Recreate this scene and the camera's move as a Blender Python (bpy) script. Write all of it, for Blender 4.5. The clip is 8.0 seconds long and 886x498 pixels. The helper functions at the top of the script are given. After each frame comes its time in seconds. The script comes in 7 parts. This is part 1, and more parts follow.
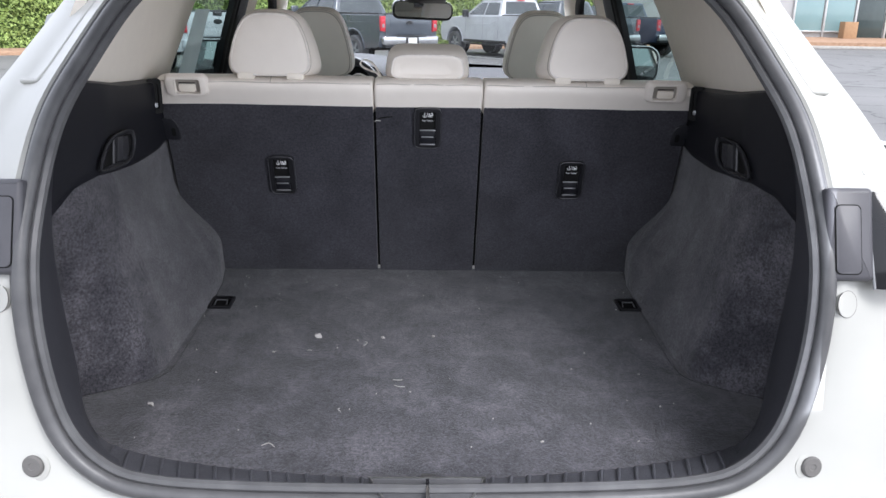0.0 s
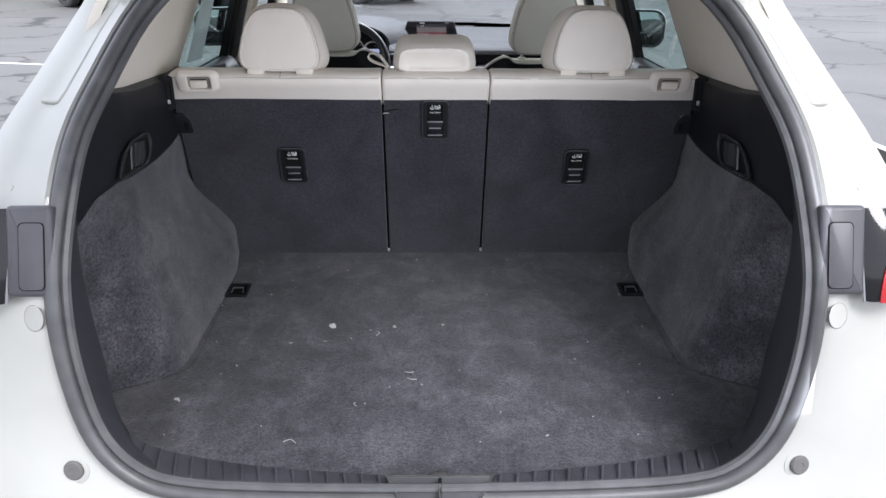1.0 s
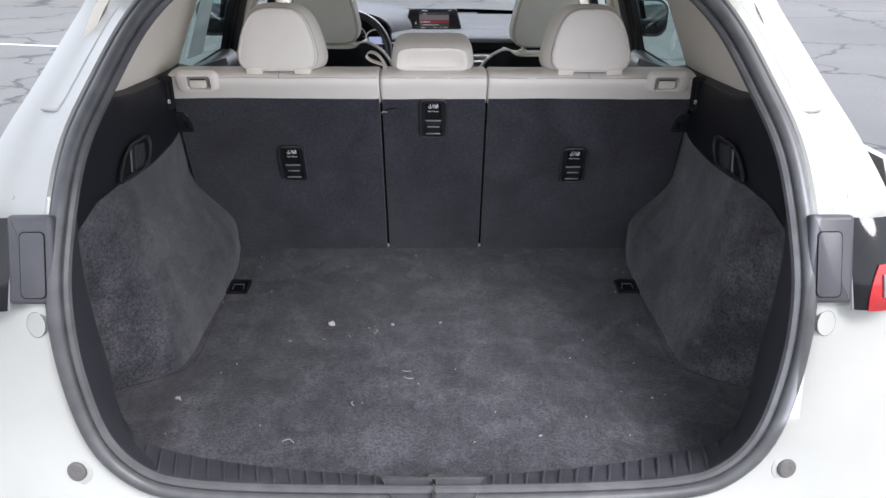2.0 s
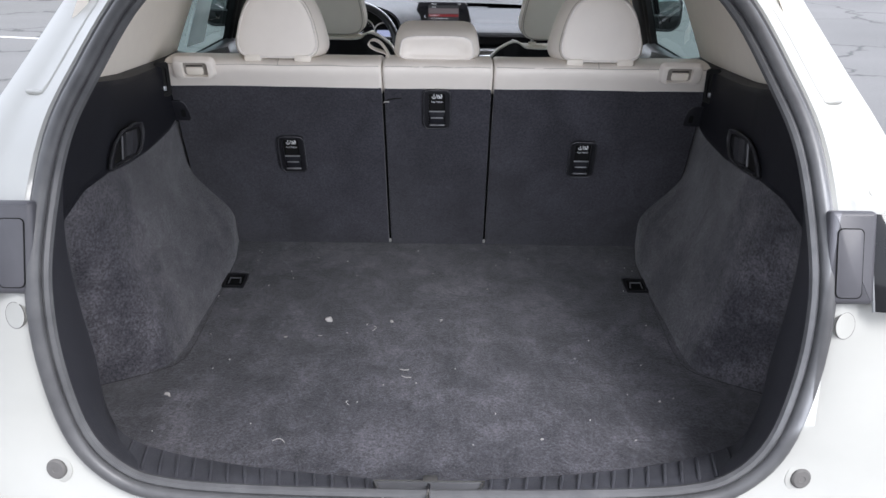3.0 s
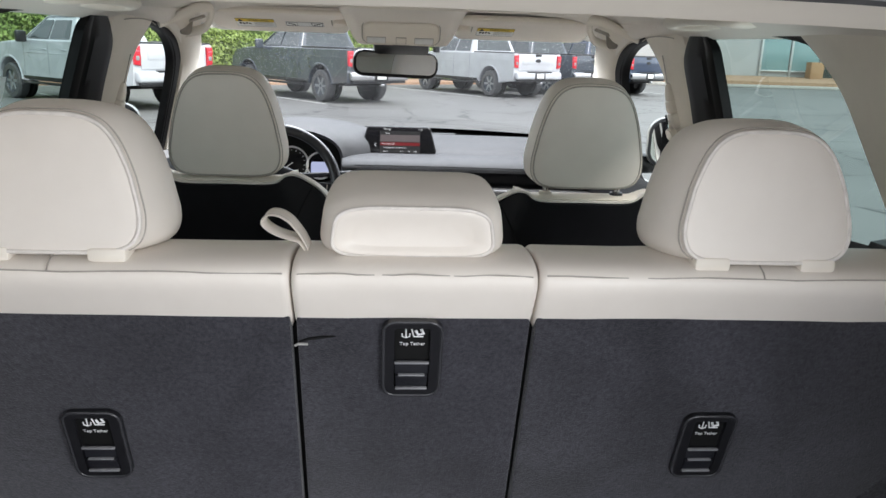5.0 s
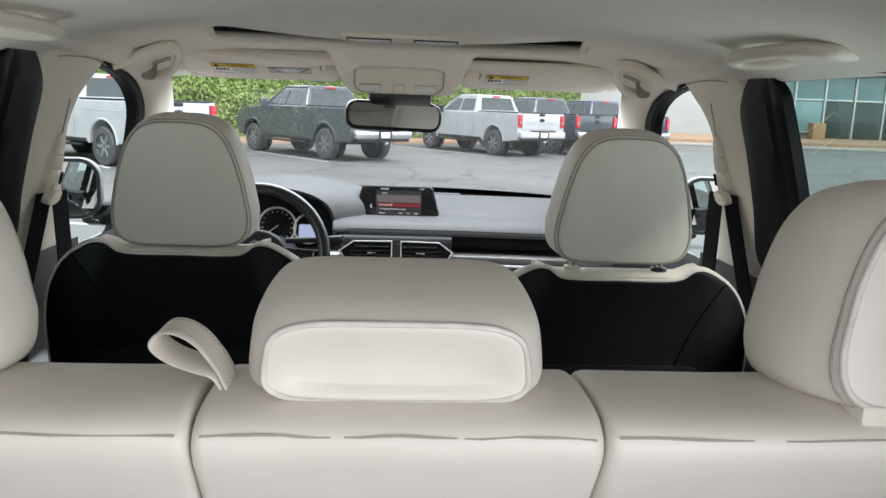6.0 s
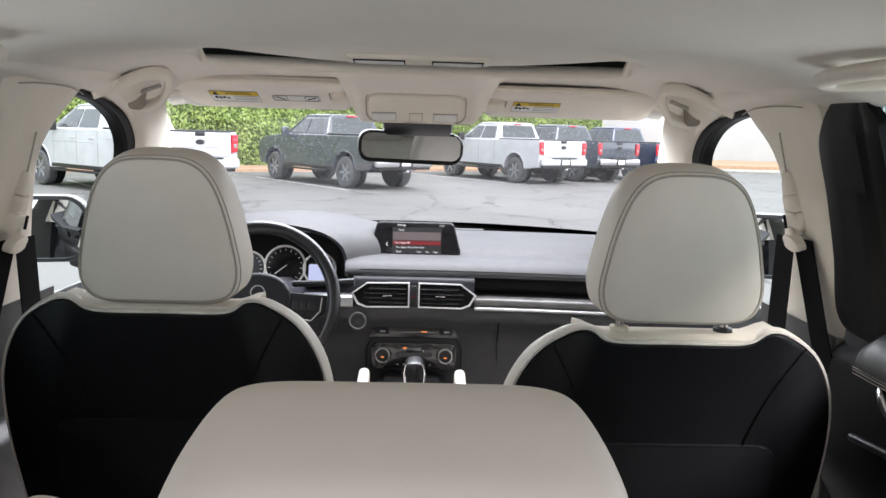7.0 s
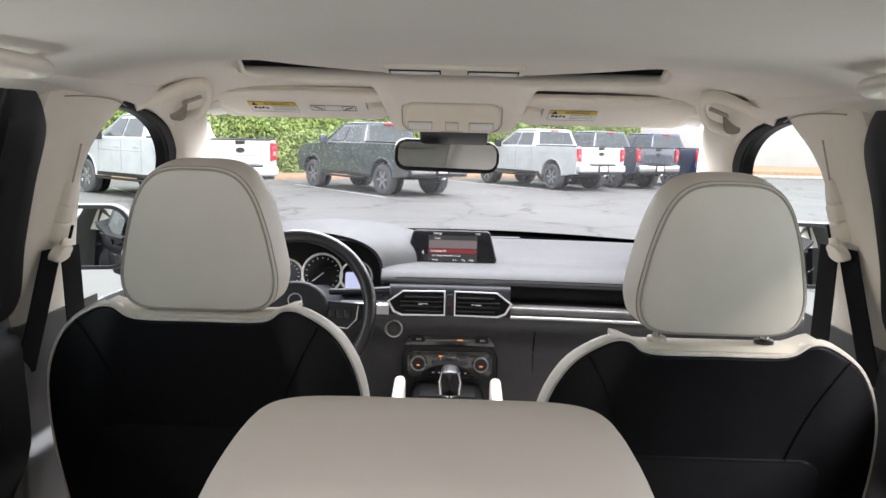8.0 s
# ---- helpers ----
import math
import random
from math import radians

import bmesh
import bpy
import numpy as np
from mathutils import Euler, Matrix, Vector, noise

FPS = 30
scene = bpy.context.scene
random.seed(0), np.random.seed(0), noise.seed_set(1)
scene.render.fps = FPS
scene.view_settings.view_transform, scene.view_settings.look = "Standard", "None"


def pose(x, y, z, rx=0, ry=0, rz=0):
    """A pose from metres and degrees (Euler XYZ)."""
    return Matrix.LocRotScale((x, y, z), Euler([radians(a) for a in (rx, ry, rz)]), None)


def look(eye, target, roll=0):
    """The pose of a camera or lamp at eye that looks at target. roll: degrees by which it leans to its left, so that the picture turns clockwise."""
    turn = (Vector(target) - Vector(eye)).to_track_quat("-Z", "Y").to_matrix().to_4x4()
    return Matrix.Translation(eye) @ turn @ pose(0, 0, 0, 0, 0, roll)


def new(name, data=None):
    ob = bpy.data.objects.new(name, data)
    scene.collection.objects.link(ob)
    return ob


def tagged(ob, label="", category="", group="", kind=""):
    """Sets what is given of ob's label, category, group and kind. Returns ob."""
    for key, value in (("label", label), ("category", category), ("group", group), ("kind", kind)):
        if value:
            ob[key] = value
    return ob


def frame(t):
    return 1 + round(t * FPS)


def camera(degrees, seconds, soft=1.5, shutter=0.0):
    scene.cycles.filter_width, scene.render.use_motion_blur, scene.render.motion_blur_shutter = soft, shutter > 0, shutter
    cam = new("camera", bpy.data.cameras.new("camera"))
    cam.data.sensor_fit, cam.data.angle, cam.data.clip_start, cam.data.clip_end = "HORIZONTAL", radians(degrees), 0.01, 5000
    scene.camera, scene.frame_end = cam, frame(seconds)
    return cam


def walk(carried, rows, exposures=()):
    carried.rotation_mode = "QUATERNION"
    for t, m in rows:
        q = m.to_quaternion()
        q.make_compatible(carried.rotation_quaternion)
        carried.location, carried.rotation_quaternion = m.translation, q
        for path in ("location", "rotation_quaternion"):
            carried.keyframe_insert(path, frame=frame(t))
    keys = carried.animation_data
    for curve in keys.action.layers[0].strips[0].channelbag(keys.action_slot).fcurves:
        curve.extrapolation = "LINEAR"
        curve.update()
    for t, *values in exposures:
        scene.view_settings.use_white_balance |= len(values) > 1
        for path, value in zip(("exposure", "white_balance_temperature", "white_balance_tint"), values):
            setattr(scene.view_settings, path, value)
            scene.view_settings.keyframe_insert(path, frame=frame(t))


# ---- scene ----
EXPOSURES = [
    (0.0, 1.39, 6000, 13), (3.2, 1.38, 6000, 13), (3.6, 1.95, 6150, 13), (4.0, 2.30, 6500, 15), (4.5, 2.30, 6400, 14), (5.2, 1.46, 6250, 9),
    (6.3, 1.68, 6250, 8), (7.0, 1.98, 6350, 14), (8.0, 2.04, 6450, 14),
]
cam = camera(60, 8.0)
PATH = [
    (0, (-0.012, -1.895, 1.451), (0.044, 0.015, 0.863), 1.0),
    (0.5, (-0.022, -1.900, 1.523), (0.030, -0.020, 0.844), 0.7),
    (1, (-0.021, -1.906, 1.582), (0.022, -0.050, 0.840), 0.4),
    (1.5, (-0.014, -1.907, 1.632), (0.024, -0.070, 0.841), 0.2),
    (3, (0.019, -1.856, 1.599), (0.017, -0.021, 0.804), 0.7),
    (3.5, (-0.003, -1.688, 1.521), (0.010, 0.159, 0.756), 1.0),
    (4, (-0.025, -1.368, 1.492), (0.018, 0.500, 0.778), 1.3),
    (4.5, (-0.014, -1.090, 1.467), (0.079, 0.813, 0.855), 1.7),
    (5, (-0.025, -0.883, 1.514), (0.113, 1.047, 1.005), 1.9),
    (5.2, (-0.030, -0.814, 1.530), (0.113, 1.124, 1.056), 1.9),
    (6.4, (0.007, -0.473, 1.473), (0.121, 1.499, 1.149), 2.0),
    (6.5, (0.008, -0.444, 1.473), (0.114, 1.529, 1.157), 1.8),
    (7, (0.003, -0.386, 1.494), (0.073, 1.591, 1.198), 1.7),
    (7.5, (0.005, -0.384, 1.499), (0.040, 1.595, 1.213), 1.5),
    (8, (0.005, -0.385, 1.498), (-0.021, 1.595, 1.217), 1.4),
]
walk(cam, [(t, look(eye, aim, lean)) for t, eye, aim, lean in PATH], EXPOSURES)
# ---- end walk
# ---- light ----
def build_world():
    w = bpy.data.worlds.new("overcast_sky")
    w.use_nodes = True
    nt = w.node_tree
    nt.nodes.clear()
    out = nt.nodes.new("ShaderNodeOutputWorld")
    bg = nt.nodes.new("ShaderNodeBackground")
    sky = nt.nodes.new("ShaderNodeTexSky")
    sky.sky_type = "NISHITA"
    sky.sun_disc = False
    sky.sun_elevation = radians(46)
    sky.sun_rotation = radians(140)
    sky.air_density, sky.dust_density, sky.ozone_density = 1.0, 4.0, 1.0
    # cloud cover: the blue sky is veiled by an even white layer
    mix = nt.nodes.new("ShaderNodeMix")
    mix.data_type = "RGBA"
    mix.inputs["Factor"].default_value = 0.82
    mix.inputs["B"].default_value = (10.0, 10.1, 10.3, 1)
    nt.links.new(sky.outputs["Color"], mix.inputs["A"])
    nt.links.new(mix.outputs["Result"], bg.inputs["Color"])
    bg.inputs["Strength"].default_value = 0.088
    nt.links.new(bg.outputs[0], out.inputs["Surface"])
    scene.world = w


build_world()
sun_data = bpy.data.lights.new("sun", "SUN")
sun_data.energy, sun_data.angle, sun_data.color = 1.5, radians(25), (1.0, 0.96, 0.9)
sun = new("sun", sun_data)
sun.matrix_world = look((7.5, -9, 12), (0, 0, 0))

# fill lamp added at the open tailgate, to stand in for more skylight
hatch_light = bpy.data.lights.new("tailgate_fill_lamp", "AREA")
hatch_light.shape, hatch_light.size, hatch_light.size_y = "RECTANGLE", 0.45, 0.50
hatch_light.energy, hatch_light.color, hatch_light.spread = 0.90, (0.96, 0.98, 1.0), radians(110)
new("tailgate_fill_lamp", hatch_light).matrix_world = look((0.46, -0.98, 1.15), (-0.46, -0.14, 0.98))
# another one added above the windshield, hidden by the roof
front_light = bpy.data.lights.new("windshield_fill_lamp", "AREA")
front_light.shape, front_light.size, front_light.size_y = "RECTANGLE", 1.10, 0.45
front_light.energy, front_light.color = 8.0, (0.97, 0.98, 1.0)
new("windshield_fill_lamp", front_light).matrix_world = look((0, 1.78, 1.72), (0, 1.35, 1.0))
# fill lamp added behind the dashboard, as if the white hood threw light up
cowl_light = bpy.data.lights.new("cowl_fill_lamp", "AREA")
cowl_light.shape, cowl_light.size, cowl_light.size_y = "RECTANGLE", 1.15, 0.14
cowl_light.energy, cowl_light.color = 13.0, (0.98, 0.98, 0.97)
new("cowl_fill_lamp", cowl_light).matrix_world = look((0, 2.235, 1.086), (0, 0.75, 1.68))


# fill lamps added at the rear side windows, aimed up at the headliner
for side in (-1, 1):
    window_light = bpy.data.lights.new("side_window_fill_lamp", "AREA")
    window_light.shape, window_light.size, window_light.size_y = "RECTANGLE", 0.42, 0.24
    window_light.energy, window_light.color, window_light.spread = 0.10, (0.95, 0.99, 0.98), radians(120)
    new("side_window_fill_lamp", window_light).matrix_world = look((side * 0.630, 0.33, 1.36), (side * 0.30, 0.33, 1.62))

# ---- materials ----
def material(name, color, rough=0.5, metal=0.0, color2=None, scale=60.0, bump=0.0, bump_scale=200.0, coat=0.0,
             spread=0.25, sheen=0.0, big=0.0, big_scale=4.0, random_tint=0.0, spec=0.5):
    """A surface with fine grain, larger stains and relief, in object space (metres)."""
    m = bpy.data.materials.new(name)
    m.use_nodes = True
    nt = m.node_tree
    b = nt.nodes["Principled BSDF"]
    b.inputs["Roughness"].default_value = rough
    b.inputs["Metallic"].default_value = metal
    b.inputs["Coat Weight"].default_value = coat
    b.inputs["Coat Roughness"].default_value = 0.06
    b.inputs["Sheen Weight"].default_value = sheen
    b.inputs["Specular IOR Level"].default_value = spec
    co = nt.nodes.new("ShaderNodeTexCoord")
    n1 = nt.nodes.new("ShaderNodeTexNoise")
    n1.inputs["Scale"].default_value, n1.inputs["Detail"].default_value = scale, 5
    nt.links.new(co.outputs["Object"], n1.inputs["Vector"])
    ramp = nt.nodes.new("ShaderNodeMapRange")
    ramp.inputs["From Min"].default_value, ramp.inputs["From Max"].default_value = 0.5 - spread, 0.5 + spread
    nt.links.new(n1.outputs["Fac"], ramp.inputs["Value"])
    mix = nt.nodes.new("ShaderNodeMix")
    mix.data_type = "RGBA"
    mix.inputs["A"].default_value = (*color, 1)
    mix.inputs["B"].default_value = (*(color2 or [c * 0.8 for c in color]), 1)
    nt.links.new(ramp.outputs["Result"], mix.inputs["Factor"])
    last = mix.outputs["Result"]
    if big:
        n2 = nt.nodes.new("ShaderNodeTexNoise")
        n2.inputs["Scale"].default_value, n2.inputs["Detail"].default_value = big_scale, 4
        n2.inputs["Distortion"].default_value = 0.6
        nt.links.new(co.outputs["Object"], n2.inputs["Vector"])
        r2 = nt.nodes.new("ShaderNodeMapRange")
        r2.inputs["From Min"].default_value, r2.inputs["From Max"].default_value = 0.35, 0.7
        r2.inputs["To Min"].default_value, r2.inputs["To Max"].default_value = 1 - big, 1 + big
        nt.links.new(n2.outputs["Fac"], r2.inputs["Value"])
        hs = nt.nodes.new("ShaderNodeHueSaturation")
        nt.links.new(last, hs.inputs["Color"])
        nt.links.new(r2.outputs["Result"], hs.inputs["Value"])
        last = hs.outputs["Color"]
    if random_tint:
        oi = nt.nodes.new("ShaderNodeNewGeometry")
        r3 = nt.nodes.new("ShaderNodeMapRange")
        r3.inputs["To Min"].default_value, r3.inputs["To Max"].default_value = 1 - random_tint, 1 + random_tint
        nt.links.new(oi.outputs["Random Per Island"], r3.inputs["Value"])
        h3 = nt.nodes.new("ShaderNodeHueSaturation")
        nt.links.new(last, h3.inputs["Color"])
        nt.links.new(r3.outputs["Result"], h3.inputs["Value"])
        last = h3.outputs["Color"]
    nt.links.new(last, b.inputs["Base Color"])
    if bump:
        n3 = nt.nodes.new("ShaderNodeTexNoise")
        n3.inputs["Scale"].default_value, n3.inputs["Detail"].default_value = bump_scale, 3
        nt.links.new(co.outputs["Object"], n3.inputs["Vector"])
        bp = nt.nodes.new("ShaderNodeBump")
        bp.inputs["Strength"].default_value, bp.inputs["Distance"].default_value = bump, 0.002
        nt.links.new(n3.outputs["Fac"], bp.inputs["Height"])
        nt.links.new(bp.outputs["Normal"], b.inputs["Normal"])
    return m


def glass(name, color, rough=0.0, edge=0.8, base=0.04):
    """A thin pane: tinted see-through, with gloss by Fresnel."""
    m = bpy.data.materials.new(name)
    m.use_nodes = True
    nt = m.node_tree
    nt.nodes.clear()
    out = nt.nodes.new("ShaderNodeOutputMaterial")
    tr = nt.nodes.new("ShaderNodeBsdfTransparent")
    tr.inputs["Color"].default_value = (*color, 1)
    gl = nt.nodes.new("ShaderNodeBsdfGlossy")
    gl.inputs["Roughness"].default_value = rough
    lw = nt.nodes.new("ShaderNodeLayerWeight")
    lw.inputs["Blend"].default_value = 0.5
    pw = nt.nodes.new("ShaderNodeMath")
    pw.operation = "POWER"
    pw.inputs[1].default_value = 4.0
    nt.links.new(lw.outputs["Facing"], pw.inputs[0])
    fr = nt.nodes.new("ShaderNodeMath")
    fr.operation = "MULTIPLY_ADD"
    fr.inputs[1].default_value, fr.inputs[2].default_value = edge, base
    nt.links.new(pw.outputs[0], fr.inputs[0])
    mx = nt.nodes.new("ShaderNodeMixShader")
    nt.links.new(fr.outputs[0], mx.inputs[0])
    nt.links.new(tr.outputs[0], mx.inputs[1])
    nt.links.new(gl.outputs[0], mx.inputs[2])
    nt.links.new(mx.outputs[0], out.inputs["Surface"])
    return m


def glow(name, color, strength):
    m = bpy.data.materials.new(name)
    m.use_nodes = True
    b = m.node_tree.nodes["Principled BSDF"]
    b.inputs["Base Color"].default_value = (0.01, 0.01, 0.01, 1)
    b.inputs["Roughness"].default_value = 0.15
    b.inputs["Emission Color"].default_value = (*color, 1)
    b.inputs["Emission Strength"].default_value = strength
    return m


LEATHER = material("ivory_leather", (0.75, 0.695, 0.63), 0.46, color2=(0.715, 0.66, 0.595), scale=25, bump=0.045, bump_scale=700, big=0.03)
PIPING = material("ivory_piping", (0.76, 0.71, 0.655), 0.5, scale=80)
STITCH = material("stitching_thread", (0.42, 0.385, 0.34), 0.8, scale=200)
BLACK_LEATHER = material("black_leather", (0.007, 0.007, 0.0085), 0.50, color2=(0.010, 0.010, 0.012), scale=20, bump=0.15, bump_scale=600, big=0.1, spec=0.2)
WHEEL_LEATHER = material("polished_black_leather", (0.014, 0.014, 0.016), 0.30, color2=(0.019, 0.019, 0.021), scale=30, bump=0.08, bump_scale=700, big=0.1)
HEADLINER = material("headliner_fabric", (0.80, 0.752, 0.69), 0.95, color2=(0.765, 0.715, 0.655), scale=300, bump=0.1, bump_scale=900, big=0.02)
IVORY_PLASTIC = material("ivory_plastic", (0.78, 0.722, 0.63), 0.55, color2=(0.75, 0.69, 0.605), scale=40, bump=0.05, bump_scale=900)


def carpet(name, dark, pale, scuff, tuft=0.78):
    """Cut-pile carpet: fine pile grain, brushed streaks and pale worn patches."""
    m = bpy.data.materials.new(name)
    m.use_nodes = True
    nt = m.node_tree
    b = nt.nodes["Principled BSDF"]
    b.inputs["Roughness"].default_value = 1.0
    b.inputs["Specular IOR Level"].default_value = 0.1
    b.inputs["Sheen Weight"].default_value = 0.25
    co = nt.nodes.new("ShaderNodeTexCoord")

    def grain(scale, detail, rough, dist, stretch=(1, 1, 1)):
        mp = nt.nodes.new("ShaderNodeMapping")
        mp.inputs["Scale"].default_value = stretch
        nt.links.new(co.outputs["Object"], mp.inputs["Vector"])
        n = nt.nodes.new("ShaderNodeTexNoise")
        n.inputs["Scale"].default_value, n.inputs["Detail"].default_value = scale, detail
        n.inputs["Roughness"].default_value, n.inputs["Distortion"].default_value = rough, dist
        nt.links.new(mp.outputs["Vector"], n.inputs["Vector"])
        return n.outputs["Fac"]

    def ranged(src, lo, hi, a0, a1):
        r = nt.nodes.new("ShaderNodeMapRange")
        for k, v in (("From Min", lo), ("From Max", hi), ("To Min", a0), ("To Max", a1)):
            r.inputs[k].default_value = v
        nt.links.new(src, r.inputs["Value"])
        return r.outputs["Result"]

    def times(p, q):
        k = nt.nodes.new("ShaderNodeMath")
        k.operation = "MULTIPLY"
        nt.links.new(p, k.inputs[0])
        nt.links.new(q, k.inputs[1])
        return k.outputs[0]

    pile = grain(210, 4, 0.8, 0.0)
    streak = grain(48, 5, 0.7, 0.6, (1.0, 0.7, 1.0))
    patch = grain(8.5, 6, 0.66, 0.5)
    lum = times(times(ranged(pile, 0.34, 0.66, 1 - tuft, 1 + tuft), ranged(streak, 0.32, 0.68, 1 - scuff * 0.75, 1 + scuff * 0.75)), ranged(patch, 0.33, 0.68, 1 - scuff * 0.85, 1 + scuff * 1.1))
    mix = nt.nodes.new("ShaderNodeMix")
    mix.data_type = "RGBA"
    mix.inputs["A"].default_value, mix.inputs["B"].default_value = (*dark, 1), (*pale, 1)
    nt.links.new(ranged(patch, 0.4, 0.65, 0, 1), mix.inputs["Factor"])
    hs = nt.nodes.new("ShaderNodeHueSaturation")
    nt.links.new(mix.outputs["Result"], hs.inputs["Color"])
    nt.links.new(lum, hs.inputs["Value"])
    nt.links.new(hs.outputs["Color"], b.inputs["Base Color"])
    bp = nt.nodes.new("ShaderNodeBump")
    bp.inputs["Strength"].default_value, bp.inputs["Distance"].default_value = 0.9, 0.002
    nt.links.new(pile, bp.inputs["Height"])
    nt.links.new(bp.outputs["Normal"], b.inputs["Normal"])
    return m


CARPET = carpet("charcoal_carpet", (0.043, 0.0418, 0.049), (0.064, 0.0612, 0.068), 0.26, 0.62)
FLOOR_CARPET = carpet("worn_charcoal_carpet", (0.027, 0.0268, 0.033), (0.044, 0.0422, 0.049), 0.40, 0.66)
SEATBACK_CARPET = material("seatback_felt", (0.0245, 0.0242, 0.030), 1.0, color2=(0.050, 0.0488, 0.058), scale=230, spread=0.20, bump=0.6, bump_scale=600, sheen=0.3, big=0.26, big_scale=7.0, spec=0.1)
BLACK_PLASTIC = material("black_grained_plastic", (0.009, 0.0093, 0.0125), 0.50, color2=(0.013, 0.0134, 0.017), scale=60, bump=0.25, bump_scale=1100, big=0.08, spec=0.3)
GLOSS_BLACK = material("gloss_black_plastic", (0.014, 0.014, 0.016), 0.14, scale=60, coat=0.5)
LEVER_GREY = material("worn_lever_plastic", (0.040, 0.040, 0.044), 0.26, scale=60, big=0.05)
SATIN_BLACK = material("satin_black_plastic", (0.012, 0.012, 0.014), 0.32, scale=60, big=0.05)
GREY_PLASTIC = material("dark_grey_plastic", (0.075, 0.075, 0.08), 0.55, scale=60, bump=0.15, bump_scale=1100, big=0.08)
DASH_SOFT = material("dashboard_soft_pad", (0.036, 0.037, 0.040), 0.65, color2=(0.046, 0.046, 0.049), scale=50, bump=0.2, bump_scale=900, big=0.05)
DASH_HARD = material("dashboard_hard_plastic", (0.055, 0.055, 0.06), 0.5, scale=50, bump=0.15, bump_scale=900, big=0.05)
RUBBER = material("black_rubber", (0.06, 0.06, 0.063), 0.42, color2=(0.09, 0.09, 0.092), scale=30, bump=0.1, bump_scale=300, big=0.15)
DARK_RUBBER = material("dark_door_rubber", (0.004, 0.004, 0.0046), 0.45, color2=(0.006, 0.006, 0.0066), scale=30, bump=0.1, bump_scale=400, spec=0.2)
FRIT = material("black_ceramic_band", (0.0015, 0.0015, 0.0015), 1.0, scale=60, spec=0.0)
DOOR_PAD = material("grey_black_leather", (0.016, 0.017, 0.019), 0.42, color2=(0.021, 0.022, 0.024), scale=25, bump=0.15, bump_scale=700, big=0.08)
PILLAR_GREY = material("grey_pillar_plastic", (0.060, 0.058, 0.057), 0.42, color2=(0.070, 0.068, 0.066), scale=60, bump=0.15, bump_scale=1100, big=0.05)
# pale, slightly mottled grey for the tether bars
PALE_EDGE = material("pale_grey_edge", (0.34, 0.34, 0.35), 0.35, metal=0.4, scale=60, big=0.15, big_scale=60)
BRIGHT_RING = material("polished_ring", (0.80, 0.80, 0.79), 0.25, metal=0.55, scale=30)
DOOR_BLACK = material("black_door_trim", (0.008, 0.008, 0.009), 0.5, color2=(0.012, 0.012, 0.013), scale=40, bump=0.2, bump_scale=900, spec=0.12)
STOP_GREY = material("bump_stop_grey", (0.13, 0.125, 0.12), 0.75, scale=60, bump=0.2, bump_scale=300)
LAMP_GREY = material("lamp_housing_grey", (0.070, 0.069, 0.078), 0.46, scale=20, bump=0.1, bump_scale=900)
TRUCK_GLASS = material("dark_window_glass", (0.05, 0.06, 0.064), 0.10, scale=3, spec=0.6)
DROPLET = glass("rain_droplet", (0.97, 0.98, 0.98), 0.3, 0.8, 0.42)
PAPER = material("window_sticker_paper", (0.62, 0.63, 0.62), 0.8, color2=(0.55, 0.56, 0.56), scale=14)
TRIM_PLASTIC = material("opening_trim_plastic", (0.036, 0.0365, 0.043), 0.45, color2=(0.046, 0.0465, 0.054), scale=50, bump=0.2, bump_scale=1100, big=0.1, spec=0.3)
SILL_PLASTIC = material("scuff_plate_plastic", (0.046, 0.047, 0.055), 0.40, color2=(0.062, 0.063, 0.072), scale=45, bump=0.25, bump_scale=900, big=0.2, big_scale=9)
SATIN_ALU = material("satin_aluminium", (0.80, 0.80, 0.80), 0.3, metal=0.2, scale=60)
ALLOY = material("silver_alloy", (0.28, 0.29, 0.30), 0.35, metal=0.3, scale=20)
CHROME = material("satin_chrome", (0.72, 0.72, 0.73), 0.18, metal=1.0, scale=30)
SILVER = material("brushed_silver_trim", (0.55, 0.55, 0.55), 0.35, metal=1.0, scale=60)
WHITE_PAINT = material("pearl_white_paint", (0.64, 0.64, 0.62), 0.35, color2=(0.61, 0.61, 0.595), scale=4, coat=0.7, big=0.015)
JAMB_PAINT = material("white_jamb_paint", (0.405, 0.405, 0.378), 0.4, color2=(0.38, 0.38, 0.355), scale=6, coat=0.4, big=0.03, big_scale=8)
MIRROR = material("mirror_silver", (0.62, 0.63, 0.64), 0.01, metal=1.0, scale=1)
SCREEN_BLACK = material("screen_gloss_black", (0.006, 0.006, 0.007), 0.12, scale=10, spec=0.25)
BELT = material("black_webbing", (0.008, 0.008, 0.009), 0.9, scale=300, bump=0.4, bump_scale=900, spec=0.1)
LABEL_WHITE = material("white_label", (0.8, 0.8, 0.78), 0.6, scale=20)
LABEL_YELLOW = material("yellow_label", (0.75, 0.52, 0.02), 0.6, scale=20)
LABEL_BLACK = material("black_print", (0.006, 0.006, 0.006), 0.7, scale=20, spec=0.2)
GREY_WOOD = material("grey_wood_veneer", (0.075, 0.072, 0.07), 0.3, color2=(0.13, 0.126, 0.122), scale=30, coat=0.3)
# body white, its dim look behind tinted glass put into the colour
DIM_SHELL_PAINT = material("dimmed_white_shell_paint", (0.36, 0.36, 0.37), 0.35, color2=(0.33, 0.33, 0.34), scale=6, coat=0.5)
ICON_WHITE = material("white_print", (0.7, 0.7, 0.7), 0.6, scale=20)
RED_LENS = material("red_lamp_lens", (0.55, 0.015, 0.018), 0.12, color2=(0.30, 0.008, 0.01), scale=40, coat=1.0)
SMOKED_LENS = material("smoked_lamp_lens", (0.012, 0.012, 0.014), 0.08, scale=20, spec=0.4)
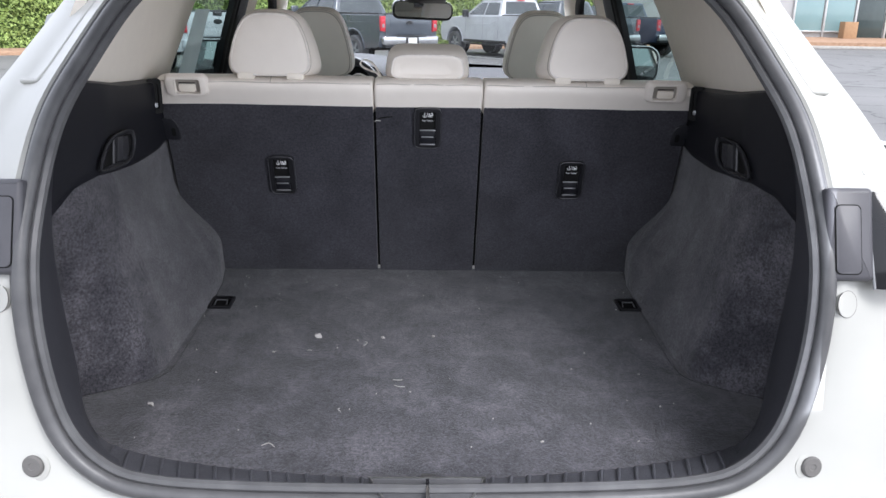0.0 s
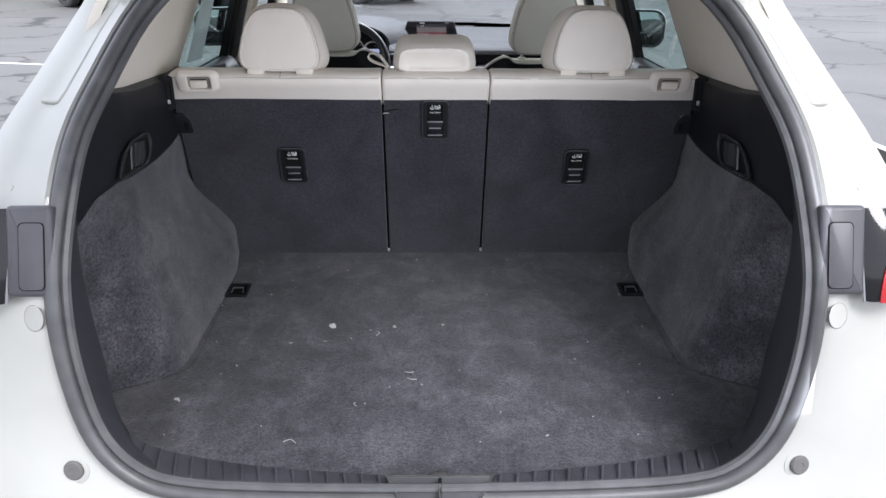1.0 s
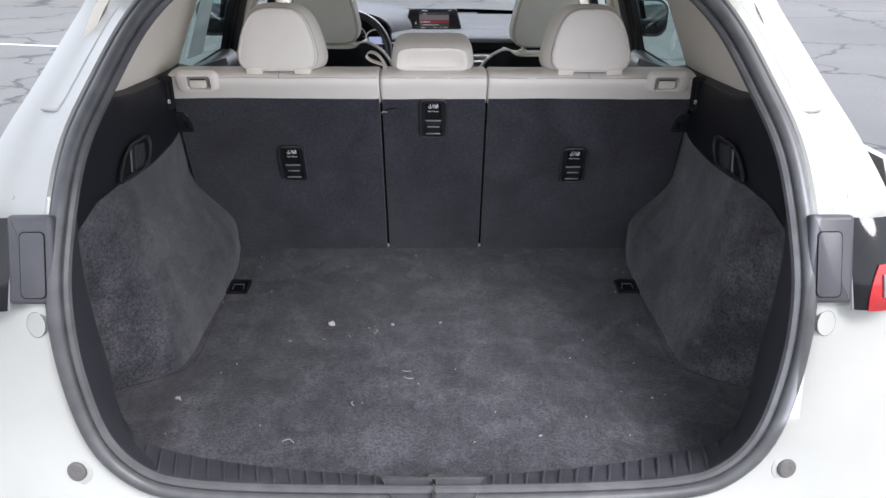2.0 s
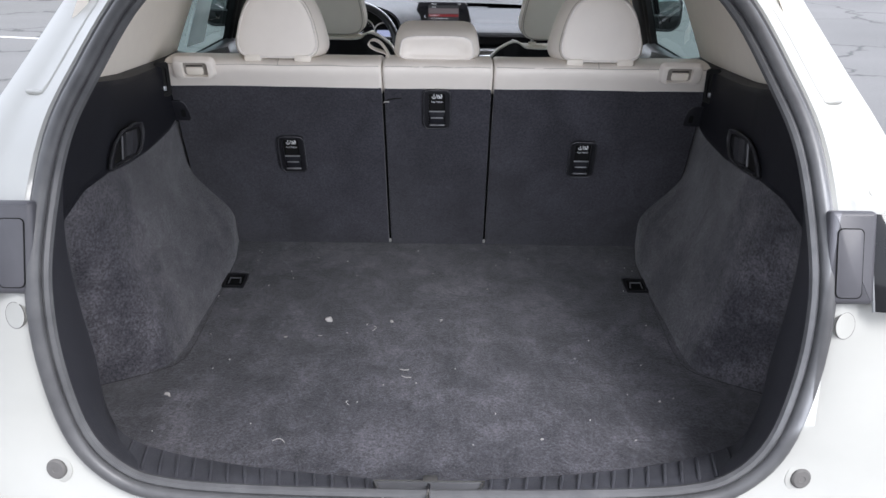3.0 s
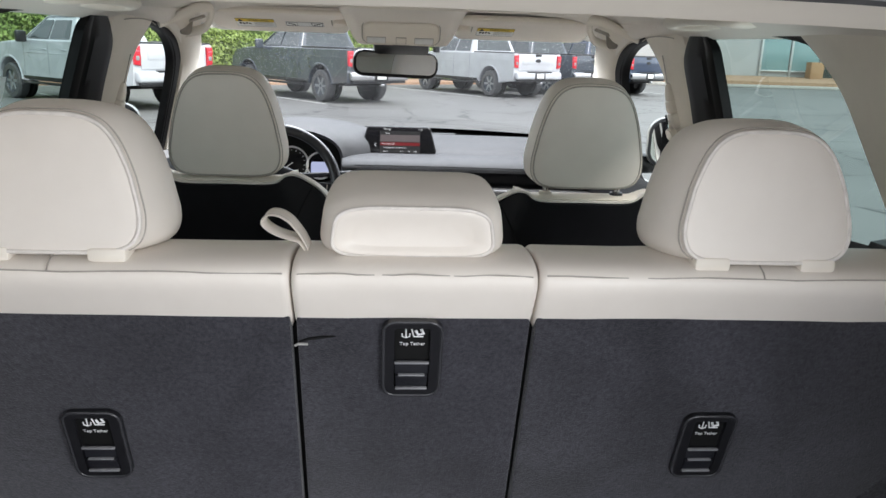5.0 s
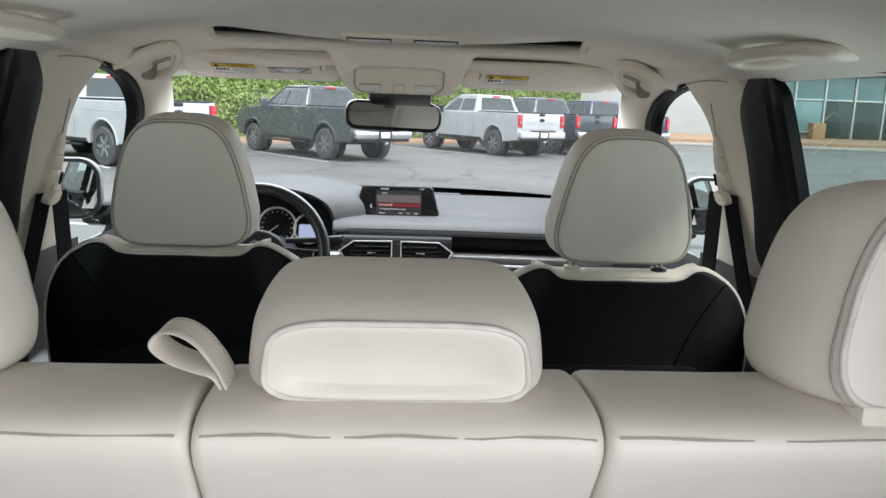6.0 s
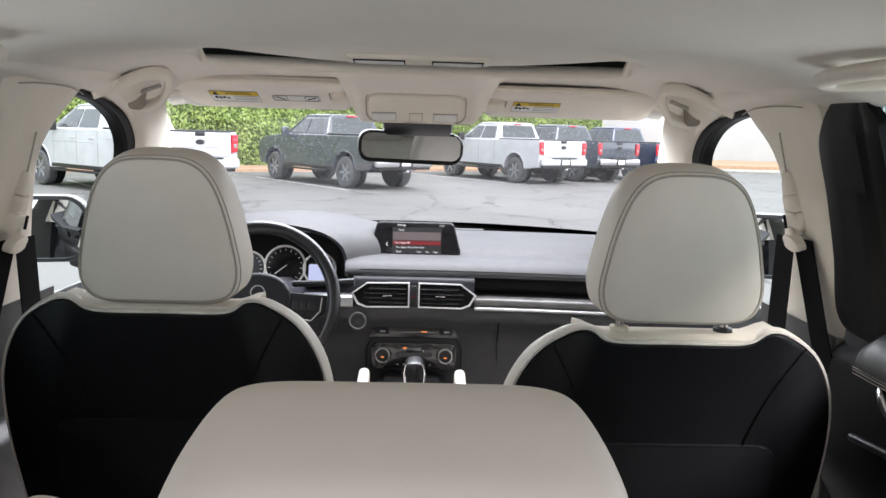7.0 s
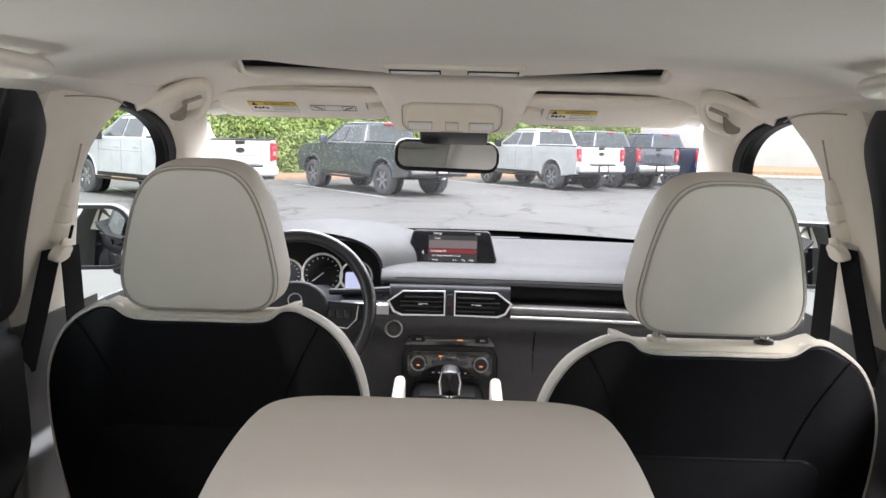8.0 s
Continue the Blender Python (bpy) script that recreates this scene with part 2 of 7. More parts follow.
PEBBLE = material("grey_pebble", (0.24, 0.23, 0.22), 0.85, color2=(0.36, 0.35, 0.33), scale=120, bump=0.4, bump_scale=300)
# ivory plastic darkened in its colour for shade inside the pockets
POCKET_SHADE = material("shaded_pocket_ivory", (0.30, 0.27, 0.235), 0.6, scale=60)
LINT = material("pale_lint", (0.38, 0.37, 0.35), 0.9, scale=100)
WINDSHIELD = glass("windshield_glass", (0.90, 0.93, 0.94))
FRONT_GLASS = glass("side_glass", (0.85, 0.91, 0.90), 0.0, 0.05, 0.025)
PRIVACY_GLASS = glass("green_tinted_glass", (0.42, 0.53, 0.51), 0.0, 0.3)


# ---- shape helpers ----
def link(name, bm, mat, parent=None, label="", smooth=40, recalc=True):
    if recalc:
        bmesh.ops.recalc_face_normals(bm, faces=bm.faces)
    me = bpy.data.meshes.new(name)
    bm.to_mesh(me)
    bm.free()
    me.materials.append(mat)
    if smooth:
        me.shade_smooth()
        me.set_sharp_from_angle(angle=radians(smooth))
    ob = new(name, me)
    if parent is not None:
        ob.parent = parent
    if label:
        ob["label"] = label
    return ob


def part(name, bm, mat, parent, label="", smooth=40):
    return link(name, bm, mat, parent, label, smooth)


def thing(name, label, category, group="", kind="", m=None):
    ob = new(name)
    ob.empty_display_size = 0.05
    if m is not None:
        ob.matrix_world = m
    return tagged(ob, label, category, group, kind)


def spline(pts, n=8, closed=False):
    """Catmull-Rom through the points, n steps a span."""
    p = [Vector(q) for q in pts]
    k = len(p)
    out = []
    for i in range(k if closed else k - 1):
        a, b, c, d = [p[(i + j) % k] if closed else p[min(max(i + j, 0), k - 1)] for j in (-1, 0, 1, 2)]
        for s in range(n):
            t = s / n
            out.append(0.5 * ((2 * b) + (c - a) * t + (2 * a - 5 * b + 4 * c - d) * t * t + (3 * b - a - 3 * c + d) * t ** 3))
    if not closed:
        out.append(p[-1])
    return out


def lerp_table(x, xs, ys):
    return float(np.interp(x, xs, ys))


def smoothstep(a, b, x):
    t = min(1.0, max(0.0, (x - a) / (b - a)))
    return t * t * (3 - 2 * t)


def loft(rings, closed=True, cap=True, wrap=False):
    """Skin over rings of equally many points."""
    bm = bmesh.new()
    vs = [[bm.verts.new(p) for p in r] for r in rings]
    n = len(rings[0])
    pairs = list(zip(vs[:-1], vs[1:]))
    if wrap:
        pairs.append((vs[-1], vs[0]))
    for a, b in pairs:
        for i in range(n if closed else n - 1):
            j = (i + 1) % n
            try:
                bm.faces.new((a[i], a[j], b[j], b[i]))
            except ValueError:
                pass
    if cap and closed and not wrap:
        bm.faces.new(vs[0][::-1])
        bm.faces.new(vs[-1])
    return bm


def sheet(fn, nu, nv, thick=0.0):
    """fn(u, v) -> point, u and v from 0 to 1."""
    bm = loft([[fn(i / nu, j / nv) for j in range(nv + 1)] for i in range(nu + 1)], closed=False, cap=False)
    if thick:
        bmesh.ops.recalc_face_normals(bm, faces=bm.faces)
        bmesh.ops.solidify(bm, geom=bm.faces[:], thickness=thick)
    return bm


def tube(pts, r, n=8, closed=False, flat=1.0, up=(0, 0, 1)):
    """A bar along the points; r a radius or a list; flat squeezes it along up."""
    p = [Vector(q) for q in pts]
    k = len(p)
    rings = []
    for i in range(k):
        a, b = (p[i - 1], p[(i + 1) % k]) if closed else (p[max(i - 1, 0)], p[min(i + 1, k - 1)])
        d = (b - a).normalized()
        s = d.cross(Vector(up))
        s = s.normalized() if s.length > 1e-4 else d.orthogonal().normalized()
        u = s.cross(d)
        rad = r[i] if isinstance(r, (list, tuple)) else r
        rings.append([p[i] + rad * (s * math.cos(2 * math.pi * j / n) + flat * u * math.sin(2 * math.pi * j / n)) for j in range(n)])
    return loft(rings, wrap=closed)


def put(bm, m):
    bmesh.ops.transform(bm, matrix=m, verts=bm.verts)
    return bm


def join(*bms):
    out = bms[0]
    for b in bms[1:]:
        me = bpy.data.meshes.new("tmp")
        b.to_mesh(me)
        b.free()
        out.from_mesh(me)
        bpy.data.meshes.remove(me)
    return out


def box(sx, sy, sz, bevel=0.0, m=None, seg=2):
    bm = bmesh.new()
    bmesh.ops.create_cube(bm, size=1)
    bmesh.ops.scale(bm, vec=(sx, sy, sz), verts=bm.verts)
    if bevel:
        bmesh.ops.bevel(bm, geom=bm.edges[:], offset=bevel, segments=seg, profile=0.5, affect="EDGES")
    return put(bm, m) if m is not None else bm


def prism(outline, depth, bevel=0.0, m=None, seg=2):
    """A flat outline in x, y, extruded along z from 0 to depth, with its rims rounded."""
    bm = bmesh.new()
    lo = [bm.verts.new((x, y, 0)) for x, y in outline]
    hi = [bm.verts.new((x, y, depth)) for x, y in outline]
    n = len(outline)
    bm.faces.new(lo[::-1])
    bm.faces.new(hi)
    for i in range(n):
        bm.faces.new((lo[i], lo[(i + 1) % n], hi[(i + 1) % n], hi[i]))
    if bevel:
        rim = [e for e in bm.edges if (e.verts[0] in hi and e.verts[1] in hi)]
        bmesh.ops.bevel(bm, geom=rim, offset=bevel, segments=seg, profile=0.5, affect="EDGES")
    return put(bm, m) if m is not None else bm


def rounded(w, h, r, n=5):
    """Outline of a rectangle with rounded corners, about 0."""
    out = []
    for cx, cy, a in ((w / 2 - r, h / 2 - r, 0), (-w / 2 + r, h / 2 - r, 90), (-w / 2 + r, -h / 2 + r, 180), (w / 2 - r, -h / 2 + r, 270)):
        for i in range(n + 1):
            t = radians(a + 90 * i / n)
            out.append((cx + r * math.cos(t), cy + r * math.sin(t)))
    return out


def frame_ring(outer, inner, depth, m=None, bevel=0.0):
    """A flat frame between two outlines of equally many points, z from 0 to depth."""
    o0, o1 = [(x, y, 0) for x, y in outer], [(x, y, depth) for x, y in outer]
    i0, i1 = [(x, y, 0) for x, y in inner], [(x, y, depth) for x, y in inner]
    bm = loft([o0, o1, i1, i0], wrap=True)
    return put(bm, m) if m is not None else bm


def lathe(profile, n=24, m=None):
    """Rings of (radius, height) about the z axis."""
    rings = [[(max(r, 1e-4) * math.cos(2 * math.pi * j / n), max(r, 1e-4) * math.sin(2 * math.pi * j / n), z) for j in range(n)] for r, z in profile]
    bm = loft(rings)
    return put(bm, m) if m is not None else bm


def ring_lathe(profile, n=28, m=None):
    """A ring of the closed profile (radius, height) about the z axis, open in the middle."""
    rings = [[(r * math.cos(2 * math.pi * j / n), r * math.sin(2 * math.pi * j / n), z) for j in range(n)] for r, z in profile]
    bm = loft(rings, wrap=True)
    return put(bm, m) if m is not None else bm


def facing(origin, normal, up=(0, 0, 1)):
    """A frame whose z is the given normal and whose y leans towards up."""
    z = Vector(normal).normalized()
    x = Vector(up).cross(z).normalized()
    y = z.cross(x)
    m = Matrix((x, y, z)).transposed().to_4x4()
    m.translation = Vector(origin)
    return m


def lettering(name, text, size, mat, m, parent=None, depth=0.0003):
    cu = bpy.data.curves.new(name, "FONT")
    cu.body, cu.size, cu.extrude, cu.align_x, cu.align_y = text, size, depth, "CENTER", "CENTER"
    tmp = bpy.data.objects.new(name + "_tmp", cu)
    scene.collection.objects.link(tmp)
    me = bpy.data.meshes.new_from_object(tmp)
    bpy.data.objects.remove(tmp)
    me.transform(m)
    me.materials.clear()
    me.materials.append(mat)
    ob = new(name, me)
    if parent is not None:
        ob.parent = parent
    return ob


def pillow(w, h, d, top=0.85, puff=0.012, rnd=0.3, n=40, rows=14):
    """A padded block: x width, z height from 0, y depth about 0; narrower at the top by the factor top, with rounded rims."""
    rings = []
    for k in range(rows + 1):
        s = -1 + 2 * k / rows
        edge = (1 - abs(s) ** 5) ** (1 / 5) if abs(s) < 1 else 0.0
        inset = (1 - edge) * rnd * d
        y = s * d / 2
        ring = []
        for j in range(n):
            a = 2 * math.pi * j / n
            c, q = math.cos(a), math.sin(a)
            e = 0.42 if q < 0 else 0.56
            x = math.copysign(abs(c) ** e, c)
            z = math.copysign(abs(q) ** e, q)
            wz = (w / 2 - inset) * (1 + (top - 1) * smoothstep(-0.6, 1, z))
            ring.append((x * wz, y + (puff * s * (1 - 0.0) if abs(s) > 0.9 else 0), h / 2 + z * (h / 2 - inset)))
        rings.append(ring)
    # closing rings that swell the two faces
    def cap(ring, sgn):
        out = []
        cx, cz = 0.0, h / 2
        for f in (0.85, 0.6, 0.3, 0.03):
            out.append([(x * f, y + sgn * puff * (1 - f * f), cz + (z - cz) * f) for x, y, z in ring])
        return out
    rings = cap(rings[0], -1)[::-1] + rings + cap(rings[-1], 1)
    return loft(rings)


from mathutils.bvhtree import BVHTree


# ---- the car: hatch opening ----
FLOOR_SLOPE = 0.070
FLOOR_Z = 0.810


def floor_z(y):
    return FLOOR_Z + FLOOR_SLOPE * y


def hatch_y(z):
    """How far back the tailgate opening lies at a height."""
    return lerp_table(z, [0.712, 0.811, 1.060, 1.139, 1.306, 1.452, 1.549, 1.598], [-0.93, -0.907, -0.862, -0.833, -0.72, -0.565, -0.46, -0.42])


SEAL = [(0.0, 1.566), (0.28, 1.562), (0.42, 1.540), (0.492, 1.477), (0.537, 1.374), (0.562, 1.287), (0.571, 1.169), (0.570, 1.080), (0.560, 0.976), (0.530, 0.871), (0.475, 0.809), (0.40, 0.784), (0.25, 0.774), (0.0, 0.770)]
INNER = [(0, -0.395, 1.537), (0.3, -0.395, 1.533), (0.47, -0.405, 1.518), (0.55, -0.44, 1.469), (0.595, -0.53, 1.361), (0.615, -0.59, 1.273), (0.622, -0.64, 1.164), (0.626, -0.655, 1.065), (0.628, -0.645, 0.955), (0.622, -0.64, 0.855), (0.582, -0.705, 0.772), (0.5, -0.778, 0.76), (0.3, -0.832, 0.756), (0, -0.866, 0.754)]
OUTER = [(0.0, -0.50, 1.670), (0.32, -0.48, 1.655), (0.54, -0.44, 1.599), (0.645, -0.435, 1.474), (0.690, -0.556, 1.367), (0.728, -0.634, 1.289), (0.770, -0.70, 1.196), (0.82, -0.75, 1.077), (0.86, -0.79, 0.968), (0.90, -0.85, 0.830), (0.86, -0.93, 0.672), (0.62, -0.98, 0.613), (0.3, -1.0, 0.614), (0.0, -1.0, 0.614)]


def full_loop(half, n=5):
    """A half outline from the top centre to the bottom centre, smoothed and mirrored."""
    right = spline(half, n)
    left = [Vector((-p.x, p.y, p.z)) for p in right[-2:0:-1]]
    return right + left


seal_loop = full_loop([(x, hatch_y(z), z) for x, z in SEAL])
inner_loop = full_loop(INNER)
outer_loop = full_loop(OUTER)


def between(a, b, f, shift=(0, 0, 0)):
    s = Vector(shift)
    return [p.lerp(q, f) + s for p, q in zip(a, b)]


def grown(loop, d):
    """A loop pushed outward in the x, z plane."""
    c = Vector((0, 0, 1.15))
    out = []
    n = len(loop)
    for i, p in enumerate(loop):
        t = loop[(i + 1) % n] - loop[i - 1]
        nrm = Vector((-t.z, 0, t.x))
        if nrm.dot(Vector((p.x, 0, p.z - c.z))) < 0:
            nrm = -nrm
        out.append(p + nrm.normalized() * d)
    return out


car = thing("suv_body", "pearl white SUV with its tailgate open, standing on the parking lot", "car")

# painted jamb round the opening: flange, step and outer face
jamb_rings = [grown(seal_loop, 0.004), grown(seal_loop, 0.018), [p + Vector((0, -0.012, 0)) for p in between(grown(seal_loop, 0.022), outer_loop, 0.04)],
              [p + Vector((0, -0.014, 0)) for p in between(seal_loop, outer_loop, 0.45)], [p + Vector((0, -0.008, 0)) for p in between(seal_loop, outer_loop, 0.62)],
              [p + Vector((0, -0.012, 0)) for p in between(seal_loop, outer_loop, 0.68)], [p + Vector((0, -0.004, 0)) for p in between(seal_loop, outer_loop, 0.93)], outer_loop]
jamb_skin = loft(jamb_rings, cap=False)
bmesh.ops.recalc_face_normals(jamb_skin, faces=jamb_skin.faces)
jamb_tree = BVHTree.FromBMesh(jamb_skin)
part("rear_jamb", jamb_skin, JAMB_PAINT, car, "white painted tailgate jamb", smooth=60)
for s in (-1, 1):
    at = lambda i, f: (lambda a, b: a.lerp(b, f) + Vector((0, -0.0135, 0.001)))(seal_loop[(s * i) % len(seal_loop)], outer_loop[(s * i) % len(outer_loop)])
    line = [at(i, 0.38) for i in range(9, 22)] + [at(22, 0.40), at(22, 0.46), at(22, 0.62)]
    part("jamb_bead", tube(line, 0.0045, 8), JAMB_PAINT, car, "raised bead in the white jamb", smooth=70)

seal = thing("tailgate_seal", "black rubber weatherstrip running round the tailgate opening", "seal")
part("bulb", tube([p + Vector((0, -0.014, 0)) for p in grown(seal_loop, 0.004)], 0.0115, 10, closed=True, up=(0, 1, 0)), RUBBER, seal)
part("lip", tube([p + Vector((0, -0.006, 0)) for p in grown(seal_loop, -0.012)], 0.008, 8, closed=True, up=(0, 1, 0)), RUBBER, seal)
part("carrier", tube([p + Vector((0, -0.004, 0)) for p in grown(seal_loop, 0.017)], 0.006, 6, closed=True, up=(0, 1, 0)), RUBBER, seal)


# ---- cargo bay ----
FLOOR_EDGE_Y = [-0.80, -0.66, -0.622, -0.578, -0.550, -0.525, -0.48, -0.36, -0.24, -0.10, 0.0]
FLOOR_EDGE_X = [0.660, 0.660, 0.648, 0.560, 0.516, 0.502, 0.497, 0.498, 0.499, 0.502, 0.520]


def cargo_side(y, z):
    """Half width of the cargo bay: wheel housing below, straight wall above."""
    low = lerp_table(y, FLOOR_EDGE_Y, FLOOR_EDGE_X)
    high = lerp_table(y, [-0.66, -0.45, -0.3, -0.1, 0.1], [0.640, 0.602, 0.602, 0.607, 0.612])
    z0 = lerp_table(y, [-0.5, -0.35, -0.2, -0.05, 0.0], [0.620, 0.696, 0.792, 0.875, 0.890])
    z1 = lerp_table(y, [-0.5, -0.35, -0.2, -0.05, 0.0], [1.250, 1.190, 1.105, 1.055, 1.050])
    f = smoothstep(z0, z1, z)
    return low + (high - low) * f


def carpet_top(y):
    return lerp_table(y, [-0.66, -0.61, -0.575, -0.50, -0.42, -0.3, -0.16, -0.1, 0.1], [1.090, 1.122, 1.146, 1.156, 1.150, 1.143, 1.147, 1.160, 1.165])


def trim_top(y):
    return lerp_table(y, [-0.60, -0.35, -0.16, 0.1], [1.348, 1.315, 1.305, 1.291])


cargo_floor = sheet(lambda u, v: (lambda y: ((2 * v - 1) * 0.66, y, floor_z(y) + 0.0015 * noise.noise(Vector((v * 9, y * 7, 0)))))(-0.885 + 0.945 * u), 60, 60, 0.02)
tagged(link("floor", cargo_floor, FLOOR_CARPET), "worn charcoal carpet cargo floor with dust and lint", "floor", kind="structure")

SEAT_N = Vector((0, -1, -0.335)).normalized()


def seat_frame(x, z, proud=0.0):
    """A frame lying on the back of the rear seats, its z towards the tailgate."""
    y = -0.335 * (z - FLOOR_Z)
    return facing(Vector((x, y, z)) + SEAT_N * proud, SEAT_N)


def cargo_trim(s):
    side = thing("cargo_side_trim", "charcoal carpeted wheel housing below black grained plastic trim", "trim panel", group="cargo side trims")
    y_back, y_front = -0.66, 0.06

    def carpet(u, v):
        y = y_back + (y_front - y_back) * u
        lo = floor_z(y) - 0.01
        z = lo + (carpet_top(y) + 0.01 - lo) * v
        return (s * (cargo_side(y, z) - 0.002 * noise.noise(Vector((y * 12, z * 12, s)))), y, z)

    def plastic(u, v):
        y = y_back + (y_front - y_back) * u
        lo = carpet_top(y)
        z = lo + (trim_top(y) - lo) * v
        y = max(y, lerp_table(z, [0.955, 1.154, 1.263, 1.351, 1.459], [-0.655, -0.64, -0.59, -0.53, -0.44]))
        x = cargo_side(y, z) - 0.006 * min(1, v * 14)
        if v > 0.93:
            x += 0.05 * (v - 0.93) / 0.07
        return (s * x, y, z)

    part("carpet_panel", sheet(carpet, 110, 40), CARPET, side, "worn charcoal carpet")
    part("upper_panel", sheet(plastic, 40, 30), BLACK_PLASTIC, side, "black grained plastic")
    foot = [(s * (lerp_table(y, FLOOR_EDGE_Y, FLOOR_EDGE_X) - 0.001), y, floor_z(y) + 0.0015) for y in np.linspace(-0.64, -0.02, 60)]
    # black line for the groove at right; at left it only paints shade
    part("floor_edge_line", tube(foot, 0.0004, 5), LABEL_BLACK, side)
    # release lever in its pocket
    hx = s * (cargo_side(-0.440, 1.197) - 0.009)
    h = facing((hx, -0.440, 1.195), (-s, -0.10, 0.04)) @ Matrix.Diagonal((0.77, 1, 1, 1))
    bez = [(-0.092, -0.030), (-0.080, -0.012), (-0.050, 0.014), (-0.012, 0.030), (0.060, 0.034), (0.088, 0.028), (0.091, 0.008), (0.078, -0.014), (0.060, -0.030), (0.030, -0.036), (-0.040, -0.036), (-0.086, -0.036)]
    bez = [(-s * 1.05 * x, 0.90 * y) for x, y in bez][::-s]
    small = [(x * 0.80 - s * 0.004, y * 0.74) for x, y in bez]
    part("lever_bezel", put(frame_ring(bez, small, 0.006), h), GLOSS_BLACK, side, "glossy black release bezel")
    part("bezel_rim", put(tube([(0.97 * x, 0.96 * y, 0.006) for x, y in bez], 0.0026, 6, True), h), LEVER_GREY, side, "rounded glossy rim", smooth=60)
    part("lever_pocket", put(prism(small, 0.002), h @ pose(0, 0, 0.0005)), LABEL_BLACK, side)
    part("release_lever", put(prism([(-s * x, y) for x, y in [(-0.012, -0.022), (0.004, 0.022), (0.058, 0.018), (0.050, -0.014), (0.030, -0.024)]][::-s], 0.007, 0.002), h @ pose(0, 0, 0.001)), LEVER_GREY, side, "satin black pull lever")
    part("lever_rib", put(tube([(s * 0.030, -0.024, 0), (s * 0.014, 0.018, 0)], 0.0032, 6), h @ pose(0, 0, 0.005)), LEVER_GREY, side)
    # striker slot beside the seat top, and the round clip below it
    slot = facing((s * 0.602, -0.172, 1.266), (-s * 0.75, -1, 0))
    part("striker_slot", put(frame_ring(rounded(0.03, 0.075, 0.008), rounded(0.017, 0.055, 0.005), 0.008), slot), LABEL_BLACK, side)
    part("striker_recess", put(prism(rounded(0.02, 0.06, 0.005), 0.003), slot @ pose(0, 0, 0.0005)), LABEL_BLACK, side)
    part("striker_bar", put(box(0.012, 0.010, 0.004, 0.001), slot @ pose(0, -0.020, 0.004)), ALLOY, side, "steel striker")
    clip = seat_frame(s * 0.583, 1.188, 0.001)
    tab = [(s * 0.03, 0.026), (s * -0.002, 0.026), (s * -0.011, 0.018), (s * -0.016, 0.0), (s * -0.017, -0.020), (s * -0.012, -0.026), (s * 0.03, -0.026)][::s]
    part("seat_lever", put(prism(tab, 0.003, 0.0012), clip), BLACK_PLASTIC, side, "flat black seat clip")
    part("clip_rim", put(tube([(x, y, 0.003) for x, y in tab[1:-1]], 0.0014, 5), clip), LEVER_GREY, side)
    part("clip_hole", put(prism(rounded(0.010, 0.020, 0.004), 0.001), clip @ pose(-s * 0.004, -0.006, 0.003)), LABEL_BLACK, side)
    return side


for s in (-1, 1):
    cargo_trim(s)

# plastic trim ring between the seal and the bay, upper half ivory, lower half black
def ring_cut(i0, i1, side):
    idx = list(range(i0, i1 + 1)) if side > 0 else [(-k) % len(seal_loop) for k in range(i0, i1 + 1)]
    a = grown(seal_loop, -0.010)
    mid = between(a, inner_loop, 0.18, (0, 0.01, 0))
    mid2 = between(a, inner_loop, 0.55)
    b = [p + Vector((0, 0.012, 0)) for p in grown(inner_loop, 0.035)]
    return [[L[k] for k in idx] for L in (a, mid, mid2, inner_loop, b)]


for s in (-1, 1):
    tagged(link("trim", loft(ring_cut(22, 52, s), closed=False, cap=False), TRIM_PLASTIC), "black plastic cargo opening trim", "trim", kind="structure")
    tagged(link("trim", loft(ring_cut(0, 22, s), closed=False, cap=False), IVORY_PLASTIC), "ivory plastic pillar trim beside the tailgate opening", "trim", kind="structure")

sill = thing("scuff_plate", "black ribbed plastic scuff plate on the cargo sill", "scuff plate")
idx = [k % len(seal_loop) for k in range(51, 80)]
a = grown(seal_loop, -0.004)
lip_in = between(a, inner_loop, 0.22, (0, 0, 0.004))
mid_plate = between(a, inner_loop, 0.62, (0, 0, 0.004))
edge_in = between(a, inner_loop, 0.96, (0, 0, 0.003))
part("plate", loft([[L[k] for k in idx] for L in (a, lip_in, mid_plate, edge_in, [p + Vector((0, 0.004, -0.02)) for p in inner_loop])], closed=False, cap=False), SILL_PLASTIC, sill)


def along(loop, x):
    """Point of the lower run of a loop at a distance from the middle."""
    low = sorted((tuple(loop[k]) for k in idx), key=lambda q: q[0])
    xs = [q[0] for q in low]
    return Vector((x, lerp_table(x, xs, [q[1] for q in low]), lerp_table(x, xs, [q[2] for q in low])))


for i in range(36):
    x = -0.510 + 1.02 * i / 35
    if abs(x) < 0.10:
        continue
    out = along(a, x * 0.93)
    far = along(edge_in, x)
    pts = [out.lerp(far, f) + Vector((0, 0, h)) for f, h in ((0.20, 0.001), (0.30, 0.0045), (0.6, 0.0045), (0.86, 0.0045), (0.95, 0.0015))]
    part("rib", tube(pts, 0.0028, 6, flat=0.7), SILL_PLASTIC, sill, smooth=60)
latch = thing("tailgate_striker", "grey plastic latch cover with bright steel striker in the sill", "latch")
part("cover", prism([(-0.088, 0.045), (0.088, 0.045), (0.06, -0.02), (-0.06, -0.02)], 0.012, 0.003, pose(0, -0.935, 0.768)), GREY_PLASTIC, latch)
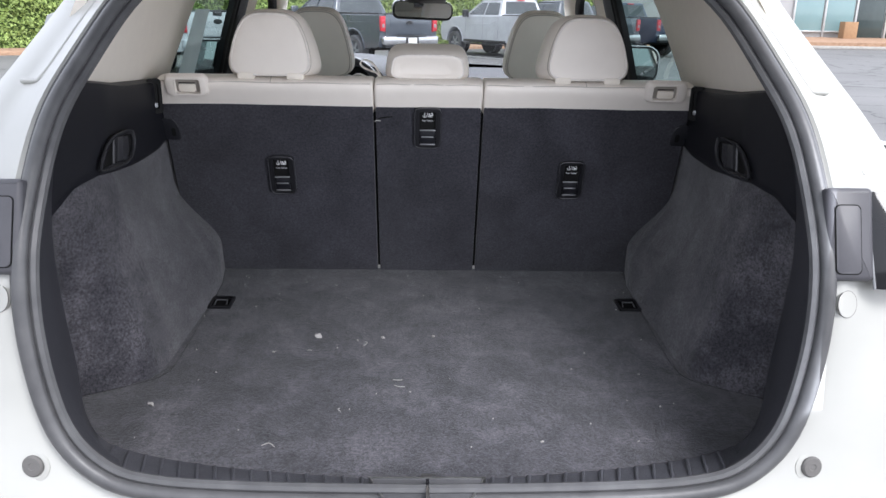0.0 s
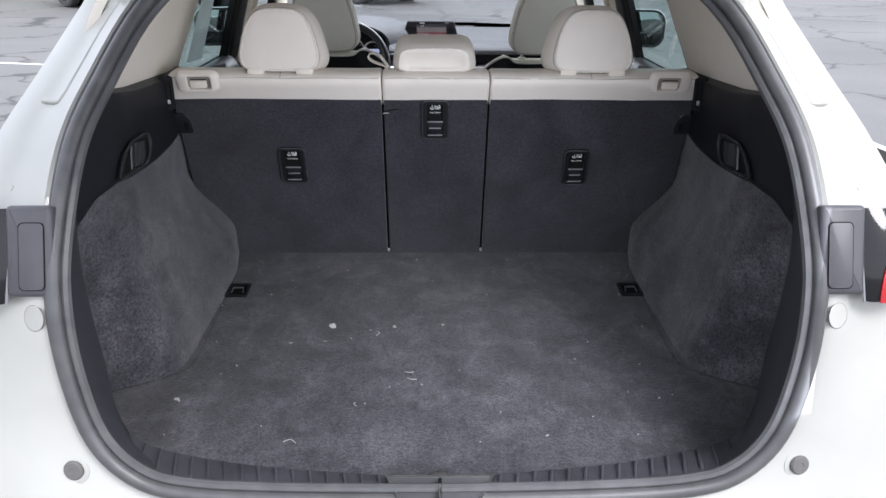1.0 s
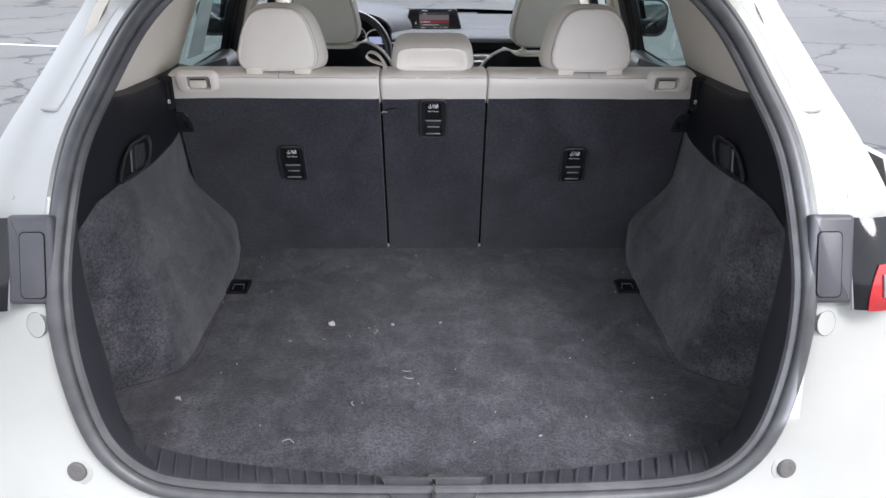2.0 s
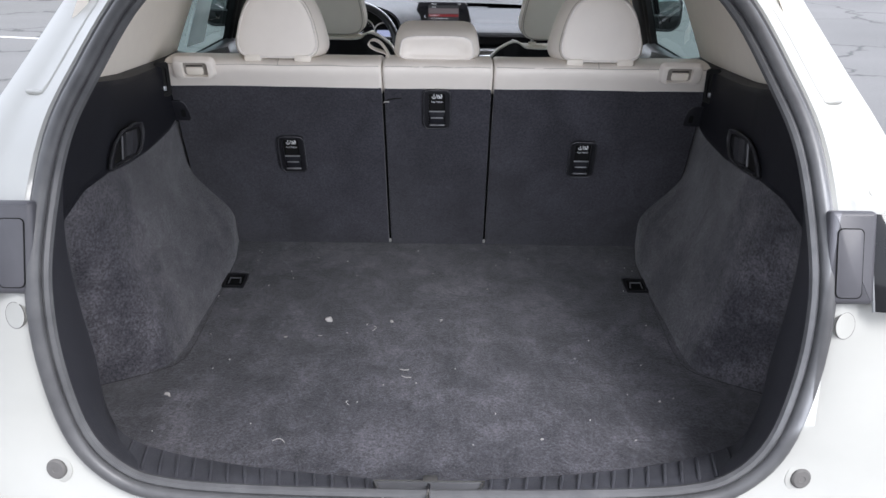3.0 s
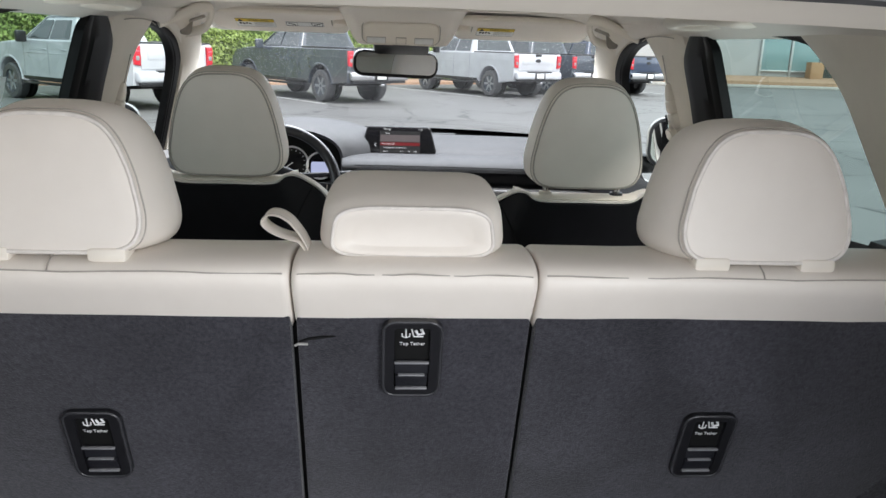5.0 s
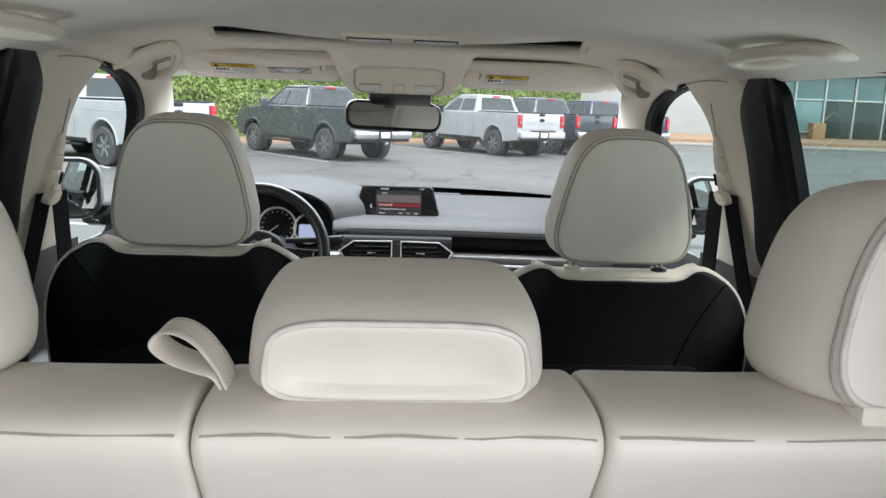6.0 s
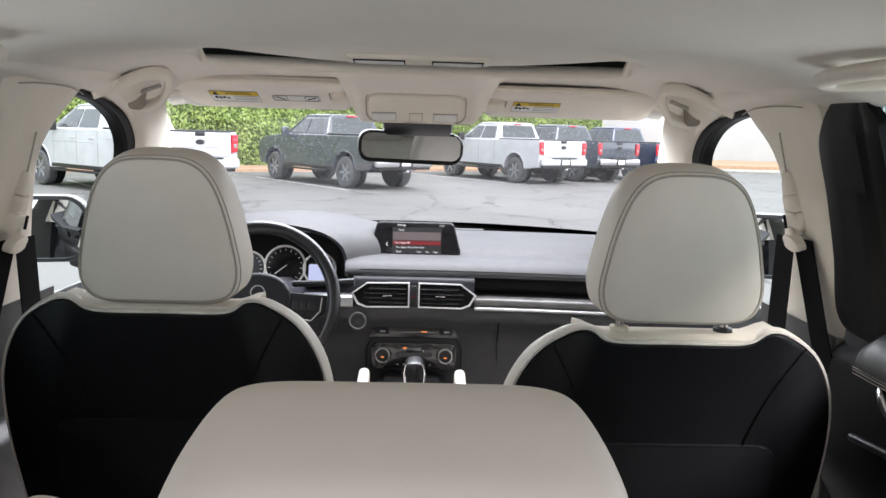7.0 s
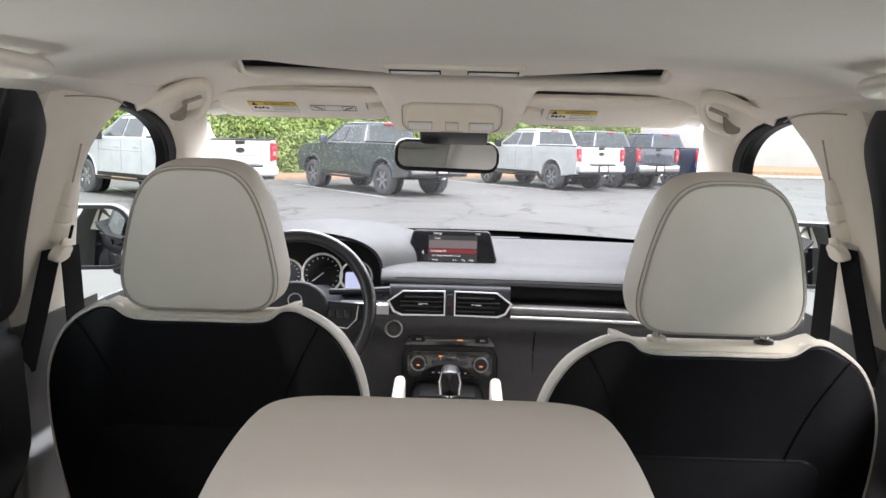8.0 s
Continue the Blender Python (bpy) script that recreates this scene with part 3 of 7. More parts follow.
part("cover_rim", frame_ring([(-0.0885, 0.0455), (0.0885, 0.0455), (0.0605, -0.0205), (-0.0605, -0.0205)], [(-0.085, 0.043), (0.085, 0.043), (0.058, -0.018), (-0.058, -0.018)], 0.013, pose(0, -0.935, 0.769)), SILVER, latch, "bright rim")
part("striker_bar", box(0.006, 0.05, 0.010, 0.002, pose(0, -0.930, 0.785)), CHROME, latch, "bright steel striker")
part("floor_clip", box(0.024, 0.022, 0.010, 0.003, pose(0.002, -0.868, 0.762)), SILVER, latch, "bright steel clip")

# tie-down loops in the floor corners
for s in (-1, 1):
    t = thing("tie_down", "black plastic tie-down bezel set into the cargo carpet", "tie-down", group="cargo tie-downs")
    m = facing((s * 0.476, -0.212, floor_z(-0.212) + 0.001), (0, -FLOOR_SLOPE, 1), (0, 1, 0))
    part("bezel", put(frame_ring(rounded(0.052, 0.062, 0.004, 2), rounded(0.041, 0.051, 0.003, 2), 0.005), m), SATIN_BLACK, t)
    part("well", put(prism(rounded(0.046, 0.054, 0.003, 2), 0.001), m), LABEL_BLACK, t)
    part("loop", put(tube([(-0.014, -0.012, 0.002), (-0.012, 0.006, 0.006), (0.012, 0.006, 0.006), (0.014, -0.012, 0.002)], 0.0020, 6), m), GREY_PLASTIC, t, "dull grey loop")


# pebbles and lint on the carpet
def pebble(x, y, r, seed):
    bm = bmesh.new()
    bmesh.ops.create_icosphere(bm, subdivisions=1, radius=r)
    for v in bm.verts:
        v.co *= 1 + 0.75 * noise.noise(v.co / r * 1.1 + Vector((seed * 7.1, 0, 0)))
        v.co.z *= 0.6
    put(bm, pose(x, y, floor_z(y) + r * 0.5))
    return tagged(link("pebble", bm, PEBBLE), "small grey pebble lying on the cargo carpet", "pebble", group="pebbles on the cargo floor")


for k, (x, y, r) in enumerate([(-0.230, -0.379, 0.0085), (-0.092, -0.379, 0.0045), (0.015, -0.373, 0.0045), (-0.497, -0.643, 0.006), (-0.313, -0.445, 0.004),
                               (0.429, -0.643, 0.003), (0.196, -0.751, 0.003)]):
    pebble(x, y, r, k)


def lint():
    bm = None
    rng = random.Random(5)
    spots = [(-0.264, -0.768, 0.022), (-0.051, -0.578, 0.020), (-0.056, -0.555, 0.018), (-0.13, -0.41, 0.02), (-0.24, -0.44, 0.008), (-0.155, -0.66, 0.014)]
    spots += [(rng.uniform(-0.5, 0.5), rng.uniform(-0.78, -0.05), rng.uniform(0.001, 0.004)) for _ in range(42)]
    for x, y, l in spots:
        a = rng.uniform(0, 6.3)
        c = 0.3 * l
        p = [(x + l / 2 * math.cos(a), y + l / 2 * math.sin(a), floor_z(y) + 0.003), (x - c * math.sin(a), y + c * math.cos(a), floor_z(y) + 0.005),
             (x - l / 2 * math.cos(a), y - l / 2 * math.sin(a), floor_z(y) + 0.003)]
        b = tube(spline(p, 3), 0.0008, 4)
        bm = b if bm is None else join(bm, b)
    tagged(link("lint", bm, LINT), "pale threads and crumbs scattered on the carpet", "lint", kind="stuff")


lint()


# ---- rear seats ----
def slab(name, prof, x0, x1, mat, parent, label="", rnd=0.012, steps=10):
    """A padded strip along x with the closed profile (y, z), its ends rounded."""
    cy = sum(p[0] for p in prof) / len(prof)
    cz = sum(p[1] for p in prof) / len(prof)
    ring = [Vector((0, y, z)) for y, z in prof]
    ring = spline(ring, 3, closed=True)
    xs = [(x0 + rnd * (1 - math.cos(math.pi / 2 * k / 4)), rnd * (1 - math.sin(math.pi / 2 * k / 4))) for k in range(5)]
    xs += [(x0 + rnd + (x1 - x0 - 2 * rnd) * k / steps, 0.0) for k in range(1, steps)]
    xs += [(x1 - rnd * (1 - math.cos(math.pi / 2 * k / 4)), rnd * (1 - math.sin(math.pi / 2 * k / 4))) for k in range(4, -1, -1)]
    rings = []
    for x, inset in xs:
        row = []
        for p in ring:
            d = Vector((0, p.y - cy, p.z - cz))
            q = p - d.normalized() * inset
            q.z += 0.0016 * noise.noise(Vector((x * 14, p.y * 10, p.z * 10)))
            row.append(Vector((x, q.y, q.z)))
        rings.append(row)
    return part(name, loft(rings), mat, parent, label, smooth=60)


def headrest_outline(w, h, top, n=64):
    """Outline in x, z of a headrest seen from behind: flat below, rounded shoulders, drawn in towards the top."""
    out = []
    for j in range(n):
        a = 2 * math.pi * j / n
        c, q = math.cos(a), math.sin(a)
        e = 0.34 if q < 0 else 0.60
        x, z = math.copysign(abs(c) ** e, c), math.copysign(abs(q) ** e, q)
        out.append((x * w / 2 * (1 + (top - 1) * smoothstep(-0.7, 1, z)), h / 2 + z * h / 2))
    return out


def headrest(parent, x, y, z, w, h, d, top, lean=-8, face=0.86, posts=True, drop=0.04, shift=0.0):
    """A leather headrest; y is the middle of its depth, z its underside; the rear face is smaller than the middle by the factor face."""
    m = pose(x, y, z, lean, 0, 0)
    # (depth, width factor, height taken off below, height taken off above)
    steps = [(-0.508, 0.02, 0.48, 0.48), (-0.507, face * 0.35, 0.30, 0.31 + drop), (-0.504, face * 0.75, 0.11, 0.10 + drop), (-0.497, face * 0.93, 0.035, 0.03 + drop), (-0.482, face * 0.985, 0.012, 0.008 + drop), (-0.465, face, 0.006, drop),
             (-0.44, face + 0.012, 0.004, drop * 0.86), (-0.32, face + (1 - face) * 0.5, 0.0, drop * 0.45), (-0.12, 0.985, 0.0, 0.003), (0.08, 1.0, 0.0, 0.0), (0.28, 0.975, 0.01, 0.012), (0.41, 0.91, 0.03, 0.045), (0.48, 0.78, 0.10, 0.13), (0.505, 0.45, 0.28, 0.30), (0.51, 0.02, 0.48, 0.48)]
    rings = []
    for dy, f, lo, hi in steps:
        ring = []
        for px, pz in headrest_outline(w, h, top):
            v = pz / h
            v = 0.5 + (v - 0.5) * (1 - 2 * (lo if v < 0.5 else hi))
            soft_dent = 0.0012 * noise.noise(Vector((px * 12, dy * 2, pz * 12 + x))) if -0.45 < dy < 0.45 else 0.0
            ring.append((px * f + shift * smoothstep(-0.1, -0.45, dy), dy * d + soft_dent, v * h))
        rings.append(ring)
    hr = part("headrest", put(loft(rings), m), LEATHER, parent, "ivory leather headrest with piped seam", smooth=75)

    def line(dy, f, lo, hi, out):
        pts = []
        for px, pz in headrest_outline(w, h, top, 96):
            v = pz / h
            v = 0.5 + (v - 0.5) * (1 - 2 * (lo if v < 0.5 else hi)) * (1 + out)
            pts.append((px * f * (1 + out) + shift * smoothstep(-0.1, -0.45, dy), dy * d, v * h))
        return pts
    part("piping", put(tube(line(-0.486, face * 0.972, 0.018, drop + 0.014, 0.004), 0.0026 if posts else 0.0016, 6, closed=True, up=(0, 1, 0)), m), PIPING if posts else STITCH, hr, smooth=70)
    part("seam", put(tube(line(-0.435, face + 0.014, 0.004, drop * 0.85, 0.004), 0.0010, 5, closed=True, up=(0, 1, 0)), m), STITCH, hr, smooth=70)
    if posts:
        for sx in (-1, 1):
            part("post_sleeve", put(box(0.038, 0.030, 0.015, 0.005), pose(x + shift + sx * w * 0.26, y - 0.045, z + 0.0080)), IVORY_PLASTIC, hr, "ivory plastic post sleeve")
    return hr


def tether(parent, x, z):
    m = seat_frame(x, z, 0.001)
    p = part("tether_cover", put(frame_ring(rounded(0.0625, 0.103, 0.014), rounded(0.037, 0.085, 0.004), 0.006), m), SATIN_BLACK, parent, "satin black tether anchor cover")
    part("rim", put(tube([(x, y, 0.0052) for x, y in rounded(0.0595, 0.100, 0.0130, 6)], 0.0020, 6, closed=True), m), LEVER_GREY, p, "rounded satin rim", smooth=70)
    part("recess", put(prism(rounded(0.039, 0.087, 0.004), 0.0012), m), LABEL_BLACK, p)
    part("hinge_panel", put(box(0.0355, 0.017, 0.003, 0.001), m @ pose(0, -0.012, 0.0022, -8)), BLACK_PLASTIC, p)
    part("flap", put(box(0.034, 0.018, 0.005, 0.002), m @ pose(0, -0.0295, 0.0040, 12)), BLACK_PLASTIC, p)
    for v, w, h in ((-0.0030, 0.0365, 0.0026), (-0.0200, 0.0280, 0.0020), (-0.0390, 0.0340, 0.0026)):
        part("bar", put(box(w, h, 0.004, 0.001), m @ pose(0, v, 0.0060)), PALE_EDGE, p, "pale grey edge bar")
    lettering("lettering", "Top Tether", 0.0056, ICON_WHITE, m @ pose(0.0, 0.0190, 0.0018), p)
    # anchor and child-seat marks
    icon = tube([(-0.014, 0.024, 0), (-0.0135, 0.019, 0), (-0.009, 0.017, 0), (-0.0045, 0.019, 0), (-0.004, 0.024, 0)], 0.0011, 4)
    icon = join(icon, tube([(-0.009, 0.017, 0), (-0.009, 0.031, 0)], 0.0011, 4), tube([(-0.002, 0.031, 0), (0.001, 0.019, 0), (0.013, 0.019, 0)], 0.0012, 4),
                tube([(0.003, 0.029, 0), (0.006, 0.022, 0), (0.013, 0.024, 0), (0.010, 0.031, 0)], 0.0020, 4))
    part("icon", put(icon, m @ pose(0.0006, 0.0135, 0.0018) @ Matrix.Diagonal((0.82, 0.80, 0.8, 1))), ICON_WHITE, p, "white anchor and seat mark")


CAP = [(-0.140, 1.239), (-0.156, 1.264), (-0.1675, 1.287), (-0.1645, 1.3005), (-0.146, 1.3085), (-0.11, 1.3105), (-0.07, 1.3065), (-0.045, 1.293), (-0.015, 1.236), (-0.01, 1.146), (-0.07, 1.126), (-0.105, 1.206)]
SEAT_TOP_V = (1.249 - FLOOR_Z) * 1.0546


def rear_seat(x0, x1, label, head_x, plate):
    s = thing("car_seat", label, "car seat", group="rear seats")
    # back board on the tailgate side
    h0, h1 = -0.004, SEAT_TOP_V - (0.002 if x1 - x0 < 0.3 else 0.0)
    m = seat_frame(0, FLOOR_Z)
    out = rounded(x1 - x0 - 0.0065, h1 - h0, 0.006, 3)
    out = [(x + (x0 + x1) / 2, y + (h0 + h1) / 2) for x, y in out]
    part("back_board", put(prism(out, 0.03, 0.0015), m @ pose(0, 0, -0.03)), SEATBACK_CARPET, s, "charcoal felt seat back")
    # black strip added in the gap, standing in for the shade there
    part("gap_dark_strip", put(box(0.0062, 0.44, 0.020), m @ pose(x1, 0.222, -0.0240)), LABEL_BLACK, s)
    if x1 < 0.5:
        part("gap_clip", put(box(0.006, 0.010, 0.004, 0.0015), m @ pose(x1, 0.010, -0.001)), LINT, s, "small pale clip at the foot of the gap")
    slab("seat_top", CAP, x0 + 0.001, x1 - 0.001, LEATHER, s, "ivory leather seat top", 0.008)
    part("seam", tube([(x0 + 0.007 + (x1 - x0 - 0.014) * k / 20, -0.1662 + 0.0005 * math.sin(k * 2.1), 1.2982 + 0.0008 * math.sin(k * 0.9 + x0 * 9)) for k in range(21)], 0.0009, 5), STITCH, s)
    if x1 - x0 > 0.3:
        part("seam", tube([(head_x, y, z) for y, z in ((-0.1668, 1.2985), (-0.1625, 1.3035), (-0.152, 1.3085), (-0.140, 1.3110))], 0.0008, 5), STITCH, s)
    # front side of the backrest, turned to the cabin
    cush = [(-0.01, 1.24), (0.04, 1.15), (0.10, 0.95), (0.15, 0.78), (0.14, 0.70), (0.09, 0.70), (0.055, 0.80), (0.01, 1.0), (-0.035, 1.15), (-0.06, 1.22)]
    slab("backrest_cushion", cush, x0 + 0.004, x1 - 0.004, LEATHER, s, "ivory leather backrest", 0.02)
    tether(s, *plate)
    return s


left = rear_seat(-0.600, -0.1215, "ivory leather rear seat with charcoal felt back and raised headrest", -0.348, (-0.344, 1.0775))
headrest(left, -0.348, -0.100, 1.3035, 0.208, 0.1495, 0.118, 0.73, face=0.85, drop=0.10, shift=-0.001)
mid = rear_seat(-0.1215, 0.1235, "narrow ivory leather centre rear seat with torn charcoal felt back", 0, (-0.0005, 1.1985))
right = rear_seat(0.1235, 0.600, "ivory leather rear seat with charcoal felt back and raised headrest", 0.352, (0.3445, 1.0725))
headrest(right, 0.351, -0.100, 1.3025, 0.211, 0.1495, 0.118, 0.73, face=0.84, drop=0.095, shift=0.004)


def spline4(rows, n=4):
    """Smooth rows of four numbers."""
    a = spline([r[:3] for r in rows], n)
    b = spline([(r[3], 0, 0) for r in rows], n)
    return [(p.x, p.y, p.z, q.x) for p, q in zip(a, b)]


def centre_headrest():
    """A low, deep wedge: a short piped rear face and a broad top that rises to the front."""
    rings = []
    n = 72
    #          y       half width, bottom, top
    for y, hw, lo, hi in spline4([(-0.139, 0.062, 1.319, 1.346), (-0.1435, 0.078, 1.312, 1.357), (-0.140, 0.0865, 1.3075, 1.3625), (-0.122, 0.096, 1.303, 1.3705), (-0.095, 0.0995, 1.301, 1.3765), (-0.065, 0.0985, 1.302, 1.3812),
                          (-0.046, 0.0955, 1.304, 1.3820), (-0.036, 0.090, 1.307, 1.3765), (-0.030, 0.080, 1.315, 1.3660), (-0.028, 0.060, 1.330, 1.3520)]):
        ring = []
        for j in range(n):
            a = 2 * math.pi * j / n
            c, q = math.cos(a), math.sin(a)
            square = 0.16 * smoothstep(-0.12, -0.06, y)
            ex = math.copysign(abs(c) ** (0.45 - square), c)
            ez = math.copysign(abs(q) ** (0.5 - square), q)
            taper = 1 - (0.10 + 0.05 * smoothstep(-0.12, -0.05, y)) * (ez + 1) / 2
            ring.append((-0.002 + ex * hw * taper, y - 0.005 * ez, (lo + hi) / 2 + ez * (hi - lo) / 2))
        rings.append(ring)
    hr = part("headrest", loft(rings), LEATHER, mid, "low ivory leather centre headrest with piped seam", smooth=70)
    pts = []
    for j in range(48):
        a = 2 * math.pi * j / 48
        c, q = math.cos(a), math.sin(a)
        ex, ez = math.copysign(abs(c) ** 0.42, c), math.copysign(abs(q) ** 0.5, q)
        pts.append((-0.002 + ex * 0.0835 * (1 - 0.10 * (ez + 1) / 2), -0.1428 - 0.005 * ez, 1.3345 + ez * 0.0262))
    part("piping", tube(pts, 0.0022, 6, closed=True, up=(0, 1, 0)), PIPING, hr, smooth=70)
    stitch = None
    def on_rim(a, out):
        c, q = math.cos(a), math.sin(a)
        ex, ez = math.copysign(abs(c) ** 0.45, c), math.copysign(abs(q) ** 0.5, q)
        hw, lo, hi = 0.0895 + out, 1.306 - out, 1.3640 + out
        return Vector((-0.002 + ex * hw * (1 - 0.10 * (ez + 1) / 2), -0.1320 - 0.005 * ez, (lo + hi) / 2 + ez * (hi - lo) / 2))
    path = [on_rim(-0.25 + (math.pi + 0.5) * k / 600, 0.0006) for k in range(601)]
    run_len = 0.0
    start = path[0]
    for p, q in zip(path, path[1:]):
        run_len += (q - p).length
        if run_len > 0.0042:
            b = tube([start, start.lerp(q, 0.6)], 0.0006, 4, up=(0, 1, 0))
            stitch = b if stitch is None else join(stitch, b)
            start, run_len = q, 0.0
    tagged(part("stitching", stitch, STITCH, hr), kind="stuff")


centre_headrest()
# small tear in the centre back
m = seat_frame(-0.095, 1.222, 0.001)
part("tear", put(tube([(-0.022, -0.006, 0), (-0.012, -0.001, 0.001), (0.0, 0.001, 0.001), (0.016, 0.002, 0)], [0.0012, 0.0016, 0.0018, 0.0006], 5), m), LABEL_BLACK, mid, "small dark tear")
part("frayed_thread", put(tube([(-0.026, -0.010, 0.001), (-0.022, -0.006, 0.003), (-0.013, -0.008, 0.001)], 0.0014, 5), m), LINT, mid, "pale frayed lining")
# release bezels on the outer seats
for s, seat in ((-1, left), (1, right)):
    m = facing((s * 0.530, -0.1745, 1.289), (0, -1, -0.30))
    outer, inner = rounded(0.088, 0.044, 0.012), rounded(0.052, 0.031, 0.006)
    skirt = [(1.08 * x, 1.14 * y, -0.010) for x, y in outer]
    ringed = loft([skirt, [(x, y, 0.002) for x, y in outer], [(0.94 * x, 0.92 * y, 0.0045) for x, y in outer], [(1.06 * x - s * 0.004, 1.06 * y, 0.0045) for x, y in inner], [(x - s * 0.004, y, -0.0055) for x, y in inner]], cap=False)
    part("release_bezel", put(ringed, m), LEATHER, seat, "padded ivory seat release bezel", smooth=50)
    # pocket floor takes a darker colour in place of its shade
    part("release_pocket", put(prism(rounded(0.056, 0.035, 0.004), 0.001), m @ pose(-s * 0.004, 0, -0.0050)), POCKET_SHADE, seat)
    part("release_button", put(prism(rounded(0.036, 0.017, 0.003), 0.004, 0.0015), m @ pose(-s * 0.002, -0.005, -0.0045)), IVORY_PLASTIC, seat, "ivory release button")
    part("button_edge", put(box(0.036, 0.002, 0.002, 0.0005), m @ pose(-s * 0.002, 0.0060, -0.0030)), LABEL_BLACK, seat)
# belt guide loop beside the centre headrest
loop_pts = spline([(-0.108, 0, 1.3090), (-0.113, 0, 1.3200), (-0.118, 0, 1.3280), (-0.126, 0, 1.3380), (-0.136, 0, 1.3445), (-0.146, 0, 1.3455), (-0.1525, 0, 1.3400), (-0.150, 0, 1.3340), (-0.140, 0, 1.3275), (-0.126, 0, 1.3225), (-0.116, 0, 1.3190), (-0.109, 0, 1.3090)], 5)
rows = []
for k, p in enumerate(loop_pts):
    t = (loop_pts[min(k + 1, len(loop_pts) - 1)] - loop_pts[max(k - 1, 0)]).normalized()
    n = Vector((t.z, 0, -t.x))
    prof = [(-0.127, 0.0), (-0.128, 0.0009), (-0.1265, 0.0018), (-0.122, 0.0015), (-0.110, 0.0015), (-0.099, 0.0015), (-0.0945, 0.0018), (-0.093, 0.0009), (-0.094, 0.0), (-0.110, 0.0002)]
    rows.append([p + n * h + Vector((0, y, 0)) for y, h in prof])
lp = part("belt_loop", loft(rows), LEATHER, left, "ivory leather belt guide loop", smooth=60)
thread = None
for edge in (-0.1225, -0.0985):
    for k in range(2, len(loop_pts) - 5):
        a, c = loop_pts[k], loop_pts[k].lerp(loop_pts[k + 1], 0.55)
        t = (c - a).normalized()
        off = Vector((t.z, 0, -t.x)) * 0.0016 + Vector((0, edge, 0))
        b = tube([a + off, c + off], 0.0005, 4, up=(0, 1, 0))
        thread = b if thread is None else join(thread, b)
tagged(part("stitching", thread, STITCH, lp), kind="stuff")


# ---- cabin shell ----
def wall_x(z):
    """Half width of the cabin along the glass, which leans in towards the roof."""
    return 1.071 - 0.33 * z


def wall_pt(s, y, z, inset=0.0):
    return Vector((s * (wall_x(z) - inset), y, z))


def wall_loop(s, pts, inset=0.0, n=4, closed=True):
    p = spline([(0, y, z) for y, z in pts], n, closed=closed)
    return [wall_pt(s, q.y, q.z, inset) for q in p]


def roof_z(x, y):
    top = lerp_table(y, [-0.5, -0.36, -0.2, 0.0, 0.6, 1.0, 1.2, 1.4], [1.54, 1.552, 1.585, 1.60, 1.605, 1.615, 1.612, 1.60])
    edge = lerp_table(y, [-0.5, -0.2, 0.2, 1.0, 1.4], [1.515, 1.530, 1.543, 1.545, 1.55])
    power = lerp_table(y, [0.2, 1.1], [3.2, 9.0])
    return edge + (top - edge) * (1 - min(1, abs(x) / 0.565) ** power)


# headliner with the sunroof opening
def headliner():
    cy, hx, hy = 0.895, 0.350, 0.130
    n = 96
    rings = []
    for f in (0.0, 0.02, 0.05, 0.1, 0.2, 0.35, 0.5, 0.65, 0.8, 0.9, 0.97, 1.0):
        ring = []
        for j in range(n):
            a = 2 * math.pi * j / n
            c, q = math.cos(a), math.sin(a)
            ex, ey = math.copysign(abs(c) ** 0.4, c), math.copysign(abs(q) ** 0.4, q)
            ix, iy = ex * hx, cy + ey * hy - 0.05 * abs(ex) ** 3 * max(0, ey) + 0.03 * abs(ex) ** 3 * max(0, -ey)
            k = 1 / max(abs(c) / 0.580, abs(q) / (0.465 if q > 0 else 1.265))
            ox, oy = c * k, cy + q * k
            x, y = ix + (ox - ix) * f, iy + (oy - iy) * f
            ring.append(Vector((x, y, roof_z(x, y) - max(0, 1 - f / 0.05) * (0.012 if ey > 0 else 0.017 - 0.026 * ex * ex))))
        rings.append(ring)
    up = [p + Vector((0, 0, 0.055)) for p in rings[0]]
    bm = loft(rings, cap=False)
    tagged(link("ceiling", bm, HEADLINER, smooth=60), "ivory fabric headliner", "headliner", kind="structure")
    s = thing("sunroof", "dark glass sunroof recessed in the ivory headliner", "sunroof")
    part("pane", box(0.96, 0.52, 0.006, 0.001, pose(0, cy, 1.652)), SCREEN_BLACK, s, "dark glass sunroof panel")
    part("well", loft([[p + Vector((0, 0, 0.006)) for p in rings[0]], up], cap=False), LABEL_BLACK, s, "black sunroof well")
    part("lip", tube([p + Vector((0, 0.004, 0.006)) for p in rings[0]], [0.004 + 0.008 * smoothstep(cy - 0.06, cy + 0.10, p.y) for p in rings[0]], 8, closed=True), IVORY_PLASTIC, s, "ivory plastic sunroof lip", smooth=60)


headliner()
# outer roof skin over the headliner
part("roof", sheet(lambda u, v: (lambda x, y: (x, y, roof_z(x * 0.8, y) + 0.085))((2 * v - 1) * 0.60, -0.48 + 1.88 * u), 20, 16, 0.004), WHITE_PAINT, car, "white painted roof")

FRONT_WIN = [(0.905, 1.538), (0.862, 1.50), (0.842, 1.44), (0.862, 1.38), (0.90, 1.30), (0.955, 1.20), (0.975, 1.165), (1.15, 1.165), (1.26, 1.165), (1.272, 1.21), (1.238, 1.33), (1.192, 1.44), (1.12, 1.495), (1.02, 1.528)]
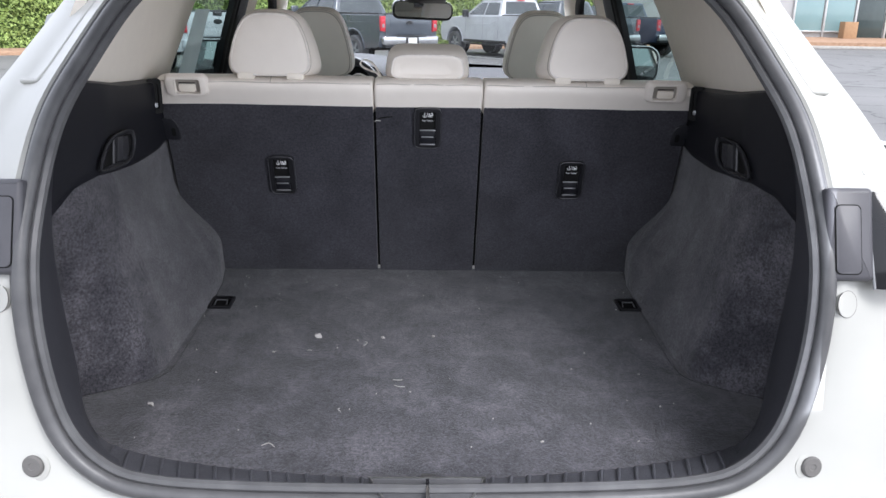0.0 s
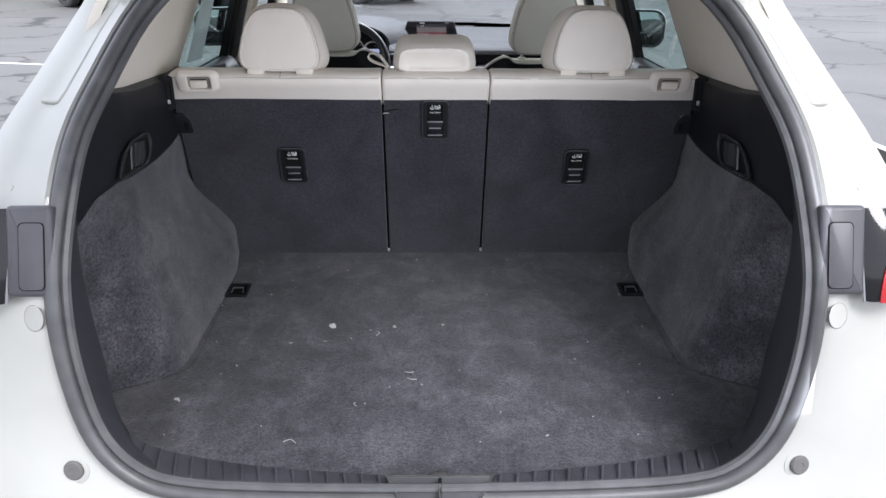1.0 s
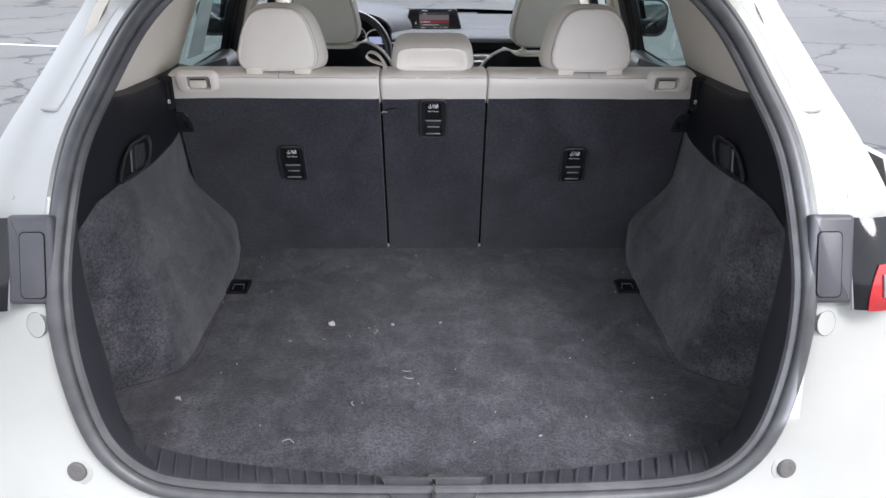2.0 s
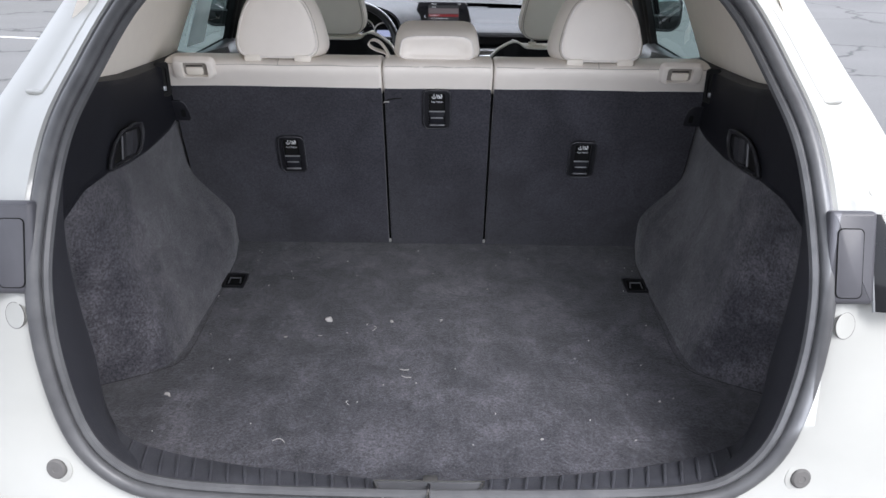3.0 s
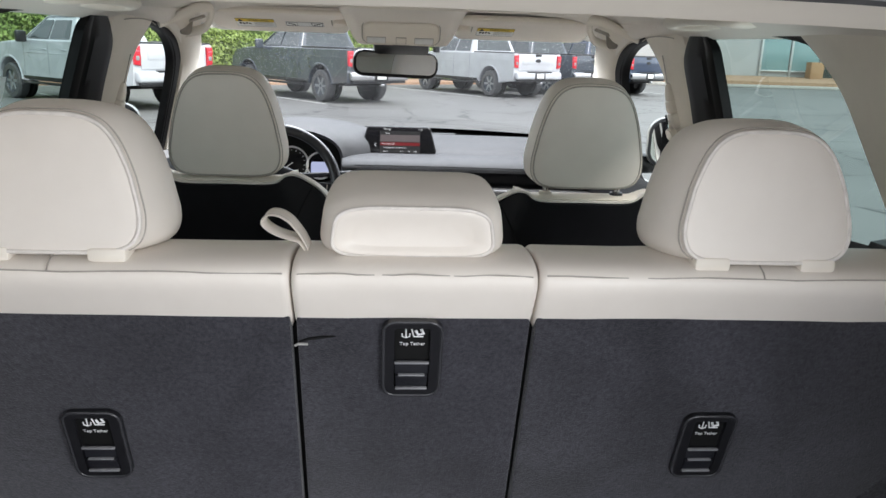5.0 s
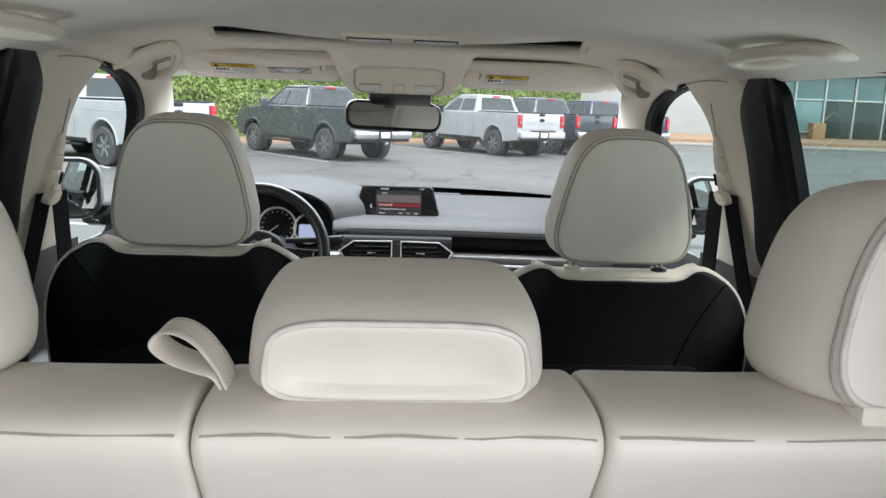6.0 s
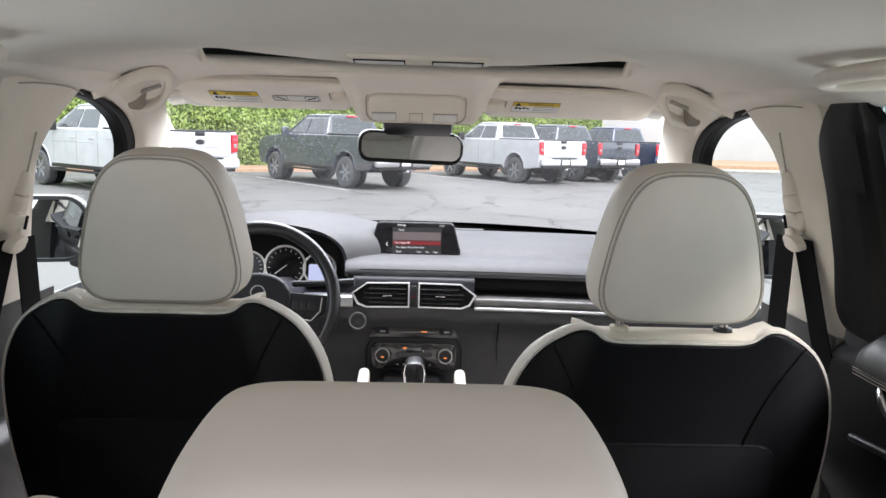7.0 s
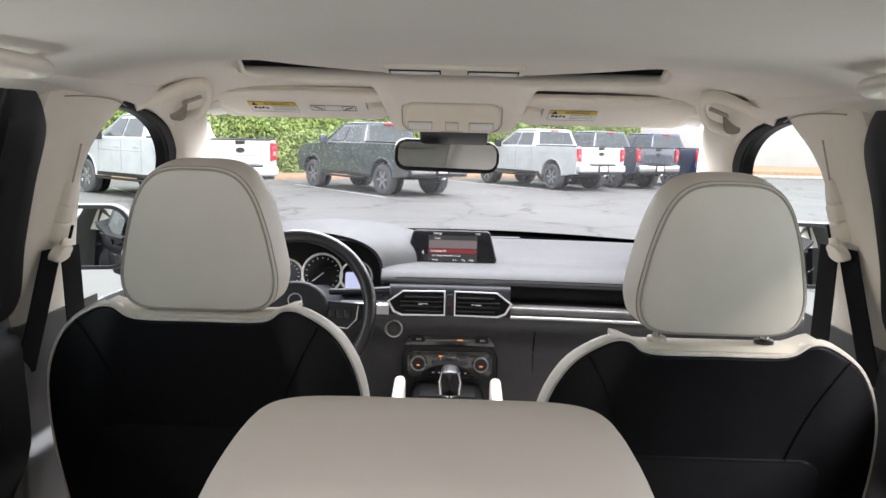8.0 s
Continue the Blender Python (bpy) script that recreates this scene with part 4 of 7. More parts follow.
REAR_WIN = [(0.556, 1.550), (0.36, 1.549), (0.20, 1.530), (0.145, 1.49), (0.105, 1.40), (0.065, 1.30), (0.075, 1.255), (0.30, 1.245), (0.56, 1.235), (0.585, 1.25), (0.566, 1.33), (0.556, 1.42), (0.553, 1.52)]


REAR_FAT = [(0.615, 1.563), (0.36, 1.572), (0.185, 1.553), (0.125, 1.50), (0.085, 1.405), (0.043, 1.30), (0.05, 1.235), (0.30, 1.225), (0.66, 1.215), (0.748, 1.235), (0.722, 1.33), (0.703, 1.42), (0.688, 1.505)]


def wider(pts, d):
    cy = sum(p[0] for p in pts) / len(pts)
    cz = sum(p[1] for p in pts) / len(pts)
    n = len(pts)
    out = []
    for i in range(n):
        t = Vector((pts[(i + 1) % n][0] - pts[i - 1][0], pts[(i + 1) % n][1] - pts[i - 1][1]))
        nrm = Vector((-t.y, t.x)).normalized()
        if nrm.dot(Vector((pts[i][0] - cy, pts[i][1] - cz))) < 0:
            nrm = -nrm
        dd = d(pts[i]) if callable(d) else d
        out.append((pts[i][0] + nrm.x * dd, pts[i][1] + nrm.y * dd))
    return out


def door(s, front):
    name = "front_door" if front else "rear_door"
    d = thing(name, ("front" if front else "rear") + " car door with black trim and tinted glass", "car door", group="car doors")
    win = FRONT_WIN if front else REAR_WIN
    fat = wider(win, lambda p: 0.012 + 0.030 * smoothstep(1.0, 1.2, p[0]) if p[1] > 1.18 else 0.012) if front else REAR_FAT
    a, b = [Vector(p) for p in spline([(0, y, z) for y, z in win], 6, closed=True)], [Vector(p) for p in spline([(0, y, z) for y, z in fat], 6, closed=True)]
    rings = []
    for f, h in ((0, -0.015), (0, 0.003), (0.06, 0.008), (0.15, 0.009), (0.19, 0.005), (0.24, 0.006), (0.28, 0.011), (0.45, 0.0125), (0.70, 0.0145), (0.90, 0.015), (0.97, 0.011), (1.0, -0.012)):
        ring = []
        for p, q in zip(a, b):
            r = p.lerp(q, f)
            wide = smoothstep(0.02, 0.06, (q - p).length)
            ring.append(wall_pt(s, r.y, r.z, h * (0.25 + 0.75 * wide) * (1 - 0.85 * smoothstep(1.50, 1.56, r.z)) if h > 0 else h))
        rings.append(ring)
    part("window_frame", loft(rings, cap=False), DARK_RUBBER, d, "black window frame and rubber seal", smooth=35)
    pane = loft([wall_loop(s, win, -0.012)], cap=False)
    pane.faces.new(pane.verts[:])
    part("pane", pane, FRONT_GLASS if front else PRIVACY_GLASS, d, "tinted window glass", smooth=0).visible_shadow = False
    y0, y1 = (0.93, 2.0) if front else (0.0, 0.74)
    def skin(u, v):
        y = y0 + (y1 - y0) * u
        z = 0.42 + (1.175 if front else 1.245) * v - 0.42 * v
        bulge = 0.045 * smoothstep(0.55, 0.75, v) * (1 - smoothstep(0.92, 1.0, v)) + 0.02 * math.sin(v * 3)
        return (s * (0.70 - bulge - (0.02 if v > 0.97 else 0)), y, z)
    part("inner_panel", sheet(skin, 20, 40, 0.015), DOOR_BLACK, d, "black soft door trim", smooth=60)
    if not front:
        # padded leather roll below the window, its front end rounded off
        pad = spline([(0.642, 0, 1.174), (0.628, 0, 1.176), (0.6215, 0, 1.184), (0.6215, 0, 1.200), (0.629, 0, 1.222), (0.645, 0, 1.239), (0.664, 0, 1.246)], 3)
        rows = []
        for k in range(29):
            f = k / 28
            y = 0.02 + 0.643 * f
            cut = smoothstep(0.93, 1.0, f)
            rows.append([Vector((s * (p.x + 0.030 * cut ** 3), y, p.z - 0.030 * cut * smoothstep(1.19, 1.246, p.z))) for p in pad])
        part("armrest_pad", loft(rows, closed=False, cap=False), DOOR_PAD, d, "grey-black stitched leather pad", smooth=60)
        for z in (1.1875, 1.1835, 1.1785):
            part("pad_stitch", tube([(s * (0.6212 + 0.022 * max(0.0, 1.184 - z) * 8), 0.04 + 0.60 * j / 20, z) for j in range(21)], 0.0007, 4), STITCH, d)
        # dark bowl behind the pull, the pull itself and the ledge under it
        bowl = [(0.600, 1.170), (0.46, 1.170), (0.46, 1.140), (0.518, 1.137), (0.545, 1.142), (0.575, 1.158)]
        part("handle_bowl", loft([[(s * 0.6400, y, z) for y, z in bowl], [(s * 0.6375, y, z) for y, z in bowl]]), LABEL_BLACK, d)
        line = spline([(s * 0.633, 0.590, 1.169), (s * 0.627, 0.577, 1.161), (s * 0.624, 0.560, 1.150), (s * 0.622, 0.541, 1.142), (s * 0.622, 0.520, 1.139), (s * 0.625, 0.498, 1.140), (s * 0.634, 0.475, 1.146)], 4)
        part("handle", tube(line, [0.0095 - 0.0062 * smoothstep(0.0, 0.75, k / (len(line) - 1)) for k in range(len(line))], 10, flat=0.55, up=(1, 0, 0)), CHROME, d, "chrome door handle", smooth=60)
        part("trim_ledge", tube([(s * 0.634, 0.645 - 0.60 * k / 12, 1.081 + 0.068 * k / 12) for k in range(13)], 0.006, 8), DOOR_PAD, d, "rounded ledge of the door pocket", smooth=60)
    return d


for s in (-1, 1):
    door(s, True)
    door(s, False)


# pillars
def pillar_patch(s, rows, inset=0.012, n=8, thick=0.0, wrapin=0.03):
    """Rows of (z, y front, y rear): a padded strip along the wall, its rims turned outward."""
    zs = [r[0] for r in rows][::-1]
    fr = [r[1] for r in rows][::-1]
    re = [r[2] for r in rows][::-1]
    rings = []
    for k in range(25):
        z = zs[0] + (zs[-1] - zs[0]) * k / 24
        yf, yr = lerp_table(z, zs, fr), lerp_table(z, zs, re)
        row = [wall_pt(s, yf + 0.004, z, inset - wrapin)]
        for j in range(n + 1):
            f = j / n
            e = 1 - abs(2 * f - 1) ** 4
            row.append(wall_pt(s, yf + (yr - yf) * f, z, inset - 0.012 * (1 - e)))
        row.append(wall_pt(s, yr - 0.004, z, inset - wrapin))
        rings.append(row)
    return loft(rings, closed=False, cap=False)


def smooth_rows(rows, n=6):
    return [tuple(p) for p in spline(rows, n)]


B_ROWS = [(1.555, 0.925, 0.684), (1.53, 0.900, 0.678), (1.49, 0.858, 0.678), (1.44, 0.842, 0.681), (1.38, 0.862, 0.690), (1.30, 0.900, 0.708), (1.20, 0.955, 0.742), (1.190, 0.960, 0.745)]
D_ROWS = [(1.56, 0.245, -0.42), (1.52, 0.190, -0.44), (1.47, 0.140, -0.50), (1.40, 0.108, -0.53), (1.30, 0.068, -0.60), (1.24, 0.066, -0.62)]
for s in (-1, 1):
    tagged(link("trim", pillar_patch(s, smooth_rows(B_ROWS), 0.016), IVORY_PLASTIC, smooth=60), "ivory plastic pillar trim behind the front seat", "pillar trim", kind="structure")
    def lower_trim(u, v):
        """Grey panel below the ivory trim, with a shallow pressed recess that ends in a ledge."""
        y, z = 0.730 + 0.27 * u, 0.45 + 0.752 * v
        pressed = smoothstep(0.748, 0.762, y) * smoothstep(0.975, 1.005, z) * (1 - smoothstep(1.00, 1.15, z))
        round_edge = 0.020 * (1 - smoothstep(0.730, 0.748, y)) ** 2
        return (s * (0.655 + 0.022 * pressed + round_edge), y, z)
    tagged(link("trim", sheet(lower_trim, 60, 120, 0.004), PILLAR_GREY, smooth=60), "dark grey lower pillar trim with a pressed recess", "pillar trim", kind="structure")
    tagged(link("trim", pillar_patch(s, smooth_rows(D_ROWS), 0.015), IVORY_PLASTIC, smooth=60), "ivory plastic rear pillar trim", "pillar trim", kind="structure")
    # windshield pillar, from the roof rail down to the dashboard
    edge_out = spline([(0, 0.93, 1.556), (0, 1.03, 1.543), (0, 1.138, 1.515), (0, 1.222, 1.462), (0, 1.258, 1.40), (0, 1.278, 1.32), (0, 1.312, 1.21)], 5)
    edge_in = spline([(0.505, 1.08, 1.608), (0.520, 1.20, 1.588), (0.543, 1.30, 1.553), (0.570, 1.41, 1.500), (0.602, 1.53, 1.430), (0.636, 1.66, 1.350), (0.674, 1.84, 1.240)], 5)
    rows = []
    for a, b in zip(edge_out, edge_in):
        o = wall_pt(s, a.y, a.z, 0.017)
        q = Vector((s * b.x, b.y, b.z))
        swell = Vector((-s * 0.016, -0.012, -0.004))
        row = [o + Vector((s * 0.03, 0.004, 0)), o]
        row += [o.lerp(q, f) + swell * (4 * f * (1 - f)) ** 0.6 for f in (0.12, 0.25, 0.4, 0.55, 0.7, 0.85, 0.95)]
        row += [q, q + Vector((s * 0.02, 0.03, 0.012))]
        rows.append(row)
    tagged(link("trim", loft(rows, closed=False, cap=False), IVORY_PLASTIC, smooth=60), "ivory plastic windshield pillar trim", "pillar trim", kind="structure")
    # roof rail between the headliner and the door tops
    def rail(u, v):
        y = 0.56 + 0.62 * u
        top = lerp_table(y, [0.55, 0.68, 0.90, 1.02, 1.13, 1.20], [1.562, 1.556, 1.550, 1.540, 1.514, 1.49])
        low = wall_pt(s, y, top, 0.016)
        high = Vector((s * 0.515, y, roof_z(0.515, y) + 0.003))
        mid = low.lerp(high, v)
        return mid + Vector((-s * 0.006, 0, -0.004)) * (4 * v * (1 - v))
    tagged(link("trim", sheet(rail, 24, 6), HEADLINER, smooth=60), "ivory fabric roof rail above the doors", "trim", kind="structure")
    seam = [wall_pt(s, y, z, 0.0175) for y, z in ((0.70, 1.546), (0.74, 1.549), (0.80, 1.5505), (0.86, 1.5485), (0.905, 1.541))]
    tagged(link("trim", tube(spline(seam, 4), 0.0011, 5), STITCH), "thin joint between the pillar trim and the headliner", "joint", kind="structure")
    # ledge of the rear door sill beside the seat
    tagged(link("trim", sheet(lambda u, v: (s * (0.615 + 0.075 * v), -0.20 + 0.62 * u, 1.298 - 0.052 * u - 0.02 * v), 8, 3, 0.02), BLACK_PLASTIC), "black plastic window ledge", "trim", kind="structure")


# front and rear grab handles
def front_grab(s):
    """A chunky hook: it leaves the roof rail, bends over and runs down into the windshield pillar."""
    g = thing("grab_handle", "folded ivory plastic grab handle above the windshield pillar", "grab handle", group="grab handles")
    pts = spline([(s * 0.556, 0.965, 1.546), (s * 0.522, 0.985, 1.561), (s * 0.487, 1.010, 1.581), (s * 0.470, 1.040, 1.588), (s * 0.464, 1.075, 1.586), (s * 0.467, 1.095, 1.568), (s * 0.480, 1.105, 1.546), (s * 0.505, 1.125, 1.535), (s * 0.545, 1.150, 1.528)], 5)
    part("bar", tube(pts, [0.0125] * len(pts), 12, flat=0.62, up=(1, 0, 0)), IVORY_PLASTIC, g, smooth=60)
    part("hinge_pin", tube([(s * 0.480, 1.085, 1.568), (s * 0.520, 1.10, 1.556)], 0.004, 8), STITCH, g)
    # flat plate, darkened to read as the shade in the handle's hole
    part("hinge_pocket", put(prism(rounded(0.036, 0.050, 0.010), 0.004, 0.0015), facing((s * 0.530, 1.105, 1.548), (-s, -0.55, -0.25))), POCKET_SHADE, g, "hinge pocket with its shade painted in")
    return g


def grab(s, y, z, x):
    g = thing("grab_handle", "folded ivory plastic grab handle on the roof rail", "grab handle", group="grab handles")
    pts = spline([(s * (x + 0.04), y + 0.065, z - 0.004), (s * (x + 0.005), y + 0.085, z - 0.010), (s * (x - 0.030), y + 0.112, z - 0.010), (s * (x - 0.050), y + 0.088, z - 0.007), (s * (x - 0.055), y, z - 0.006), (s * (x - 0.050), y - 0.088, z - 0.007), (s * (x - 0.030), y - 0.112, z - 0.010), (s * (x + 0.005), y - 0.085, z - 0.010), (s * (x + 0.04), y - 0.065, z - 0.004)], 6)
    part("bar", tube(pts, 0.0125, 12, flat=0.75), IVORY_PLASTIC, g, smooth=60)
    return g


for s in (-1, 1):
    grab(s, 0.375, 1.574, 0.50)
    front_grab(s)


# seat belts on the pillars
def seat_belt(s):
    b = thing("seat_belt", "black webbing seat belt hanging from an ivory height adjuster", "seat belt", group="seat belts")
    y = 0.795
    up = 0.036 if s > 0 else 0.004
    m = facing(wall_pt(s, y - 0.005, 1.368 + up, 0.018), (-s, 0, -0.33)) @ Matrix.Diagonal((0.82, 0.74, 0.9, 1))

    def block(rows):
        """Rows of (height, half width, thickness): a rounded moulding on the pillar."""
        return put(loft([[(w * math.copysign(abs(math.cos(a)) ** 0.6, math.cos(a)), h, t * max(0.0, math.sin(a)) ** 0.5 - 0.004) for a in [math.pi * k / 12 for k in range(13)]] + [(0, h, -0.006)] for h, w, t in rows]), m)

    part("adjuster", block([(0.072, 0.004, 0.004), (0.066, 0.012, 0.010), (0.045, 0.0165, 0.014), (0.022, 0.019, 0.016)]), IVORY_PLASTIC, b, "ivory plastic height adjuster", smooth=60)
    part("button", block([(0.020, 0.019, 0.015), (0.016, 0.0195, 0.018), (-0.012, 0.0205, 0.019), (-0.016, 0.0205, 0.017)]), IVORY_PLASTIC, b, smooth=60)
    part("base", block([(-0.018, 0.0205, 0.016), (-0.022, 0.022, 0.019), (-0.045, 0.023, 0.020), (-0.060, 0.020, 0.015), (-0.066, 0.012, 0.006)]), IVORY_PLASTIC, b, smooth=60)
    part("ring_slot", put(box(0.006, 0.030, 0.004, 0.001), m @ pose(-s * 0.004, -0.034, 0.0205, 0, 0, -s * 6)), LABEL_BLACK, b)
    part("slot", put(box(0.0045, 0.085, 0.002, 0.0008), m @ pose(s * 0.010, 0.112, 0.0035, 0, 0, -s * 6)), STITCH, b, "narrow slot in the pillar trim")
    neck = put(loft([[(s * 0.002 + w * math.cos(a), h, 0.016 + t * math.sin(a)) for a in [2 * math.pi * k / 12 for k in range(12)]] for h, w, t in ((-0.046, 0.006, 0.004), (-0.058, 0.007, 0.005), (-0.070, 0.010, 0.006))]), m)
    part("neck", neck, IVORY_PLASTIC, b, smooth=60)
    bean = [(s * 0.006 + 0.029 * math.copysign(abs(math.cos(a)) ** 0.8, math.cos(a)), -0.080 + 0.0165 * math.sin(a) - s * 0.006 * math.cos(a)) for a in [2 * math.pi * k / 32 for k in range(32)]]
    part("ring", put(prism(bean, 0.016, 0.006, None, 4), m @ pose(0, 0, 0.010)), IVORY_PLASTIC, b, "ivory plastic belt ring", smooth=60)
    def strap(p0, p1, name):
        w = 0.023
        across = Vector((-s * 0.003, w, 0))
        ends = []
        for p in (Vector(p0), Vector(p0).lerp(Vector(p1), 0.5), Vector(p1)):
            ends.append([p - across, p + across, p + across + Vector((s * 0.002, 0, 0)), p - across + Vector((s * 0.002, 0, 0))])
        bm = loft(ends)
        part(name, bm, BELT, b, "black webbing")
    strap(wall_pt(s, y + 0.012, 1.314 + up, 0.036), (s * 0.60, 0.84, 0.95), "lap_strap")
    strap(wall_pt(s, y - 0.022, 1.314 + up, 0.026), (s * 0.655, 0.76, 1.12), "retractor_strap")
    return b


for s in (-1, 1):
    seat_belt(s)


# ---- front seats ----
def front_seat(x, y, label, raised, lift):
    s = thing("front_seat", label, "car seat", group="front seats")
    w = 0.455
    # backrest outline in x, z: shoulders round over to the headrest plate
    half = [(0.0, 1.213), (0.09, 1.214), (0.122, 1.232), (0.152, 1.226), (0.196, 1.190), (0.226, 1.12), (0.234, 1.02), (0.225, 0.90), (0.21, 0.78), (0.19, 0.62), (0.0, 0.60)]
    half = [(a, b + lift * smoothstep(0.7, 1.1, b)) for a, b in half]
    pts = [(p.x, p.z) for p in spline([(a, 0, b) for a, b in half], 5)]
    out = pts + [(-a, b) for a, b in pts[-2:0:-1]]
    lean = lambda z: -0.20 * (z - 1.21)
    def ring(f, dy, dz=0.0):
        zs = [0.92 + (b - 0.92) * (1 - (1 - f) * 0.75) for a, b in out]
        return [Vector((x + a * f * 1.05, y + dy + lean(z), z + dz)) for (a, b), z in zip(out, zs)]
    part("rear_panel", loft([ring(0.957, -0.012), ring(0.966, -0.009), ring(0.970, 0.004)]), BLACK_LEATHER, s, "black leather rear panel", smooth=60)
    part("backrest", loft([ring(0.95, 0.0), ring(0.975, -0.005), ring(0.995, 0.008), ring(1.0, 0.04, -0.010), ring(0.97, 0.09, -0.035), ring(0.8, 0.13, -0.06), ring(0.4, 0.11, -0.05)]), LEATHER, s, "ivory leather backrest with side bolsters", smooth=60)
    rim = ring(0.978, -0.005)
    part("piping", tube(rim, 0.003, 6, closed=True, up=(0, 1, 0)), PIPING, s, smooth=60)
    for k in (-1, 1):
        part("panel_seam", tube([(x + k * (0.176 - 0.062 * t - 0.008 * math.sin(3 * t)), y - 0.0140 + lean(1.205 + lift - 0.155 * t), 1.205 + lift - 0.155 * t) for t in [i / 12 for i in range(13)]], 0.0013, 5), LABEL_BLACK, s)
    part("map_pocket", put(prism(rounded(0.33, 0.30, 0.03), 0.007, 0.003), facing((x, y - 0.012 + lean(0.905), 0.915), (0, -1, -0.2))), BLACK_LEATHER, s, "black leather map pocket")
    saddle = [(x - 0.140 + 0.28 * k / 24, 1.208 + lift + 0.012 * smoothstep(0.72, 1.0, abs(k / 12 - 1))) for k in range(25)]
    part("headrest_plate", loft([[(px, y - 0.004, pz), (px, y - 0.006, pz + 0.005), (px, y + 0.002, pz + 0.009), (px, y + 0.045, pz + 0.009), (px, y + 0.050, pz)] for px, pz in saddle]), IVORY_PLASTIC, s, "ivory headrest plate", smooth=50)
    for k in (-1, 1):
        part("post", lathe([(0.007, 0), (0.007, 0.05)], 10, pose(x + k * 0.075, y + 0.03, 1.210 + lift)), CHROME, s, "steel headrest post")
        if raised:
            part("post_sleeve", lathe([(0.014, 0), (0.013, 0.007), (0.0085, 0.0085)], 16, pose(x + k * 0.075, y + 0.03, 1.215 + lift)), SATIN_BLACK if k > 0 else IVORY_PLASTIC, s, "black release sleeve" if k > 0 else "ivory post sleeve")
    headrest(s, x, y + 0.045, 1.246, 0.243, 0.218, 0.10, 0.74, lean=4, face=0.93, posts=False)
    part("seat_cushion", put(box(0.50, 0.50, 0.16, 0.05, seg=3), pose(x, y + 0.33, 0.62)), LEATHER, s, "ivory leather seat cushion")
    part("seat_base", put(box(0.44, 0.48, 0.12, 0.01), pose(x, y + 0.33, 0.50)), BLACK_PLASTIC, s)
    return s


front_seat(-0.361, 0.705, "ivory leather driver's seat with black leather back and tall headrest", False, 0.024)
front_seat(0.369, 0.640, "ivory leather front passenger seat with black leather back and raised headrest", True, 0.010)

# ---- dashboard ----
dash = thing("dashboard", "dark grey soft dashboard with silver trim strips", "dashboard")
DASH = [(2.16, 1.178), (2.0, 1.196), (1.88, 1.182), (1.825, 1.168), (1.806, 1.158), (1.79, 1.152), (1.75, 1.149), (1.715, 1.140), (1.696, 1.126), (1.690, 1.114), (1.696, 1.106)]
LOW = [(1.700, 1.106), (1.735, 1.100), (1.735, 1.062), (1.690, 1.056)]
BASE = [(1.668, 1.024), (1.668, 0.99), (1.70, 0.93), (1.72, 0.80), (1.76, 0.55), (2.16, 0.55)]


def run(prof, x0, x1, nx=30, bow=0.05, n=5):
    p = spline([(0, y, z) for y, z in prof], n)
    return loft([[Vector((x0 + (x1 - x0) * k / nx, q.y - bow * ((x0 + (x1 - x0) * k / nx) / 0.66) ** 2, q.z)) for q in p] for k in range(nx + 1)], closed=False, cap=False)


part("top_pad", run(DASH, -0.190, 0.69), DASH_SOFT, dash, "dark grey soft top pad", smooth=60)
part("top_pad", run(DASH, -0.69, -0.585, 4), DASH_SOFT, dash, "dark grey soft top pad", smooth=60)
part("recess", run(LOW, -0.190, 0.69), BLACK_LEATHER, dash, smooth=60)
part("recess", run(LOW, -0.69, -0.585, 4), BLACK_LEATHER, dash, smooth=60)
part("cowl_filler", run([(2.16, 1.17), (2.0, 1.10), (1.84, 1.04), (1.70, 1.03)], -0.60, -0.14, 6), BLACK_PLASTIC, dash, smooth=60)
part("trim_strip", run([(1.690, 1.056), (1.662, 1.052), (1.660, 1.034), (1.672, 1.030)], 0.165, 0.66), GREY_WOOD, dash, "grey wood-grain trim strip", smooth=60)
part("trim_strip", run([(1.668, 1.032), (1.655, 1.029), (1.655, 1.021), (1.668, 1.017)], 0.165, 0.66), SILVER, dash, "bright trim strip", smooth=60)
part("trim_strip", run([(1.690, 1.056), (1.662, 1.052), (1.655, 1.026), (1.668, 1.020)], -0.66, -0.165), SILVER, dash, "brushed silver trim strip", smooth=60)
part("centre_face", run([(1.703, 1.104), (1.676, 1.096), (1.668, 1.02), (1.668, 0.99)], -0.165, 0.165, 8), BLACK_PLASTIC, dash, smooth=60)
part("lower_dash", run(BASE, -0.69, 0.69), DASH_HARD, dash, "dark grey lower dashboard", smooth=60)
part("stitch_line", tube([(x, 1.6925 - 0.05 * (x / 0.66) ** 2, 1.122) for x in np.linspace(-0.15, 0.66, 40)], 0.0012, 5), LABEL_BLACK, dash)
part("glovebox_seam", tube([(0.235, 1.662, 0.985), (0.235, 1.698, 0.92), (0.24, 1.716, 0.80)], 0.0022, 5), LABEL_BLACK, dash)
part("defroster_strip", sheet(lambda u, v: ((2 * v - 1) * 0.66, 2.150 - 0.055 * (2 * v - 1) ** 2 + 0.022 * u, 1.186 + 0.007 * math.sin(math.pi * u) - 0.014 * (2 * v - 1) ** 2 - 0.004), 4, 24, 0.004), FRIT, dash, "dark defroster strip at the foot of the windshield")
part("speaker_grille", box(0.10, 0.040, 0.0030, 0.0012, pose(0.168, 2.06, 1.1935, -3)), GREY_PLASTIC, dash, "slotted speaker grille")
